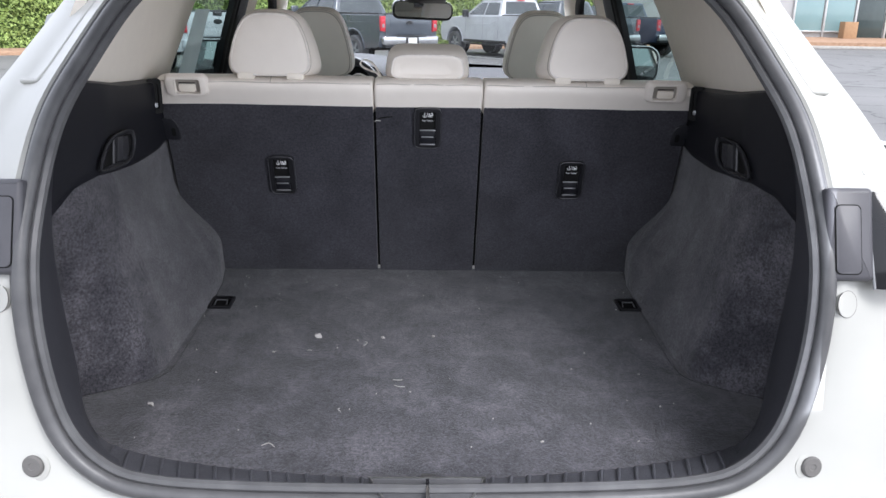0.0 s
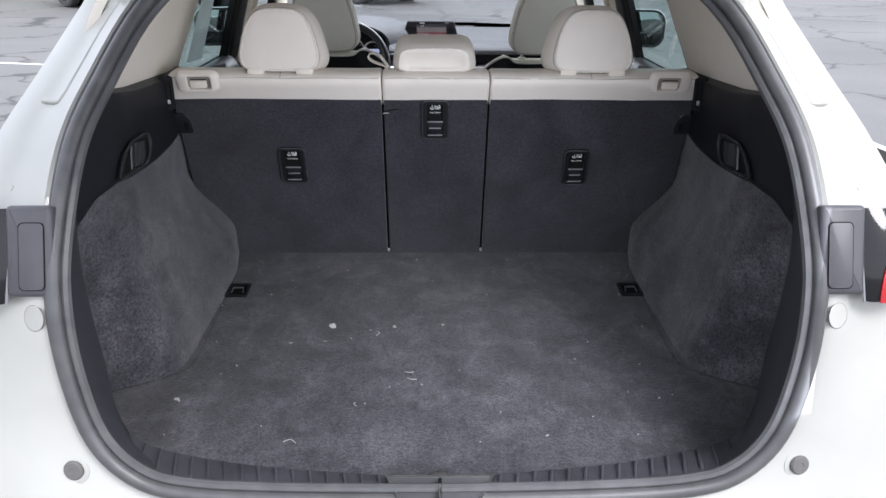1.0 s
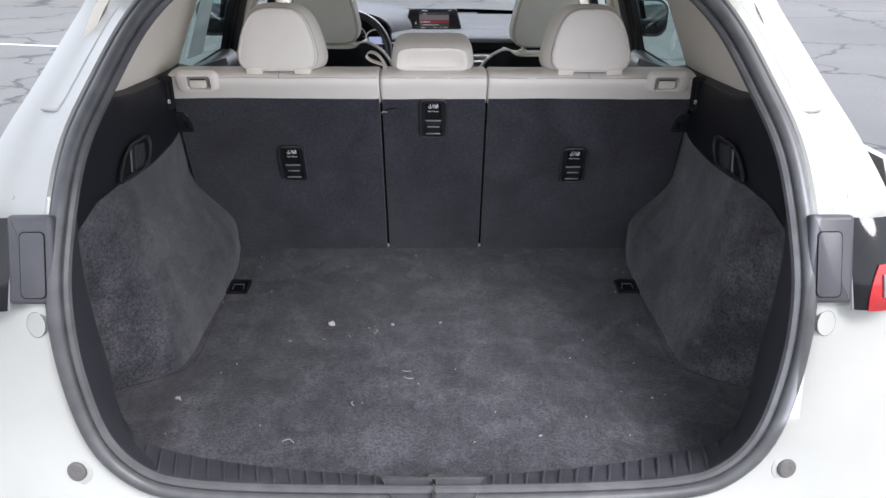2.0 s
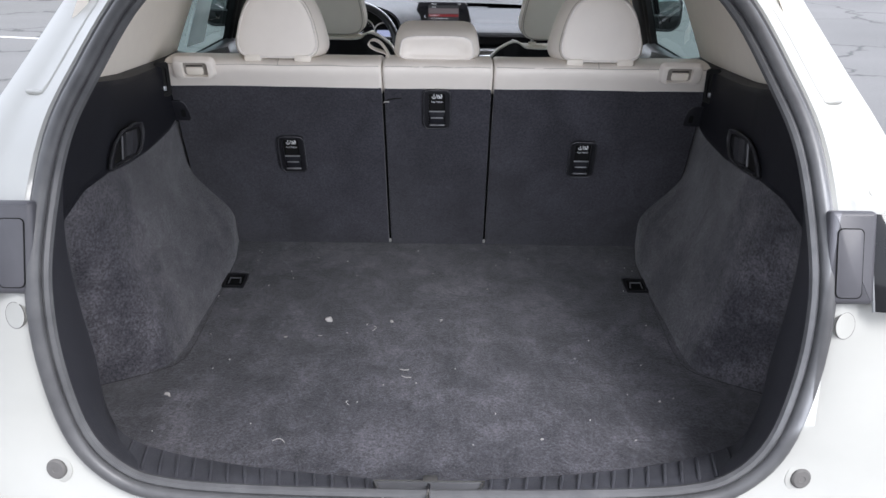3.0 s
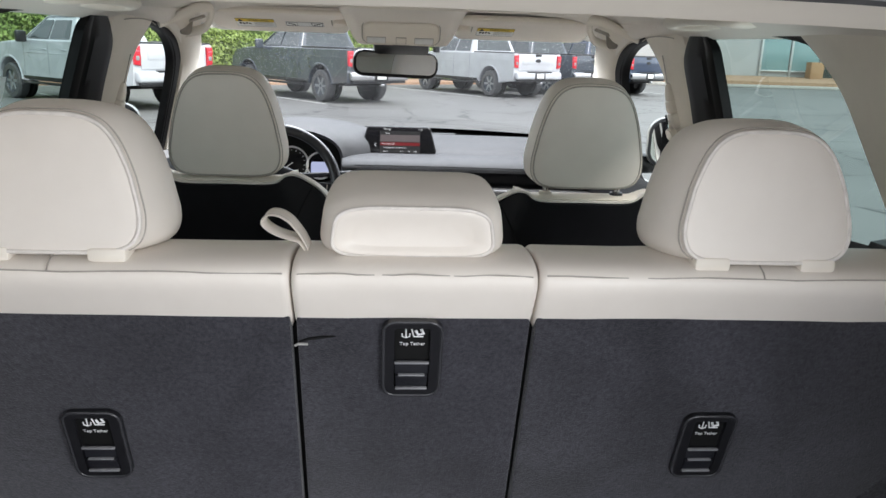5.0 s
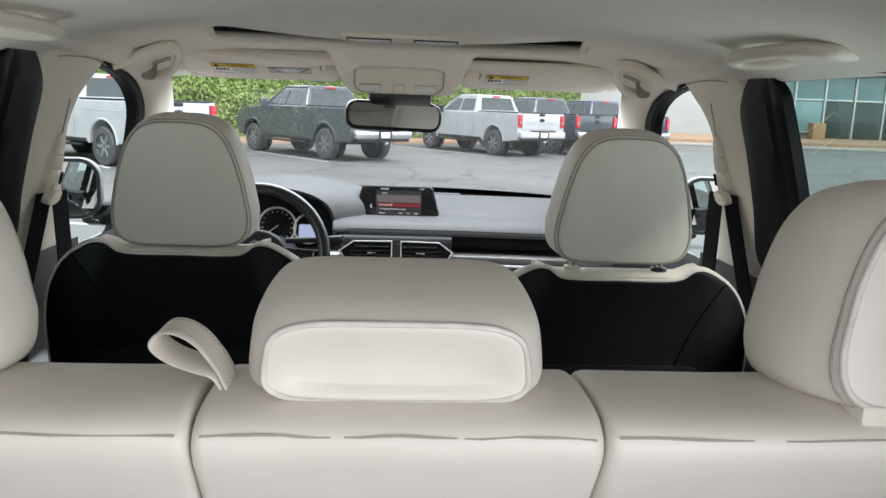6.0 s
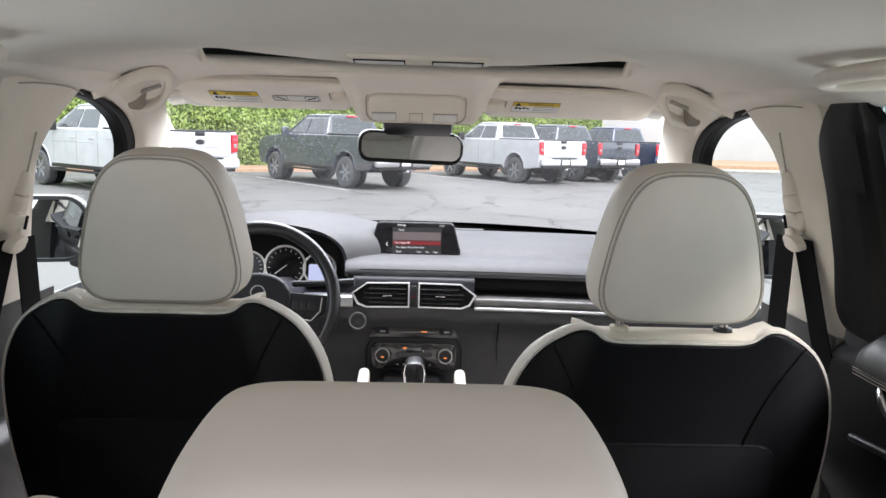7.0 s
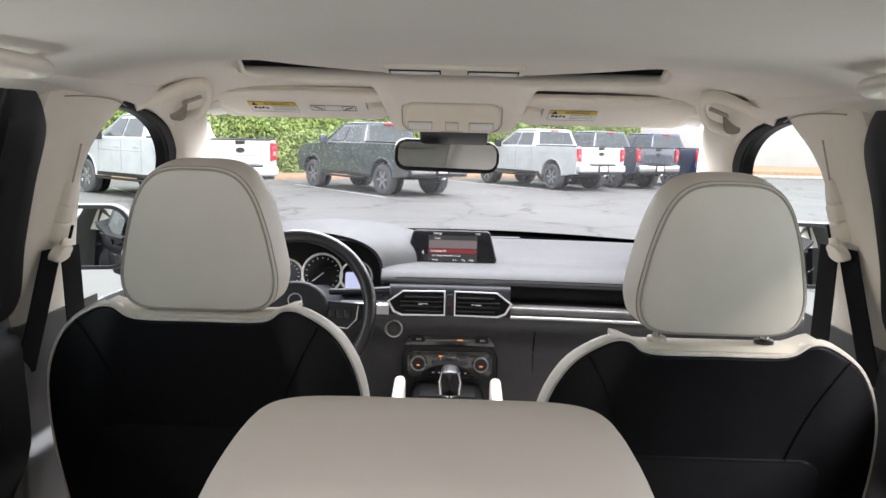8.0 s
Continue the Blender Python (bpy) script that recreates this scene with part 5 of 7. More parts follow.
for k in range(2):
    part("pad_stitch", tube([(x, 1.6905 - 0.05 * (x / 0.66) ** 2, 1.1105 - 0.0035 * k) for x in np.linspace(-0.14, 0.66, 40)], 0.0006, 4), GREY_PLASTIC, dash)


def vent(s):
    v = part("air_vent", prism([(s * 0.016, 0.028), (s * 0.125, 0.028), (s * 0.163, 0.0), (s * 0.148, -0.022), (s * 0.128, -0.032), (s * 0.016, -0.030)][::s], 0.004, 0, facing((0, 1.664, 1.060), (0, -1, 0.12))), LABEL_BLACK, dash, "dark air vent with chrome frame")
    outer = [(s * 0.012, 0.033), (s * 0.128, 0.031), (s * 0.170, 0.001), (s * 0.153, -0.028), (s * 0.130, -0.037), (s * 0.012, -0.035)]
    inner = [(s * 0.0155, 0.0298), (s * 0.1262, 0.0280), (s * 0.1645, 0.0005), (s * 0.1495, -0.0250), (s * 0.1285, -0.0335), (s * 0.0155, -0.0318)]
    part("frame", frame_ring(outer, inner, 0.014, facing((0, 1.664, 1.060), (0, -1, 0.12))), SATIN_ALU, v, "chrome frame")
    for k in range(4):
        z = 0.017 - 0.0125 * k
        w = 0.115 if k in (1, 2) else 0.102
        part("slat", box(w, 0.012, 0.0035, 0.001, pose(s * (0.020 + w / 2), 1.658, 1.060 + z, 18)), SATIN_BLACK, v)
    part("tab", box(0.026, 0.008, 0.004, 0.001, pose(s * 0.072, 1.651, 1.060 - 0.002)), CHROME, v, "chrome tab")


vent(-1)
vent(1)
part("hazard_button", box(0.018, 0.008, 0.055, 0.003, pose(0, 1.658, 1.058)), SATIN_BLACK, dash, "black hazard button")
part("hazard_mark", tube([(-0.004, 1.6535, 1.055), (0.004, 1.6535, 1.055), (0, 1.6535, 1.062), (-0.004, 1.6535, 1.055)], 0.0008, 4), RED_LENS, dash)
sb = facing((-0.151, 1.664, 0.984), (0, -1, 0.1))
start = part("start_button", lathe([(0.019, 0), (0.019, 0.008), (0.017, 0.010), (0.0, 0.010)], 28, sb), SATIN_BLACK, dash, "round black start button")
part("chrome_ring", ring_lathe([(0.0245, 0), (0.0245, 0.008), (0.0215, 0.0125), (0.019, 0.008), (0.019, 0)], 32, sb), BRIGHT_RING, start, "chrome ring")
for k, w in enumerate((0.014, 0.016, 0.012)):
    part("mark", box(w, 0.0012, 0.0004, 0, sb @ pose(0, 0.005 - 0.005 * k, 0.0102)), GREY_PLASTIC, start)
hs = facing((0.003, 1.688, 0.950), (0, -1, 0.2))
panel = part("seat_heater_panel", put(prism([(-0.126, -0.016), (0.126, -0.016), (0.112, 0.010), (0.098, 0.016), (-0.098, 0.016), (-0.112, 0.010)], 0.006, 0.002), hs), GLOSS_BLACK, dash, "glossy black switch strip")
for k in (-1, 1):
    part("heater_switch", put(box(0.036, 0.014, 0.004, 0.001), hs @ pose(k * 0.088, 0, 0.007)), BLACK_PLASTIC, panel)
    for j in range(3):
        part("mark", put(box(0.0025, 0.005, 0.0006), hs @ pose(k * 0.088 + 0.005 * j - 0.003, 0, 0.0095)), ICON_WHITE, panel)
AMBER = glow("amber_lamp", (1.0, 0.30, 0.06), 0.25)
part("airbag_lamp", put(box(0.016, 0.0035, 0.0006), hs @ pose(0.028, 0, 0.0066)), AMBER, panel, "amber airbag lamp")
cc = facing((0.004, 1.700, 0.878), (0, -1, 0.12))
clim = part("climate_panel", put(prism(rounded(0.235, 0.072, 0.014), 0.010, 0.004), cc), GLOSS_BLACK, dash, "glossy black climate panel")
part("panel_arc", put(tube([(0.026 * math.cos(a), 0.012 + 0.016 * math.sin(a), 0) for a in [math.pi * k / 12 for k in range(13)]], 0.0008, 5), cc @ pose(0, 0, 0.0105)), ICON_WHITE, clim, "pale printed arc")
rim_line = [(-0.132, -0.050), (-0.132, 0.022), (-0.118, 0.044), (-0.100, 0.050), (0.100, 0.050), (0.118, 0.044), (0.132, 0.022), (0.132, -0.050)]
part("panel_surround", put(tube([(x, y, 0) for x, y in rim_line], 0.0030, 6), cc @ pose(0, 0, 0.004)), BLACK_PLASTIC, clim, "rounded black surround", smooth=60)
for k in (-1, 1):
    m = cc @ pose(k * 0.087, 0.002, 0.009) @ Matrix.Diagonal((0.88, 0.88, 1, 1))
    part("climate_knob", put(lathe([(0.020, 0), (0.019, 0.016), (0.017, 0.018), (0, 0.018)], 28), m), SATIN_BLACK, clim, "black knob with chrome ring")
    part("knob_ring", put(ring_lathe([(0.0238, 0.002), (0.0238, 0.013), (0.0228, 0.0185), (0.0208, 0.0185), (0.0200, 0.004)], 28), m), BRIGHT_RING, clim, "chrome ring")
    part("knob_lamp", put(box(0.010, 0.004, 0.0006), m @ pose(0, -0.004, 0.0182)), AMBER, clim)
for k in range(6):
    part("climate_button", put(box(0.016, 0.007, 0.002, 0.0005), cc @ pose(-0.045 + 0.018 * k, 0.022 if k not in (2, 3) else 0.026, 0.011)), GREY_PLASTIC, clim)
    part("climate_mark", put(box(0.006, 0.003, 0.0006), cc @ pose(-0.045 + 0.018 * k, -0.024, 0.0105)), ICON_WHITE, clim)
part("climate_lamp", put(box(0.010, 0.005, 0.0006), cc @ pose(-0.026, 0.022, 0.0125)), AMBER, clim)
part("climate_display", put(box(0.10, 0.012, 0.001), cc @ pose(0, 0.004, 0.0105)), GREY_PLASTIC, clim)

# instrument hood and dials in front of the driver
def hood():
    rings = []
    for k in range(33):
        f = k / 32
        a = math.pi * f
        row = []
        for y, c, r, h in [(2.10, -0.34, 0.36, 0.085), (1.98, -0.335, 0.335, 0.145), (1.86, -0.335, 0.30, 0.167), (1.78, -0.36, 0.262, 0.160), (1.735, -0.39, 0.228, 0.150), (1.716, -0.40, 0.215, 0.143), (1.73, -0.40, 0.205, 0.134), (1.80, -0.40, 0.20, 0.120)]:
            row.append(Vector((c + r * -math.cos(a), y, 1.095 + h * math.sin(a) ** 0.55)))
        rings.append(row)
    return loft(rings, closed=False, cap=False)


cl = thing("instrument_cluster", "hooded instrument cluster with three chrome-ringed dials", "instrument cluster")
part("hood", hood(), DASH_SOFT, cl, "dark grey instrument hood", smooth=60)
part("face", prism([(-0.20, -0.09), (0.20, -0.09), (0.215, 0.03), (0.12, 0.09), (-0.12, 0.09), (-0.215, 0.03)], 0.004, 0, facing((-0.390, 1.797, 1.115), (0, -1, 0.25))), LABEL_BLACK, cl)
part("lower_shroud", sheet(lambda u, v: (-0.362 + 0.44 * (u - 0.5), 1.79 - 0.12 * v, 1.045 - 0.03 * v + 0.06 * abs(2 * u - 1) ** 3), 16, 6), BLACK_PLASTIC, cl)
for dx, r in ((0, 0.056), (-0.102, 0.044), (0.098, 0.044)):
    m = facing((-0.369 + dx, 1.788, 1.108 - (0 if dx == 0 else 0.006)), (0, -1, 0.25))
    dl = part("dial", put(lathe([(r, 0), (r, 0.004), (0, 0.004)], 36), m), SCREEN_BLACK, cl, "black dial with white marks")
    part("dial_ring", put(ring_lathe([(r + 0.004, 0), (r + 0.004, 0.009), (r, 0.010), (r - 0.002, 0.004)], 40), m), SATIN_ALU, dl, "chrome ring")
    if dx <= 0:
        for k in range(15):
            a = radians(225 - 270 * k / 14)
            part("mark", put(box(0.0016, 0.007 if k % 2 == 0 else 0.004, 0.0005), m @ pose((r - 0.010) * math.cos(a), (r - 0.010) * math.sin(a), 0.0045, 0, 0, math.degrees(a) - 90)), ICON_WHITE, dl)
        part("needle", put(box(r * 0.75, 0.002, 0.001), m @ pose(-0.012, -0.010, 0.006, 0, 0, 38)), ICON_WHITE, dl)
    else:
        part("display", put(prism(rounded(0.062, 0.05, 0.006), 0.001), m @ pose(0, -0.012, 0.0045)), glow("cluster_display", (0.55, 0.6, 0.85), 0.25), dl, "pale lit display")

# steering wheel
sw = thing("steering_wheel", "black leather steering wheel with silver spoke trim", "steering wheel")
wm = facing((-0.360, 1.36, 1.100), (0, -1, 0.38))
rimp = [(0.176 * math.cos(2 * math.pi * k / 64), 0.176 * math.sin(2 * math.pi * k / 64), 0) for k in range(64)]
part("rim", put(tube(rimp, 0.0155, 12, closed=True), wm), WHEEL_LEATHER, sw, "black leather rim", smooth=70)
part("hub", put(prism([(0.075 * math.cos(2 * math.pi * k / 28) * 1.05, 0.062 * math.sin(2 * math.pi * k / 28) - 0.005) for k in range(28)], 0.035, 0.014, None, 4), wm @ pose(0, 0.012, -0.03)), BLACK_PLASTIC, sw, "black airbag cover")
part("badge", put(ring_lathe([(0.017, 0), (0.017, 0.0015), (0.0145, 0.0015), (0.0145, 0)], 28), wm @ pose(0, 0.020, 0.005)), SILVER, sw, "chrome badge ring", smooth=15)
for k in (-1, 1):
    sp = part("spoke", put(prism([(k * 0.05, 0.025), (k * 0.165, 0.018), (k * 0.17, -0.012), (k * 0.13, -0.04), (k * 0.06, -0.035)][::k], 0.018, 0.005), wm @ pose(0, 0, -0.022)), BLACK_PLASTIC, sw)
    part("spoke_trim", put(tube([(k * 0.075, -0.036, 0), (k * 0.125, -0.042, 0), (k * 0.145, -0.020, 0), (k * 0.148, 0.012, 0)], 0.003, 6), wm @ pose(0, 0, -0.002)), CHROME, sp, "bright trim")
    for j in range(3):
        part("button", put(box(0.016, 0.018, 0.004, 0.002), wm @ pose(k * (0.088 + 0.018 * j), -0.008, -0.002)), SATIN_BLACK, sp)
    part("stalk", tube([(-0.36 + k * 0.06, 1.50, 1.115), (-0.36 + k * 0.15, 1.47, 1.125), (-0.36 + k * 0.215, 1.46, 1.13)], [0.008, 0.008, 0.011], 8), BLACK_PLASTIC, sw, "black column stalk")
part("spoke", put(prism([(-0.03, -0.05), (0.03, -0.05), (0.022, -0.175), (-0.022, -0.175)], 0.014, 0.004), wm @ pose(0, 0, -0.022)), BLACK_PLASTIC, sw)
part("column", tube([(-0.36, 1.39, 1.10), (-0.36, 1.55, 1.06), (-0.36, 1.72, 1.02)], [0.055, 0.06, 0.07], 14), BLACK_PLASTIC, sw, "black column shroud")

# centre display
disp = thing("centre_display", "black touchscreen showing a settings menu, standing on the dashboard", "screen")
dm = facing((0.0, 1.792, 1.184), (0, -1, 0.22)) @ Matrix.Diagonal((1.10, 1.30, 1, 1))
case = [(-0.094, 0.0465), (0.094, 0.0465), (0.101, 0.042), (0.119, -0.018), (0.113, -0.0275), (-0.113, -0.0275), (-0.120, -0.018), (-0.101, 0.042)]
part("case", put(prism(case, 0.016, 0.005, None, 3), dm @ pose(0, 0, -0.016)), SCREEN_BLACK, disp, "glossy black case")
lcd = part("lcd", put(prism([(-0.060, -0.0245), (0.068, -0.0245), (0.068, 0.034), (-0.060, 0.034)], 0.0008), dm), glow("lcd_dark", (0.10, 0.10, 0.11), 0.06), disp, "dim lit menu screen")
LCD_WHITE, LCD_RED, LCD_GREY = glow("lcd_text", (0.8, 0.8, 0.8), 0.36), glow("lcd_red", (0.5, 0.02, 0.03), 0.12), glow("lcd_grey", (0.33, 0.27, 0.27), 0.13)
part("menu_bar", put(box(0.124, 0.0085, 0.0004), dm @ pose(0.004, -0.0005, 0.0012)), LCD_RED, lcd)
part("menu_head", put(box(0.124, 0.018, 0.0004), dm @ pose(0.004, 0.0145, 0.0012)), LCD_GREY, lcd)
for txt, sz, x, y in (("Settings", 0.0072, -0.036, 0.0385), ("11:24", 0.0062, 0.068, 0.0385), ("Display", 0.0050, -0.036, 0.0275), ("Turn Display Off", 0.0058, -0.034, -0.0005), ("Turn Display Off and Show Clock", 0.0054, -0.013, -0.0105), ("System", 0.0054, -0.042, -0.0200), ("Auto", 0.0054, 0.010, -0.0200), ("Day", 0.0054, 0.032, -0.0200), ("Night", 0.0054, 0.053, -0.0200)):
    lettering("menu_text", txt, sz, LCD_WHITE, dm @ pose(x, y, 0.0016), lcd, 0.0001)
part("back_arrow", put(tube([(-0.071, 0.0, 0), (-0.076, -0.004, 0), (-0.071, -0.008, 0)], 0.0007, 4), dm @ pose(0, 0, 0.001)), LCD_WHITE, lcd)
part("stand", box(0.10, 0.06, 0.04, 0.01, pose(0, 1.83, 1.165)), BLACK_PLASTIC, disp)

# centre console with shifter and knee pads
con = thing("centre_console", "dark centre console between the front seats", "console")
part("body", box(0.20, 1.0, 0.34, 0.03, pose(0.0, 1.22, 0.66)), DOOR_BLACK, con, "dark grey console body")
part("tray", box(0.15, 0.10, 0.012, 0.003, pose(0.0, 1.60, 0.828)), LABEL_BLACK, con)
for k in (-1, 1):
    part("knee_pad", put(box(0.030, 0.26, 0.15, 0.013, seg=3), pose(k * 0.128, 1.50, 0.774, 10)), LEATHER, con, "ivory padded knee bolster")
part("armrest", box(0.19, 0.32, 0.06, 0.02, pose(0, 0.88, 0.88)), BLACK_LEATHER, con, "black leather armrest")
sh = thing("gear_shifter", "black and chrome gear shift lever on the console", "gear shifter")
part("boot", lathe([(0.05, 0), (0.035, 0.04), (0.018, 0.06)], 20, pose(0.006, 1.41, 0.82)), BLACK_LEATHER, sh)
part("stem", lathe([(0.012, 0), (0.012, 0.06)], 12, pose(0.006, 1.41, 0.86)), CHROME, sh)
part("knob", put(pillow(0.046, 0.065, 0.05, 1.0, 0.004), pose(0.006, 1.41, 0.892, 8)), SATIN_BLACK, sh, "black leather shift knob")
for k in (-1, 1):
    part("knob_strip", tube([(0.006 + k * 0.022, 1.384, 0.896), (0.006 + k * 0.024, 1.380, 0.930), (0.006 + k * 0.020, 1.382, 0.955)], 0.0028, 6), CHROME, sh, "chrome strip")
part("knob_inlay", put(pillow(0.040, 0.062, 0.053, 0.8, 0.004), pose(0.006, 1.408, 0.896, 8)), SATIN_BLACK, sh, "black top inlay")


# ---- roof fittings ----
def visor(s):
    """A padded flap folded up under the roof, its rear edge in a shadow gap, with labels, clip and vanity tab."""
    v = thing("sun_visor", "ivory fabric sun visor folded up with a warning label", "sun visor", group="sun visors")
    x0, x1 = s * 0.150, s * 0.536
    mx = (x0 + x1) / 2
    m = pose(mx, 1.362, 1.5735 if s < 0 else 1.5695, 180 - 17, 0, 0)
    outline = rounded(0.386, 0.165, 0.022, 8)
    rings = []
    for f, h in ((0.0, 0.011), (0.55, 0.0115), (0.88, 0.0105), (0.955, 0.0085), (0.99, 0.004), (1.0, -0.001), (0.985, -0.008), (0.90, -0.010)):
        rings.append([(x - math.copysign(min(abs(x), (1 - f) * 0.19), x), y - math.copysign(min(abs(y), (1 - f) * 0.08), y), h) for x, y in outline])
    part("flap", put(loft(rings), m), HEADLINER, v, "padded ivory visor flap", smooth=50)
    part("edge_seam", put(tube([(0.992 * x, 0.985 * y, 0.0025) for x, y in outline], 0.0011, 5, closed=True), m), STITCH, v)

    def label(cx, w, h, text):
        lab = m @ pose(cx - mx, 0.004, 0.0118) @ Matrix.Diagonal((1, 2.6, 1, 1))
        lb = part("label", put(prism(rounded(w, h, 0.001, 1), 0.0007), lab), LABEL_WHITE, v, "white and yellow warning label" if text else "white airbag label")
        part("label_edge", put(tube([(x, y, 0.0007) for x, y in rounded(w, h, 0.001, 1)], 0.0004, 4, closed=True), lab), GREY_PLASTIC, lb)
        if text:
            part("label_band", put(box(w - 0.001, h * 0.36, 0.0004), lab @ pose(0, h * 0.31, 0.0010)), LABEL_YELLOW, lb)
            lettering("label_text", "WARNING", 0.0115, LABEL_BLACK, lab @ pose(0.010, h * 0.31, 0.0014) @ Matrix.Diagonal((1.0, 0.75, 1, 1)), lb, 0.0001)
            part("label_mark", put(prism([(-0.007, -0.0035), (0.007, -0.0035), (0, 0.004)], 0.0003), lab @ pose(-0.040, h * 0.31, 0.0013)), LABEL_BLACK, lb)
            for k in range(4):
                part("label_line", put(box(0.0065, 0.0052 - 0.0006 * k, 0.0003), lab @ pose(-0.042 + 0.0085 * k, -0.002 - 0.001 * (k % 2), 0.0009, 0, 0, 14 * (-1) ** k)), LABEL_BLACK, lb)
            for k in range(3):
                part("label_line", put(box(0.052, 0.0009, 0.0002), lab @ pose(0.022, 0.001 - 0.0042 * k, 0.0008)), STOP_GREY, lb)
        else:
            for k in (-1, 1):
                part("label_box", put(frame_ring(rounded(0.030, h * 0.86, 0.001, 1), rounded(0.028, h * 0.76, 0.001, 1), 0.0003), lab @ pose(k * w * 0.33, 0, 0.0008)), LABEL_BLACK, lb)
                part("label_line", put(box(0.020, 0.0022, 0.0003), lab @ pose(k * w * 0.33, 0.0, 0.0010, 0, 0, k * 14)), LABEL_BLACK, lb)

    label(0.262 if s > 0 else -0.404, 0.105, 0.0245, True)
    if s < 0:
        label(-0.270, 0.104, 0.0125, False)
    clip = put(prism(rounded(0.036, 0.050, 0.012), 0.016, 0.005, None, 3), m @ pose(s * 0.172 - mx, 0.020, 0.006))
    part("clip", clip, IVORY_PLASTIC, v, "ivory visor clip", smooth=60)
    part("clip_groove", put(box(0.003, 0.040, 0.004, 0.001), m @ pose(s * 0.194 - mx, 0.020, 0.0115)), STITCH, v)
    part("finger_tab", put(box(0.018, 0.008, 0.007, 0.002), m @ pose(s * 0.212 - mx, -0.083, 0.004)), LABEL_BLACK, v, "small black tab")
    part("hinge_arm", tube([(s * 0.538, 1.288, 1.592), (s * 0.35, 1.284, 1.594), (s * 0.15, 1.282, 1.592)], 0.006, 8), IVORY_PLASTIC, v)
    return v


for s in (-1, 1):
    visor(s)
oc = thing("overhead_console", "ivory plastic overhead console with map lamps", "overhead console")
ocm = facing((-0.004, 1.199, 1.5455), (0, -0.80, -0.60))
part("body", put(prism(rounded(0.196, 0.068, 0.020), 0.02, 0.006, None, 3), ocm @ pose(0, 0, -0.014)), IVORY_PLASTIC, oc, "ivory console body", smooth=60)
COLLAR = [(1.04, 1.606), (1.10, 1.596), (1.150, 1.584), (1.182, 1.568), (1.203, 1.545), (1.222, 1.523), (1.245, 1.515), (1.30, 1.518), (1.37, 1.540)]
def collar(u, v):
    p = spline([(0, y, z) for y, z in COLLAR], 4)
    q = p[min(int(round(v * (len(p) - 1))), len(p) - 1)]
    x = (2 * u - 1) * 0.185
    f = 1 - smoothstep(0.112, 0.185, abs(x))
    return (x, q.y + 0.05 * (1 - f) * smoothstep(0.2, 0.6, v), 1.612 - (1.612 - q.z) * f)
part("collar", sheet(collar, 28, 32), HEADLINER, oc, "ivory headliner collar", smooth=60)
part("outline", put(tube([(x, y, 0) for x, y in rounded(0.203, 0.074, 0.022)], 0.0013, 5, closed=True), ocm @ pose(0, 0, -0.001)), STITCH, oc)
for dx, w in ((-0.065, 0.05), (0.0, 0.026), (0.060, 0.05)):
    part("lamp_gap", put(box(w * 0.95 + 0.0024, 0.0195, 0.003), ocm @ pose(dx, -0.019, 0.0055)), STITCH, oc)
    part("lamp_lens", put(box(w * 0.95, 0.017, 0.004, 0.001), ocm @ pose(dx, -0.019, 0.0065)), LABEL_WHITE if dx else IVORY_PLASTIC, oc, "pale map lamp lens")
part("switch_strip", put(box(0.205, 0.040, 0.008, 0.003), facing((0.0, 0.745, 1.5985), (0, -0.10, -1), (0, 1, 0))), IVORY_PLASTIC, oc)
for k in (-1, 1):
    part("reading_gap", put(box(0.074, 0.021, 0.003), facing((k * 0.056, 0.741, 1.5945), (0, -0.10, -1), (0, 1, 0))), LABEL_BLACK, oc)
    part("reading_lamp", put(box(0.070, 0.017, 0.003, 0.001), facing((k * 0.056, 0.741, 1.5930), (0, -0.10, -1), (0, 1, 0))), LABEL_WHITE, oc, "pale reading lamp")

part("lamp_bar", put(box(0.046, 0.0016, 0.002), ocm @ pose(0, -0.033, 0.0055)), STITCH, oc)
mir = thing("rear_view_mirror", "black rear-view mirror hanging from the windshield", "mirror")
mm = facing((-0.014, 1.49, 1.459), (0.165, -1, -0.05)) @ pose(0, 0, 0, 0, 0, -1.5)
outl = [(a * 1.0, b) for a, b in rounded(0.256, 0.076, 0.027)]
part("housing", put(prism(outl, 0.03, 0.006, None, 3), mm @ pose(0, 0, -0.030)), DARK_RUBBER, mir, "black mirror housing")
part("glass", put(prism(rounded(0.242, 0.060, 0.021), 0.001), mm @ pose(0, 0.002, 0.0005)), MIRROR, mir, "mirror glass", smooth=0)
part("stem", tube([(-0.01, 1.51, 1.475), (0.0, 1.53, 1.51), (0.0, 1.47, 1.555)], [0.014, 0.016, 0.022], 10), SATIN_BLACK, mir)
part("sensor_cover", box(0.165, 0.10, 0.035, 0.012, pose(0.0, 1.45, 1.522, -28)), SATIN_BLACK, mir, "black sensor cover")

# windshield
ws = thing("windshield", "clear windshield with dark upper band", "windshield")
part("pane", sheet(lambda u, v: ((2 * v - 1) * (0.56 + 0.14 * u), 1.37 + 0.89 * u - 0.06 * (2 * v - 1) ** 2, 1.605 - 0.44 * u - 0.02 * (2 * v - 1) ** 2), 10, 12), WINDSHIELD, ws, "windshield glass").visible_shadow = False
part("frit_band", sheet(lambda u, v: ((2 * v - 1) * 0.695, 2.176 + 0.083 * u - 0.06 * (2 * v - 1) ** 2, 1.2038 - 0.0410 * u - 0.02 * (2 * v - 1) ** 2), 3, 24, 0.002), FRIT, ws, "black ceramic band")
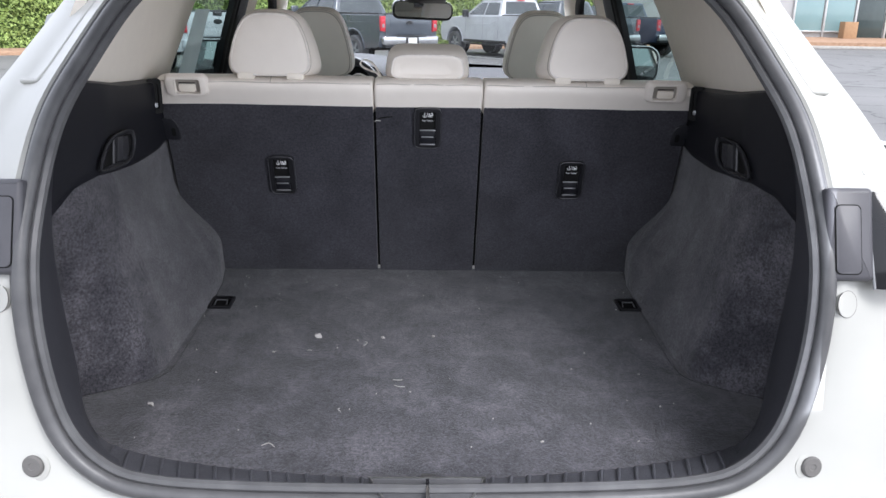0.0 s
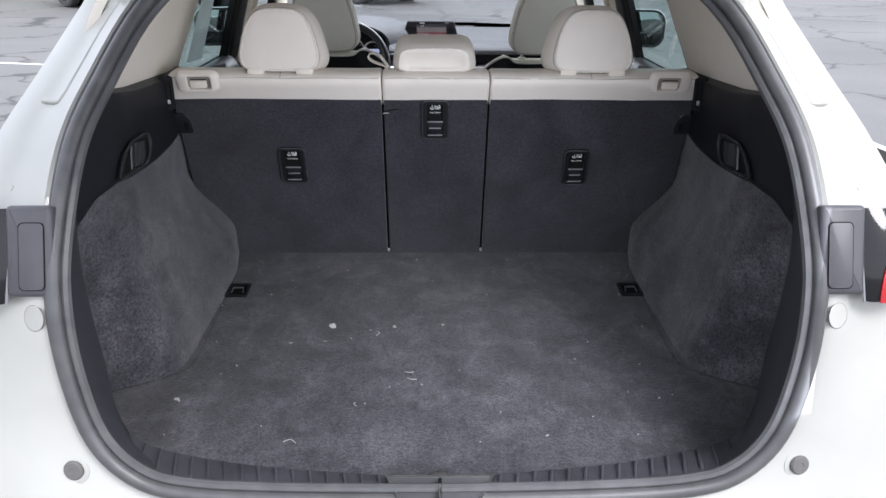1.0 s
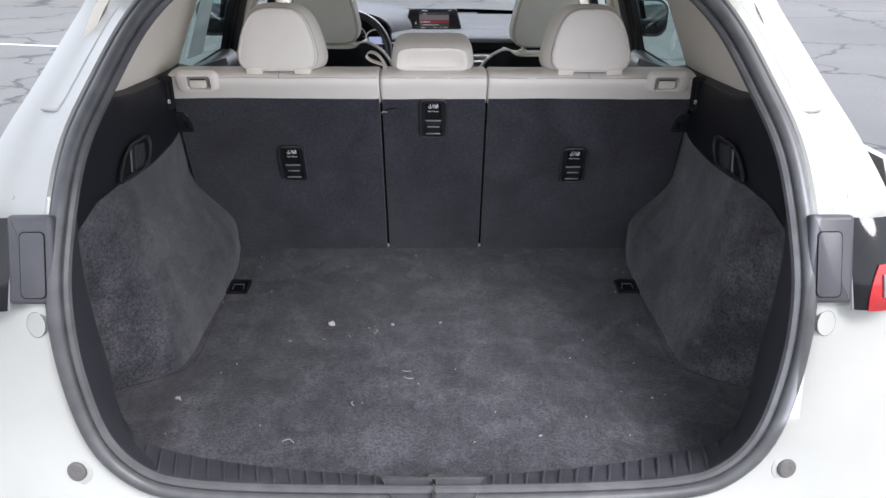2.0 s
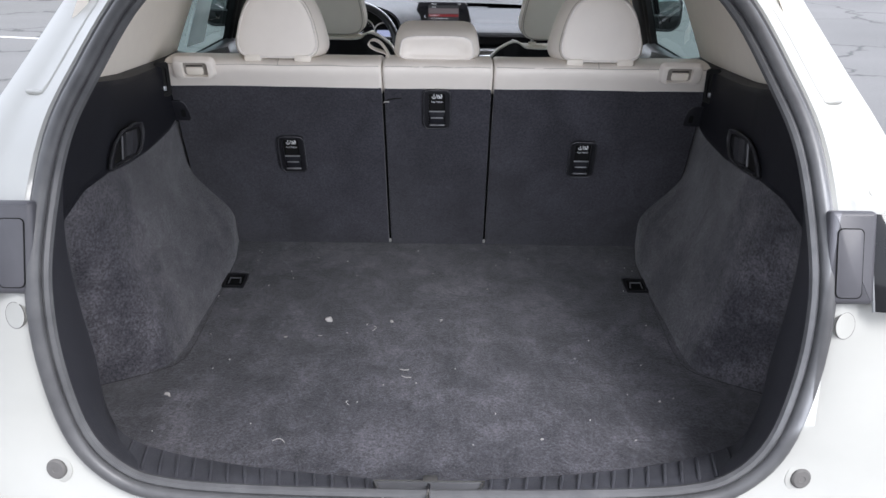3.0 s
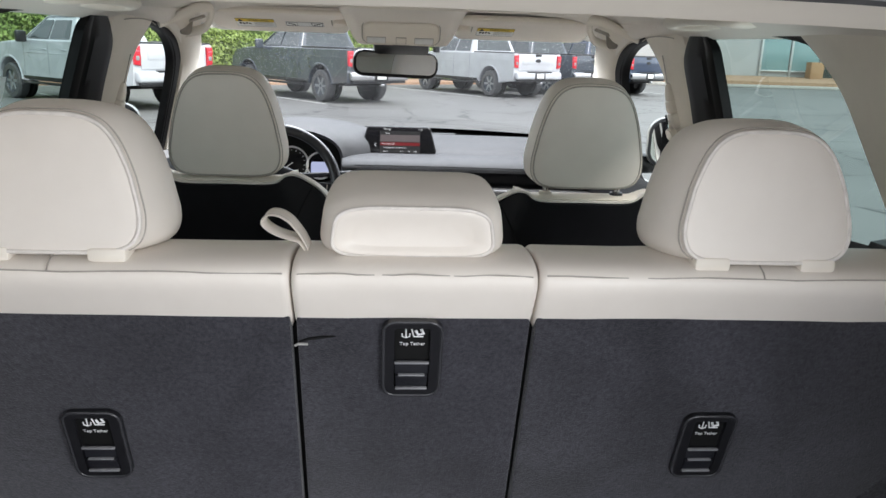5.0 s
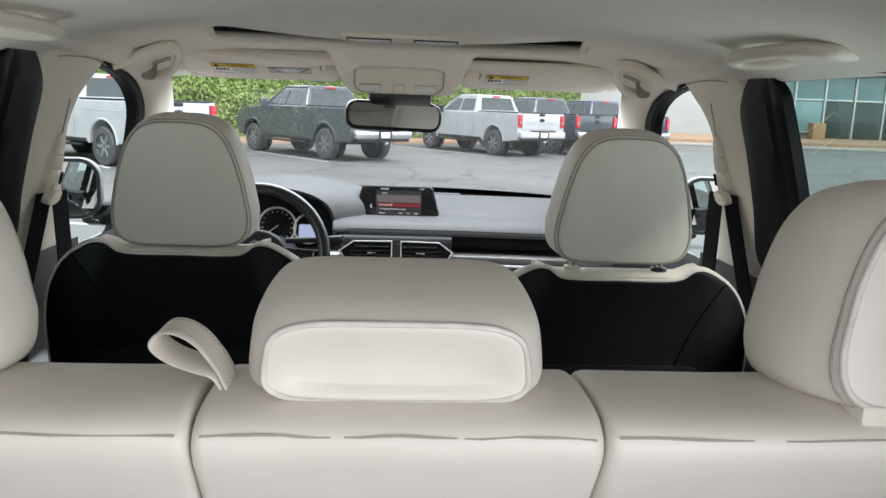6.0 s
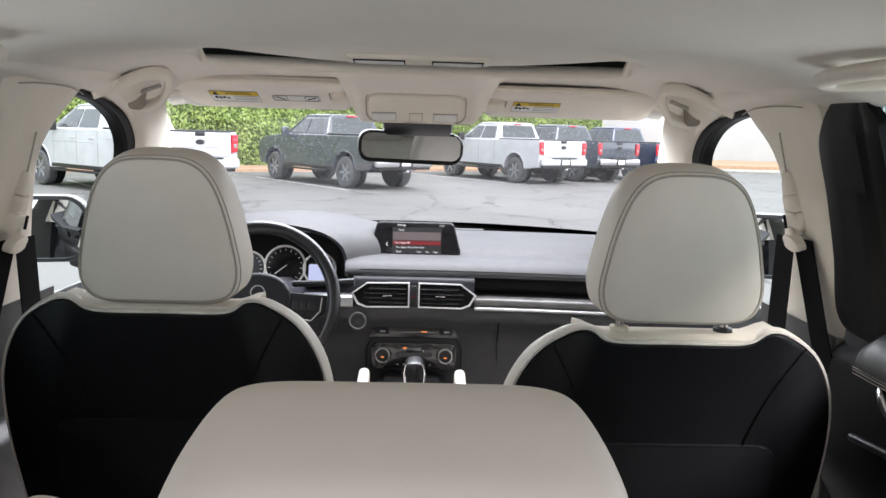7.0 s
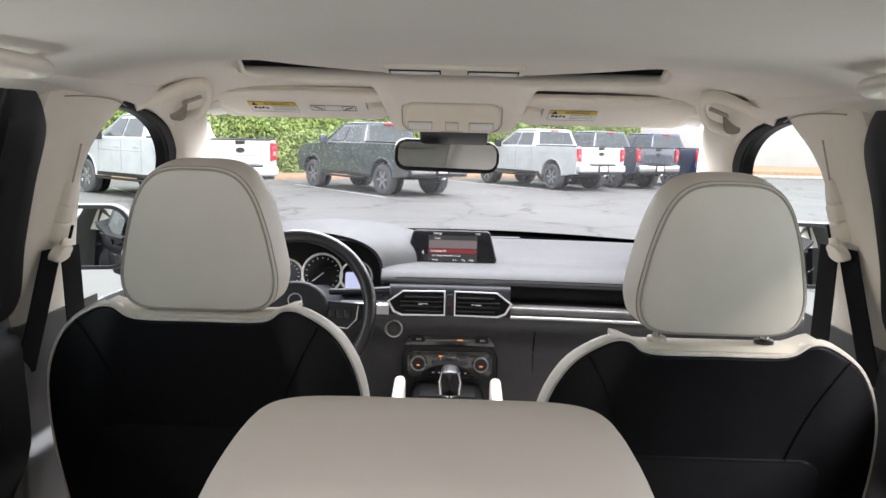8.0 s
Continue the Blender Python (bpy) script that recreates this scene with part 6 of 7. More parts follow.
part("header", sheet(lambda u, v: ((2 * v - 1) * 0.57, 1.34 + 0.10 * u, 1.603 - 0.022 * u - 0.02 * abs(2 * v - 1) ** 6), 3, 16, 0.02), HEADLINER, ws, "ivory windshield header")

# door mirrors
def door_mirror(s):
    d = thing("door_mirror", "white car door mirror outside the front window", "mirror", group="door mirrors")
    c = Vector((s * 0.842, 1.33, 1.260))
    m = facing(c, (-s * 0.265, -1, 0.05))
    rings = []
    for dy, f in ((0.004, 1.0), (-0.010, 1.03), (-0.035, 1.02), (-0.065, 0.93), (-0.088, 0.74), (-0.098, 0.40), (-0.100, 0.02)):
        rings.append([(x * f, y * f, dy) for x, y in rounded(0.222, 0.148, 0.050, 8)])
    part("shell", put(loft(rings), m), DIM_SHELL_PAINT, d, "white mirror shell", smooth=60)
    part("rim", put(frame_ring(rounded(0.220, 0.146, 0.049, 8), rounded(0.204, 0.130, 0.042, 8), 0.010), m @ pose(0, 0, 0.003)), SATIN_BLACK, d)
    part("glass", put(prism(rounded(0.207, 0.133, 0.043, 8), 0.001), m @ pose(0, 0, 0.008)), MIRROR, d, "mirror glass", smooth=0)
    part("foot", box(0.10, 0.07, 0.06, 0.02, pose(s * 0.755, 1.42, 1.190)), SATIN_BLACK, d)


for s in (-1, 1):
    door_mirror(s)

# cabin floor and the outer body, so that the car is closed
tagged(link("floor", box(1.36, 2.3, 0.03, 0.005, pose(0, 1.1, 0.42)), BLACK_PLASTIC), "dark cabin floor", "floor", kind="structure")
part("firewall", box(1.38, 0.03, 0.75, 0.01, pose(0, 2.2, 0.80)), BLACK_PLASTIC, car)
for s in (-1, 1):
    def side(u, v):
        y = -0.62 + 3.87 * u
        z = 0.38 + (0.82 - 0.10 * smoothstep(0.10, 0.17, u) - 0.14 * smoothstep(0.60, 0.75, u)) * v + (0.05 * (1 - u))
        x = 0.74 + 0.15 * math.sin(math.pi * (0.12 + 0.80 * (1 - v))) - (0.14 * smoothstep(0.75, 1.0, u))
        return (s * x, y, z)
    part("side_panel", sheet(side, 40, 14, 0.01), WHITE_PAINT, car, "white painted body side", smooth=60)

    def fender(u, v):
        """Top of the front wing, between the body side and the edge of the hood."""
        f = 0.735 + 0.262 * u
        a = Vector(side(f, 1.0))
        h = (a.y - 2.24) / 1.00
        b = Vector((s * (0.72 - 0.1 * h * h), a.y, 0.935 - 0.10 * h - 0.44 * max(0, h - 0.8)))
        return a.lerp(b, v) + Vector((0, 0, 0.010 * math.sin(math.pi * v)))
    part("fender", sheet(fender, 20, 6, 0.006), WHITE_PAINT, car, "white front wing", smooth=60)
    part("roof_side", sheet(lambda u, v: (s * (0.60 + 0.05 * v), -0.46 + 1.75 * u, 1.665 - 0.10 * v - 0.03 * (1 - u)), 12, 4, 0.006), WHITE_PAINT, car, "white roof side", smooth=60)
    for y in (-0.20, 2.50):
        w = part("wheel", put(ring_lathe([(0.20, -0.11), (0.33, -0.11), (0.36, -0.08), (0.36, 0.08), (0.33, 0.11), (0.20, 0.11)], 32), pose(s * 0.78, y, 0.36, 0, 90, 0)), RUBBER, car, "black tyre")
        part("rim", put(lathe([(0.21, 0), (0.22, 0.02), (0.10, 0.03), (0.0, 0.035)], 24), pose(s * 0.86, y, 0.36, 0, 90 * s, 0)), SILVER, w, "silver alloy rim")
part("hood", sheet(lambda u, v: ((2 * v - 1) * (0.72 - 0.1 * u * u), 2.24 + 1.00 * u, 1.00 - 0.10 * u - 0.22 * max(0, u - 0.8) * 5 * 0.4 - 0.06 * (2 * v - 1) ** 4), 14, 16, 0.006), WHITE_PAINT, car, "white painted hood", smooth=60)
part("cowl_panel", sheet(lambda u, v: ((2 * v - 1) * 0.70, 2.268 + 0.05 * u - 0.06 * (2 * v - 1) ** 2, 1.158 - 0.165 * u - 0.02 * (2 * v - 1) ** 2), 3, 16, 0.004), BLACK_PLASTIC, car, "black cowl panel below the windshield", smooth=60)
part("front_bumper", box(1.5, 0.14, 0.66, 0.06, pose(0, 3.24, 0.60)), WHITE_PAINT, car, "white front bumper")
part("rear_bumper", box(1.70, 0.16, 0.38, 0.05, pose(0, -0.94, 0.44)), WHITE_PAINT, car, "white rear bumper")

# tail lamps, jamb caps and bump stops
for s in (-1, 1):
    lm = facing((s * 0.605, -0.822, 1.147), (0, -1, 0.36))
    lamp = part("tail_lamp", put(prism(rounded(0.068, 0.135, 0.006, 2), 0.03, 0.008, None, 3), lm), LAMP_GREY, car, "dark grey tail lamp housing")
    cov = lm @ pose(-s * 0.005, -0.008, 0.0301)
    part("cover_gap", put(prism(rounded(0.0385, 0.101, 0.008), 0.0012), cov), LABEL_BLACK, lamp)
    part("access_cover", put(prism(rounded(0.0355, 0.098, 0.007), 0.0022, 0.0008), cov), LAMP_GREY, lamp, "grey access cover")

    def bulb_face(u, v, proud=0.0):
        """Convex outer face of the lamp; u runs outward, v upward."""
        z = 1.079 + 0.134 * v
        x = 0.632 + 0.012 * (1 - v) ** 2 + 0.17 * u
        swell = math.sin(math.pi * min(0.62, 0.06 + u * 0.9)) ** 0.55 * math.sin(math.pi * (0.10 + 0.80 * v)) ** 0.5
        return (s * x, -0.832 + 0.36 * (z - 1.147) - 0.036 * swell + 0.10 * u * u - proud, z)

    part("lens", sheet(lambda u, v: bulb_face(u, v), 24, 18, 0.004), SMOKED_LENS, lamp, "smoked lamp lens", smooth=60)
    part("lens_rim", tube([bulb_face(0.0, v, 0.002) for v in np.linspace(0, 1, 14)], 0.0022, 6), ALLOY, lamp, "grey lens rim", smooth=60)
    part("red_lens", sheet(lambda u, v: bulb_face(0.13 + 0.10 * v * v + 0.8 * u, 0.54 * v + 0.10 * u * v, 0.003), 16, 10, 0.003), RED_LENS, lamp, "red lamp lens", smooth=60)
    part("clear_lens", sheet(lambda u, v: bulb_face(0.26 + 0.16 * u, 0.18 + 0.26 * v, 0.006), 8, 8, 0.003), ALLOY, lamp, "clear reversing lens", smooth=60)
    spot, nrm, _, _ = jamb_tree.ray_cast(Vector((s * 0.609, -1.3, 1.055)), Vector((0, 1, 0)))
    nrm = nrm if nrm.y < 0 else -nrm
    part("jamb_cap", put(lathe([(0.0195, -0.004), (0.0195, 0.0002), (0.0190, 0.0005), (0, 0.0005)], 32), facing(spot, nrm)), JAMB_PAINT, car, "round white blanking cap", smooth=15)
    part("cap_outline", put(ring_lathe([(0.0201, -0.001), (0.0201, 0.0003), (0.0195, 0.0003), (0.0195, -0.001)], 32), facing(spot, nrm)), STOP_GREY, car)
    stop = part("bump_stop", put(lathe([(0.0165, 0), (0.0160, 0.006), (0.0135, 0.0085), (0.0055, 0.0085), (0.0045, 0.0076), (0, 0.0076)], 28), facing((s * 0.570, -0.909, 0.814), (s * 0.15, -1, 0.2))), STOP_GREY, car, "grey rubber bump stop")
    part("stop_cup", put(ring_lathe([(0.026, 0), (0.025, 0.004), (0.019, 0.005), (0.018, 0.001)], 28), facing((s * 0.570, -0.908, 0.814), (s * 0.15, -1, 0.2))), JAMB_PAINT, stop)
    part("screw", put(lathe([(0.005, 0), (0.005, 0.002), (0, 0.002)], 14), facing((s * 0.645, -0.790, 1.236), (0, -1, 0.5))), JAMB_PAINT, car, "white screw cap")
    strut = thing("gas_strut", "black tailgate gas strut by the roof corner", "gas strut", group="tailgate struts")
    part("cylinder", tube([(s * 0.50, -0.50, 1.555), (s * 0.53, -0.80, 1.80)], 0.011, 10), SATIN_BLACK, strut)
    part("ball_mount", put(box(0.04, 0.05, 0.035, 0.01), pose(s * 0.505, -0.515, 1.545, 20)), SATIN_BLACK, strut, "black ball mount")

# the raised tailgate over the camera's way in
tg = thing("tailgate", "raised white tailgate with dark inner trim", "tailgate")
part("outer_skin", sheet(lambda u, v: ((2 * v - 1) * (0.60 + 0.05 * u), -0.50 - 1.0 * u, 1.70 + 0.36 * u - 0.10 * u * u - 0.03 * (2 * v - 1) ** 4), 14, 14, 0.012), WHITE_PAINT, tg, "white painted skin")
part("inner_trim", sheet(lambda u, v: ((2 * v - 1) * 0.54, -0.56 - 0.90 * u, 1.665 + 0.33 * u - 0.09 * u * u + 0.02 * abs(2 * v - 1) ** 4), 10, 10, 0.012), BLACK_PLASTIC, tg, "black plastic inner trim")

# paper sticker inside the left rear window, and rain on the windshield
st = loft([[wall_pt(-1, y, z, -0.008) for y, z in ((0.18, 1.28), (0.34, 1.27), (0.33, 1.45), (0.20, 1.45))]], cap=False)
st.faces.new(st.verts[:])
bmesh.ops.solidify(st, geom=st.faces[:], thickness=0.0006)
tagged(link("window_sticker", st, PAPER, smooth=0), "white paper sales sticker inside the rear side window", "sticker")


def droplets():
    rng = random.Random(11)
    verts, faces = [], []
    for _ in range(15000):
        u, v = rng.uniform(0.05, 0.95), rng.random()
        p = Vector(((2 * v - 1) * (0.56 + 0.14 * u), 1.37 + 0.89 * u - 0.06 * (2 * v - 1) ** 2, 1.6065 - 0.44 * u - 0.02 * (2 * v - 1) ** 2))
        r = rng.choice((0.0004, 0.0005, 0.0006, 0.0008, 0.0011)) * rng.uniform(0.8, 1.2)
        n = Vector((0, 0.45, 0.9)).normalized()
        t = Vector((1, 0, 0))
        b = n.cross(t)
        i = len(verts)
        verts.append(p + n * r * 0.6)
        for k in range(6):
            a = math.pi * k / 3
            verts.append(p + r * (t * math.cos(a) + b * math.sin(a)))
        faces.extend((i, i + 1 + k, i + 1 + (k + 1) % 6) for k in range(6))
    me = bpy.data.meshes.new("rain_drops")
    me.from_pydata(verts, [], faces)
    me.materials.append(DROPLET)
    tagged(new("rain_drops", me), "fine rain drops on the windshield", "water drops", kind="stuff")


droplets()


# ---- parking lot ----
def asphalt():
    m = bpy.data.materials.new("cracked_asphalt")
    m.use_nodes = True
    nt = m.node_tree
    b = nt.nodes["Principled BSDF"]
    b.inputs["Roughness"].default_value = 0.62
    co = nt.nodes.new("ShaderNodeTexCoord")
    def nd(kind, **kw):
        n = nt.nodes.new(kind)
        for k, v in kw.items():
            n.inputs[k].default_value = v
        nt.links.new(co.outputs["Object"], n.inputs["Vector"])
        return n
    fine, big = nd("ShaderNodeTexNoise", Scale=35.0, Detail=6), nd("ShaderNodeTexNoise", Scale=0.35, Detail=5)
    warp = nd("ShaderNodeTexNoise", Scale=1.6, Detail=4)
    add = nt.nodes.new("ShaderNodeVectorMath")
    add.operation = "MULTIPLY_ADD"
    add.inputs[1].default_value = (1.1, 1.1, 0)
    nt.links.new(warp.outputs["Color"], add.inputs[0])
    nt.links.new(co.outputs["Object"], add.inputs[2])
    vor = nt.nodes.new("ShaderNodeTexVoronoi")
    vor.feature = "DISTANCE_TO_EDGE"
    vor.inputs["Scale"].default_value = 0.42
    nt.links.new(add.outputs[0], vor.inputs["Vector"])
    line = nt.nodes.new("ShaderNodeMapRange")
    line.inputs["From Min"].default_value, line.inputs["From Max"].default_value = 0.006, 0.018
    line.inputs["To Min"].default_value, line.inputs["To Max"].default_value = 0.35, 1.0
    nt.links.new(vor.outputs["Distance"], line.inputs["Value"])
    c1 = nt.nodes.new("ShaderNodeMix")
    c1.data_type = "RGBA"
    c1.inputs["A"].default_value, c1.inputs["B"].default_value = (0.105, 0.104, 0.103, 1), (0.175, 0.172, 0.168, 1)
    nt.links.new(fine.outputs["Fac"], c1.inputs["Factor"])
    hs = nt.nodes.new("ShaderNodeHueSaturation")
    mul = nt.nodes.new("ShaderNodeMath")
    mul.operation = "MULTIPLY"
    r = nt.nodes.new("ShaderNodeMapRange")
    r.inputs["From Min"].default_value, r.inputs["From Max"].default_value = 0.3, 0.7
    r.inputs["To Min"].default_value, r.inputs["To Max"].default_value = 0.85, 1.15
    nt.links.new(big.outputs["Fac"], r.inputs["Value"])
    nt.links.new(r.outputs["Result"], mul.inputs[0])
    nt.links.new(line.outputs["Result"], mul.inputs[1])
    nt.links.new(c1.outputs["Result"], hs.inputs["Color"])
    nt.links.new(mul.outputs[0], hs.inputs["Value"])
    nt.links.new(hs.outputs["Color"], b.inputs["Base Color"])
    bp = nt.nodes.new("ShaderNodeBump")
    bp.inputs["Strength"].default_value, bp.inputs["Distance"].default_value = 0.4, 0.01
    nt.links.new(fine.outputs["Fac"], bp.inputs["Height"])
    nt.links.new(bp.outputs["Normal"], b.inputs["Normal"])
    return m


ASPHALT = asphalt()
LAMP_PINK = material("pink_lens", (0.75, 0.12, 0.16), 0.3, color2=(0.65, 0.06, 0.10), scale=8)
TRUCK_LAMP = material("bright_red_lens", (0.55, 0.015, 0.03), 0.3, color2=(0.40, 0.01, 0.02), scale=8)
LINE_PAINT = material("road_line_paint", (0.62, 0.62, 0.60), 0.7, color2=(0.40, 0.40, 0.39), scale=12, spread=0.2)
MULCH = material("tan_mulch", (0.40, 0.26, 0.17), 0.95, color2=(0.26, 0.16, 0.10), scale=6, bump=0.8, bump_scale=20)
KERB = material("concrete_kerb", (0.42, 0.40, 0.37), 0.9, scale=8, bump=0.3, bump_scale=60, big=0.1)
LEAF = material("hedge_leaf", (0.16, 0.24, 0.055), 0.6, color2=(0.25, 0.33, 0.09), scale=1.2, random_tint=0.3)
# dark green with the hedge's inner shade put into the colour
LEAF_SHADE = material("hedge_inner_shade", (0.06, 0.10, 0.022), 0.9, color2=(0.05, 0.08, 0.02), scale=3)
WALL_WHITE = material("white_wall_paint", (0.41, 0.42, 0.425), 0.8, color2=(0.385, 0.395, 0.40), scale=1.5, big=0.03, big_scale=0.5)
STORE_GLASS = material("storefront_glass", (0.16, 0.26, 0.27), 0.10, color2=(0.22, 0.33, 0.34), scale=0.4, spec=0.8)
ALU = material("aluminium_mullion", (0.6, 0.62, 0.62), 0.4, metal=0.6, scale=10)
CARDBOARD = material("brown_cardboard", (0.36, 0.22, 0.12), 0.85, scale=8)

gp = bmesh.new()
gv = [gp.verts.new(p) for p in ((-400, -400, 0), (400, -400, 0), (400, 400, 0), (-400, 400, 0))]
gp.faces.new(gv)
tagged(link("ground", gp, ASPHALT, smooth=0), "grey cracked asphalt parking lot", "asphalt", kind="structure")


def stripe(x, y, ang, l, w=0.10):
    ob = link("parking_line", box(w, l, 0.004, 0, pose(x, y, 0.003, 0, 0, ang)), LINE_PAINT, smooth=0)
    return tagged(ob, "worn white painted parking line", "parking line", group="parking lines", kind="structure")


HEAD = 36.0
for x, y in ((-3.4, 21.6), (1.2, 26.6), (5.6, 28.8), (-7.6, 18.0), (9.5, 31.0)):
    stripe(x, y, HEAD, 5.6)
for x in (-13.0, -10.0, -7.0, -4.1, 4.1, 7.0, 10.0, 13.0):
    stripe(x, 1.5, 0, 5.5)
stripe(-6.0, 9.0, 78, 5.0)


def pickup(paint, x, y, heading, label):
    """A crew-cab pickup, its origin under the rear axle, front towards +y."""
    t = thing("pickup_truck", label, "pickup truck", group="parked pickup trucks", m=pose(x, y, 0, 0, 0, heading))
    def arch(c, r=0.50, lo=0.52):
        return [(c + r * math.cos(a), lo - 0.05 + r * math.sin(a)) for a in [math.pi * k / 10 for k in range(10, -1, -1)]][::1]
    prof = [(-1.18, 0.55), (-0.55, 0.50)] + arch(0.0) + [(0.55, 0.50), (3.15, 0.46)] + arch(3.69) + [(4.30, 0.48), (4.52, 0.50), (4.62, 0.75), (4.60, 1.08), (4.45, 1.24), (4.05, 1.31), (3.0, 1.39), (0.95, 1.40), (-1.20, 1.40), (-1.22, 0.9)]
    hw = 0.99
    body = prism([(a, b) for a, b in prof], 2 * hw, 0.0)
    # local x of the outline runs forward, its y up, and its depth across
    m = Matrix(((0, 0, 1, -hw), (1, 0, 0, 0), (0, 1, 0, 0), (0, 0, 0, 1)))
    put(body, m)
    top = [e for e in body.edges if all(v.co.z > 0.95 for v in e.verts) and abs(e.verts[0].co.x - e.verts[1].co.x) < 0.01]
    bmesh.ops.bevel(body, geom=top, offset=0.045, segments=3, profile=0.5, affect="EDGES")
    bmesh.ops.triangulate(body, faces=[f for f in body.faces if len(f.verts) > 8])
    part("body", body, paint, t, smooth=35)
    part("bed_floor", box(1.66, 1.95, 0.02, 0, pose(0, -0.15, 1.405)), SATIN_BLACK, t, "dark open cargo bed")
    # cab
    lo = [(-0.94, 0.96), (0.94, 0.96), (0.94, 3.05), (-0.94, 3.05)]
    hi = [(-0.74, 1.12), (0.74, 1.12), (0.72, 2.28), (-0.72, 2.28)]
    cab = loft([[(a, b, 1.385) for a, b in lo], [(a, b, 1.90) for a, b in hi], [(a * 0.90, 1.16 + (b - 1.12) * 0.93, 1.955) for a, b in hi]])
    bmesh.ops.bevel(cab, geom=[e for e in cab.edges if e.verts[0].co.z > 1.5 or e.verts[1].co.z > 1.5], offset=0.05, segments=3, profile=0.5, affect="EDGES")
    part("cab", cab, paint, t, smooth=50)
    dark = TRUCK_GLASS
    def quad(name, pts, label):
        bm = bmesh.new()
        f = bm.faces.new([bm.verts.new(p) for p in pts])
        bmesh.ops.recalc_face_normals(bm, faces=bm.faces)
        bmesh.ops.solidify(bm, geom=bm.faces[:], thickness=0.012)
        return part(name, bm, dark, t, label, smooth=0)
    def on(s, y, f):
        return (s * (0.94 - 0.20 * f + 0.006), y, 1.385 + 0.515 * f)
    for s in (-1, 1):
        quad("window", [on(s, 1.12, 0.06), on(s, 1.90, 0.06), on(s, 1.86, 0.84), on(s, 1.22, 0.84)], "dark side window")
        quad("window", [on(s, 1.98, 0.06), on(s, 2.84, 0.06), on(s, 2.26, 0.84), on(s, 1.94, 0.84)], "dark side window")
        for dy in (1.95, 1.06, 3.0):
            part("door_gap", box(0.004, 0.007, 0.74, 0, pose(s * 0.9900, dy, 0.97)), GREY_PLASTIC, t)
        for dy in (1.30, 2.12):
            part("door_handle", box(0.03, 0.20, 0.03, 0.008, pose(s * 0.99, dy, 1.18)), paint, t)
        part("running_board", box(0.16, 2.2, 0.05, 0.015, pose(s * 0.98, 1.9, 0.42)), SATIN_BLACK, t, "black running board")
        shape = [(s * x, z) for x, z in [(-0.085, -0.20), (0.07, -0.17), (0.085, 0.12), (0.07, 0.20), (-0.09, 0.20), (-0.075, 0.0)]][::s]
        tl = part("tail_lamp", prism(shape, 0.10, 0.02, facing((s * 0.905, -1.165, 1.14), (0, -1, 0)), 3), TRUCK_LAMP, t, "red tail lamp")
        part("reversing_lamp", box(0.08, 0.012, 0.09, 0.006, pose(s * 0.902, -1.268, 1.10)), ALLOY, tl, "clear reversing lamp")
        part("lamp_bar", box(0.10, 0.010, 0.035, 0.006, pose(s * 0.902, -1.268, 1.24)), LAMP_PINK, tl, "bright red light bar")
        part("rocker", box(0.03, 2.50, 0.10, 0.02, pose(s * 0.985, 1.86, 0.52)), SATIN_BLACK, t, "black rocker panel")
        part("side_crease", box(0.016, 2.10, 0.020, 0.006, pose(s * 0.988, 2.0, 1.09)), paint, t)
        part("bed_crease", box(0.016, 1.75, 0.018, 0.006, pose(s * 0.988, -0.18, 1.18)), paint, t)
        part("bed_rail", box(0.09, 2.02, 0.035, 0.01, pose(s * 0.945, -0.16, 1.412)), SATIN_BLACK, t, "black bed rail cap")
        part("drip_rail", tube([(s * 0.745, 1.12, 1.905), (s * 0.735, 1.9, 1.915), (s * 0.72, 2.28, 1.90), (s * 0.93, 2.98, 1.42)], 0.016, 6), paint, t)
        part("head_lamp", box(0.30, 0.10, 0.22, 0.03, pose(s * 0.78, 4.55, 1.08)), CHROME, t, "head lamp")
        part("door_mirror", box(0.24, 0.12, 0.26, 0.04, pose(s * 1.12, 2.82, 1.45)), paint if paint is not TRUCK_WHITE else SATIN_BLACK, t, "door mirror")
        part("flare", tube([(s * 0.985, 0.53 * math.cos(a), 0.47 + 0.53 * math.sin(a)) for a in [math.pi * k / 12 for k in range(13)]], 0.025, 6), paint, t)
        part("flare", tube([(s * 0.985, 3.69 + 0.53 * math.cos(a), 0.47 + 0.53 * math.sin(a)) for a in [math.pi * k / 12 for k in range(13)]], 0.025, 6), paint, t)
        for wy in (0.0, 3.69):
            w = part("wheel", put(ring_lathe([(0.27, -0.13), (0.38, -0.13), (0.415, -0.09), (0.415, 0.09), (0.38, 0.13), (0.27, 0.13)], 32), pose(s * 0.87, wy, 0.415, 0, 90, 0)), RUBBER, t, "black tyre")
            part("rim", put(lathe([(0.275, 0.09), (0.26, 0.11), (0.24, 0.04), (0.06, 0.06), (0, 0.07)], 24), pose(s * 0.87, wy, 0.415, 0, 90 * s, 0)), TRUCK_DARK, w, "dark alloy rim")
            for k in range(6):
                part("spoke", put(box(0.065, 0.22, 0.03, 0.008), pose(s * 0.87, wy, 0.415, 0, 90 * s, 0) @ pose(0, 0, 0, 0, 0, 60 * k) @ pose(0, 0.15, 0.085)), ALLOY, w, "silver spoke")
            part("arch_liner", put(lathe([(0.46, -0.20), (0.46, -0.10)], 20), pose(s * 0.78, wy, 0.47, 0, 90 * s, 0)), LABEL_BLACK, w)
    quad("window", [(-0.74, 0.970, 1.45), (0.74, 0.970, 1.45), (0.64, 1.094, 1.86), (-0.64, 1.094, 1.86)], "dark rear window")
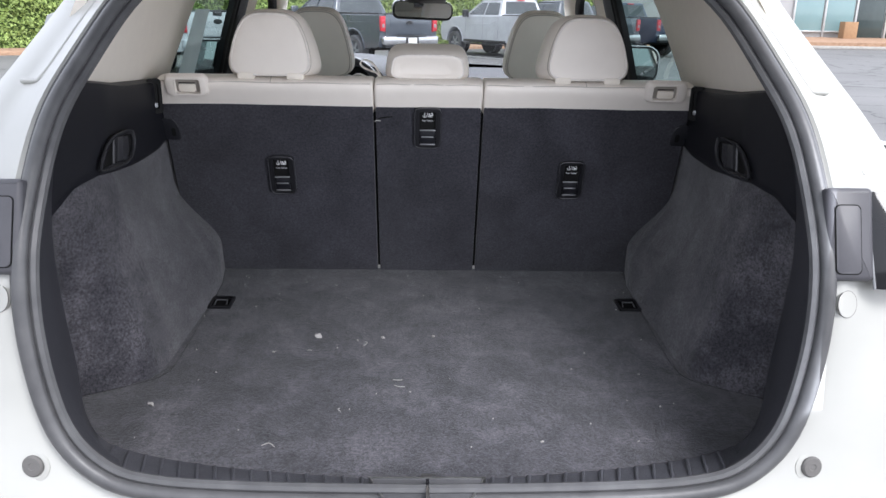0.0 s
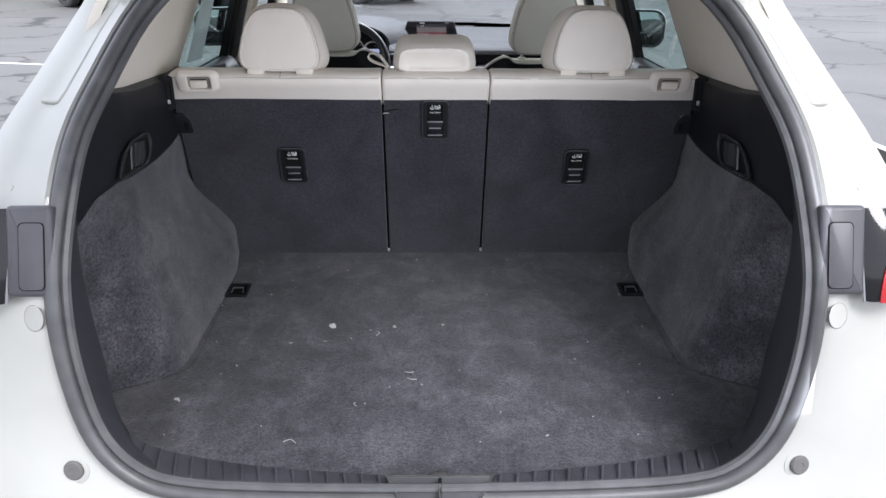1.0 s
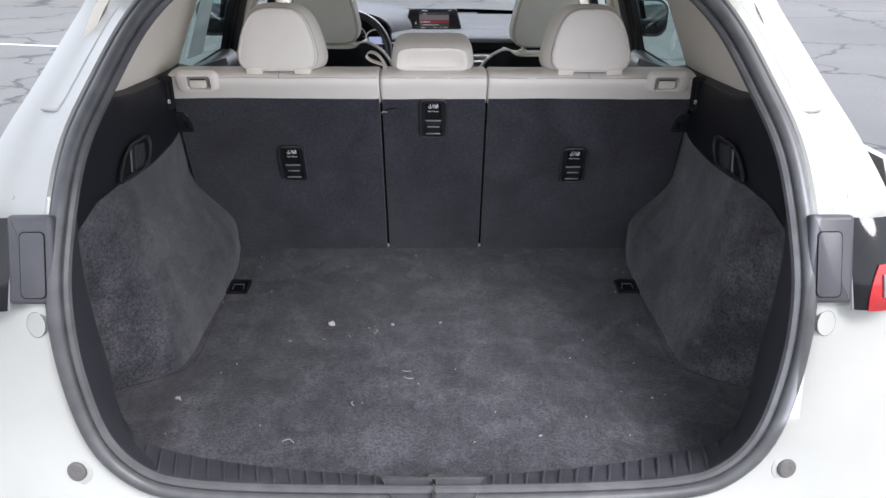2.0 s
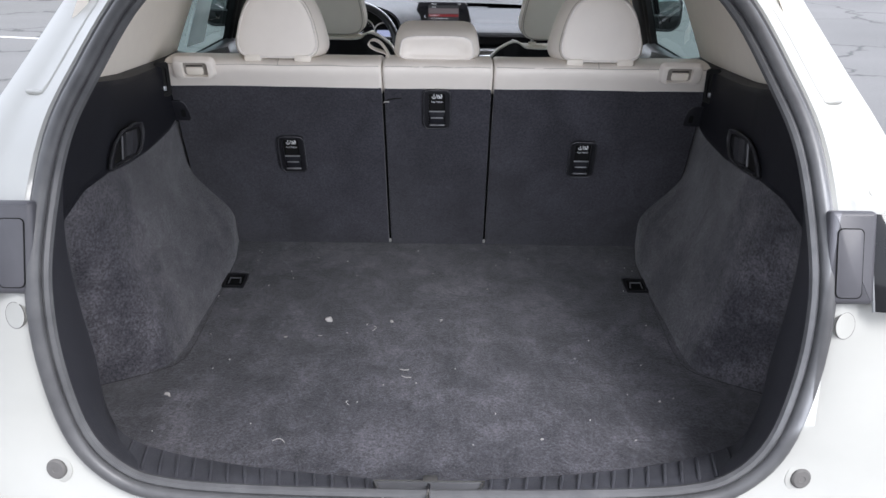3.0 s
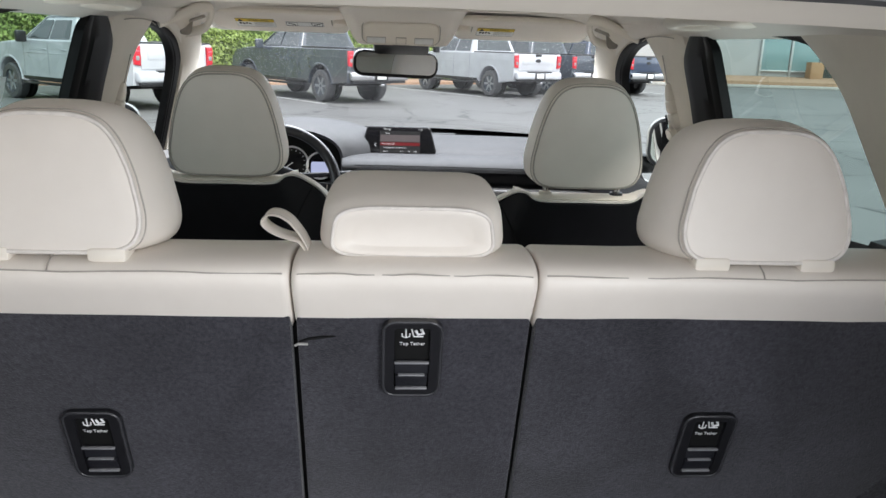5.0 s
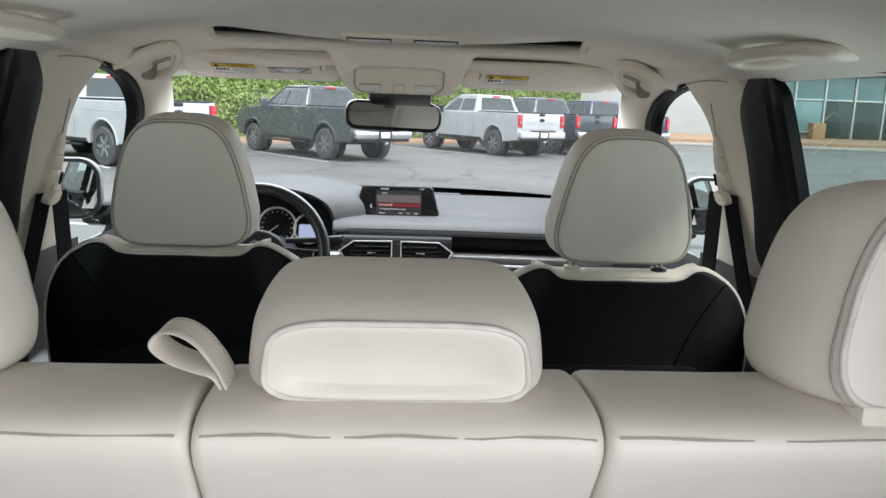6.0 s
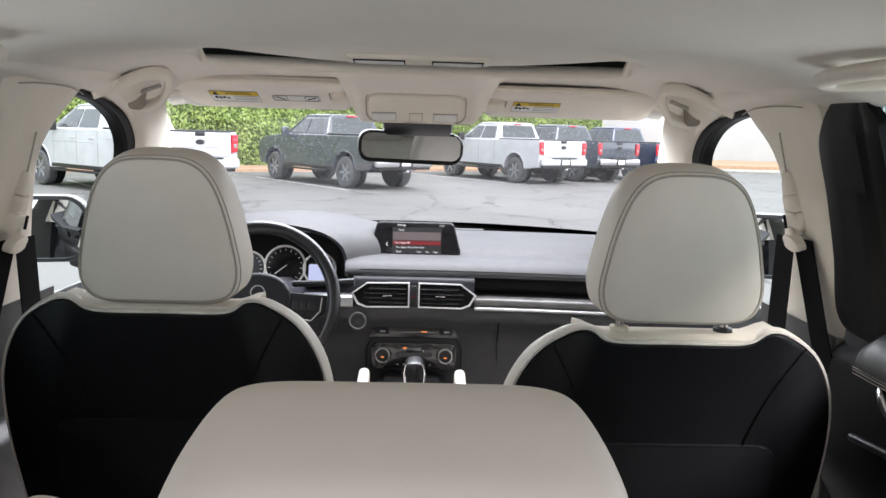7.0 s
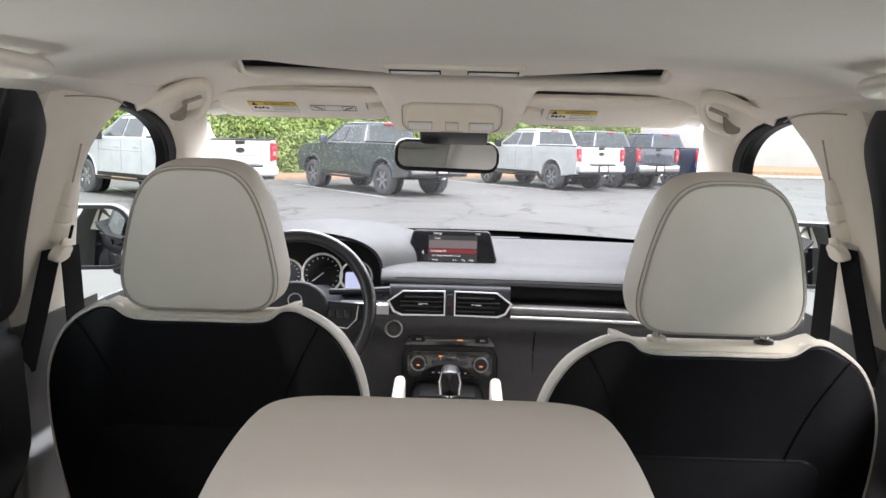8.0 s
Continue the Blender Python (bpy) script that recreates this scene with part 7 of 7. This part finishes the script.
    quad("window", [(-0.86, 3.00, 1.42), (0.86, 3.00, 1.42), (0.68, 2.34, 1.87), (-0.68, 2.34, 1.87)], "dark windshield")
    gate = part("tailgate", box(1.62, 0.05, 0.52, 0.02, pose(0, -1.215, 1.13)), paint, t)
    part("gate_panel", box(1.30, 0.014, 0.22, 0.006, pose(0, -1.242, 1.17)), paint, gate, "pressed tailgate panel")
    part("gate_cap", box(1.62, 0.075, 0.030, 0.01, pose(0, -1.205, 1.402)), SATIN_BLACK, gate, "black tailgate cap")
    part("tailgate_handle", box(0.24, 0.03, 0.075, 0.01, pose(0, -1.246, 1.345)), SATIN_BLACK, gate)
    part("badge", put(lathe([(0.058, 0), (0.052, 0.012), (0, 0.014)], 24), pose(0, -1.248, 1.18, 90) @ Matrix.Diagonal((2.1, 1, 1, 1))), SATIN_BLACK, gate, "dark oval badge")
    white = paint is TRUCK_WHITE
    bumper = part("rear_bumper", box(1.90, 0.20, 0.22, 0.05, pose(0, -1.28, 0.72), 3), paint if white else CHROME, t, "rear bumper")
    part("bumper_step", box(1.0, 0.12, 0.04, 0.01, pose(0, -1.325, 0.835)), SATIN_BLACK, bumper, "black step pad")
    part("plate_recess", box(0.46, 0.03, 0.19, 0.02, pose(0, -1.372, 0.71)), SATIN_BLACK, bumper)
    part("number_plate", box(0.30, 0.01, 0.15, 0.003, pose(0, -1.391, 0.715)), LABEL_WHITE, bumper, "blank white number plate")
    part("lower_valance", box(1.75, 0.14, 0.10, 0.03, pose(0, -1.25, 0.585)), SATIN_BLACK, t, "black lower valance")
    part("stop_lamp", box(0.34, 0.03, 0.04, 0.01, pose(0, 1.085, 1.905)), TRUCK_LAMP, t, "red high stop lamp")
    part("hitch", box(0.08, 0.20, 0.07, 0.01, pose(0, -1.36, 0.50)), CHROME, t, "tow hitch")
    part("underbody", box(1.4, 4.8, 0.16, 0.03, pose(0, 1.7, 0.52)), LABEL_BLACK, t)
    part("grille", box(1.1, 0.06, 0.36, 0.02, pose(0, 4.62, 1.0)), SATIN_BLACK, t)
    return t


TRUCK_DARK = material("dark_grey_paint", (0.050, 0.062, 0.080), 0.25, scale=3, coat=1.0)
TRUCK_WHITE = material("white_truck_paint", (0.50, 0.51, 0.54), 0.3, scale=3, coat=0.8)
TRUCK_NAVY = material("navy_paint", (0.02, 0.035, 0.075), 0.3, scale=3, coat=1.0)


def wheel_at(rx, ry, heading):
    """Rear axle centre from the place of the left rear wheel."""
    a = radians(heading)
    return rx + 0.87 * math.cos(a), ry + 0.87 * math.sin(a)


for paint, (rx, ry), hd, lab in (
        (TRUCK_DARK, (-1.86, 20.2), 40, "dark grey crew-cab pickup truck parked before the hedge"),
        (TRUCK_WHITE, (3.2, 24.6), 32, "white crew-cab pickup truck parked beside a dark grey one"),
        (TRUCK_WHITE, (-6.15, 16.3), 51.5, "white crew-cab pickup truck parked by the hedge"),
        (TRUCK_DARK, (5.46, 26.44), 32, "dark pickup truck with lit-red tail lamps parked in a row"),
        (TRUCK_NAVY, (7.92, 28.04), 32, "dark blue pickup truck parked at the end of the row")):
    pickup(paint, *wheel_at(rx, ry, hd), hd, lab)


# hedge behind the trucks
def hedge(x0, y0, x1, y1, h, depth, seed):
    rng = random.Random(seed)
    d = Vector((x1 - x0, y1 - y0, 0))
    L = d.length
    d.normalize()
    nrm = Vector((d.y, -d.x, 0))
    def bump(s, z):
        return 0.45 * noise.noise(Vector((s * 0.45, z * 0.6, seed))) + 0.2 * noise.noise(Vector((s * 1.7, z * 1.9, seed + 3)))
    verts, faces = [], []
    def leaf(p, n, sz):
        t = n.orthogonal().normalized()
        t.rotate(Matrix.Rotation(rng.uniform(0, 6.28), 3, n))
        b = n.cross(t)
        i = len(verts)
        verts.extend([p - t * sz, p + b * sz * 0.5, p + t * sz, p - b * sz * 0.5])
        faces.append((i, i + 1, i + 2, i + 3))
    # dark sheet added behind the leaves, for the shade inside the hedge
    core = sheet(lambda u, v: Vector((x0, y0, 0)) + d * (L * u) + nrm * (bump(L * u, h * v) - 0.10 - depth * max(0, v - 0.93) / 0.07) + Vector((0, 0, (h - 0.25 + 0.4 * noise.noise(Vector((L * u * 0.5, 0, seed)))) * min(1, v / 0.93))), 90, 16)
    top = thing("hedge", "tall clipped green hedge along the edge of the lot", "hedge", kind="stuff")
    part("core", core, LEAF_SHADE, top)
    for _ in range(int(L * h * 380)):
        s, v = rng.uniform(0, L), rng.random()
        hh = h + 0.4 * noise.noise(Vector((s * 0.5, 0, seed)))
        z = hh * v
        p = Vector((x0, y0, 0)) + d * s + nrm * (bump(s, z) + rng.uniform(-0.12, 0.14)) + Vector((0, 0, z))
        n = (nrm + Vector((rng.gauss(0, 0.6), rng.gauss(0, 0.6), rng.gauss(0.3, 0.6)))).normalized()
        leaf(p, n, rng.uniform(0.035, 0.085))
    me = bpy.data.meshes.new("leaves")
    me.from_pydata(verts, [], faces)
    me.materials.append(LEAF)
    lo = new("leaves", me)
    lo.parent = top


hedge(-32, 13, 9.5, 40, 4.6, 1.2, 3)
mul = prism([(-34, 11.2), (-32, 9.8), (12, 38.2), (11, 41)], 0.10, 0.02)
tagged(link("ground", mul, MULCH), "tan mulch bed under the hedge", "mulch bed", kind="structure")

# white building with a glass front
DOOR_GLASS = material("dark_door_glass", (0.03, 0.045, 0.045), 0.06, color2=(0.06, 0.08, 0.08), scale=0.6, spec=0.6)
bd = thing("dealership_building", "white low building with a glass storefront beside the lot", "building")
FRONT_Y = 43.0
part("wall", box(60, 8, 6.6, 0.05, pose(39.5, FRONT_Y + 4, 3.3)), WALL_WHITE, bd, "white painted wall")
part("parapet", box(60.4, 8.4, 0.3, 0.05, pose(39.5, FRONT_Y + 4, 6.7)), ALU, bd)
for k in range(10):
    x = 20.9 + 1.78 * k
    low = 0.85 if k < 2 else 0.30
    part("window", box(1.62, 0.08, 2.6 - low, 0.01, pose(x + 0.85, FRONT_Y - 0.02, (2.6 + low) / 2)), STORE_GLASS if k < 2 else DOOR_GLASS, bd, "storefront window")
    part("window", box(1.62, 0.08, 1.5, 0.01, pose(x + 0.85, FRONT_Y - 0.02, 3.45)), STORE_GLASS, bd, "storefront window")
    part("mullion", box(0.12, 0.14, 4.0, 0.01, pose(x, FRONT_Y - 0.05, 2.25)), ALU, bd, "aluminium mullion")
    part("transom", box(1.66, 0.12, 0.10, 0.01, pose(x + 0.85, FRONT_Y - 0.05, 2.65)), ALU, bd, "aluminium transom")
    part("sill", box(1.66, 0.16, 0.08, 0.01, pose(x + 0.85, FRONT_Y - 0.08, low - 0.05)), ALU, bd, "window sill")
part("canopy", box(19, 1.0, 0.4, 0.05, pose(30, FRONT_Y - 0.5, 4.6)), ALU, bd)
bed = sheet(lambda u, v: (9.5 + 50 * u, FRONT_Y - 4.6 + 4.6 * v, 0.13 + 0.16 * v), 6, 4, 0.2)
tagged(link("pavement", bed, MULCH), "tan planting strip along the white wall", "planting strip", kind="structure")
tagged(link("pavement", box(50, 0.16, 0.16, 0.03, pose(34.5, FRONT_Y - 4.7, 0.08)), KERB), "pale concrete kerb before the planting strip", "kerb", kind="structure")
tagged(link("cardboard_box", box(0.75, 0.6, 1.1, 0.02, pose(23.7, FRONT_Y - 0.9, 0.80)), CARDBOARD), "brown cardboard box standing before the storefront", "box")
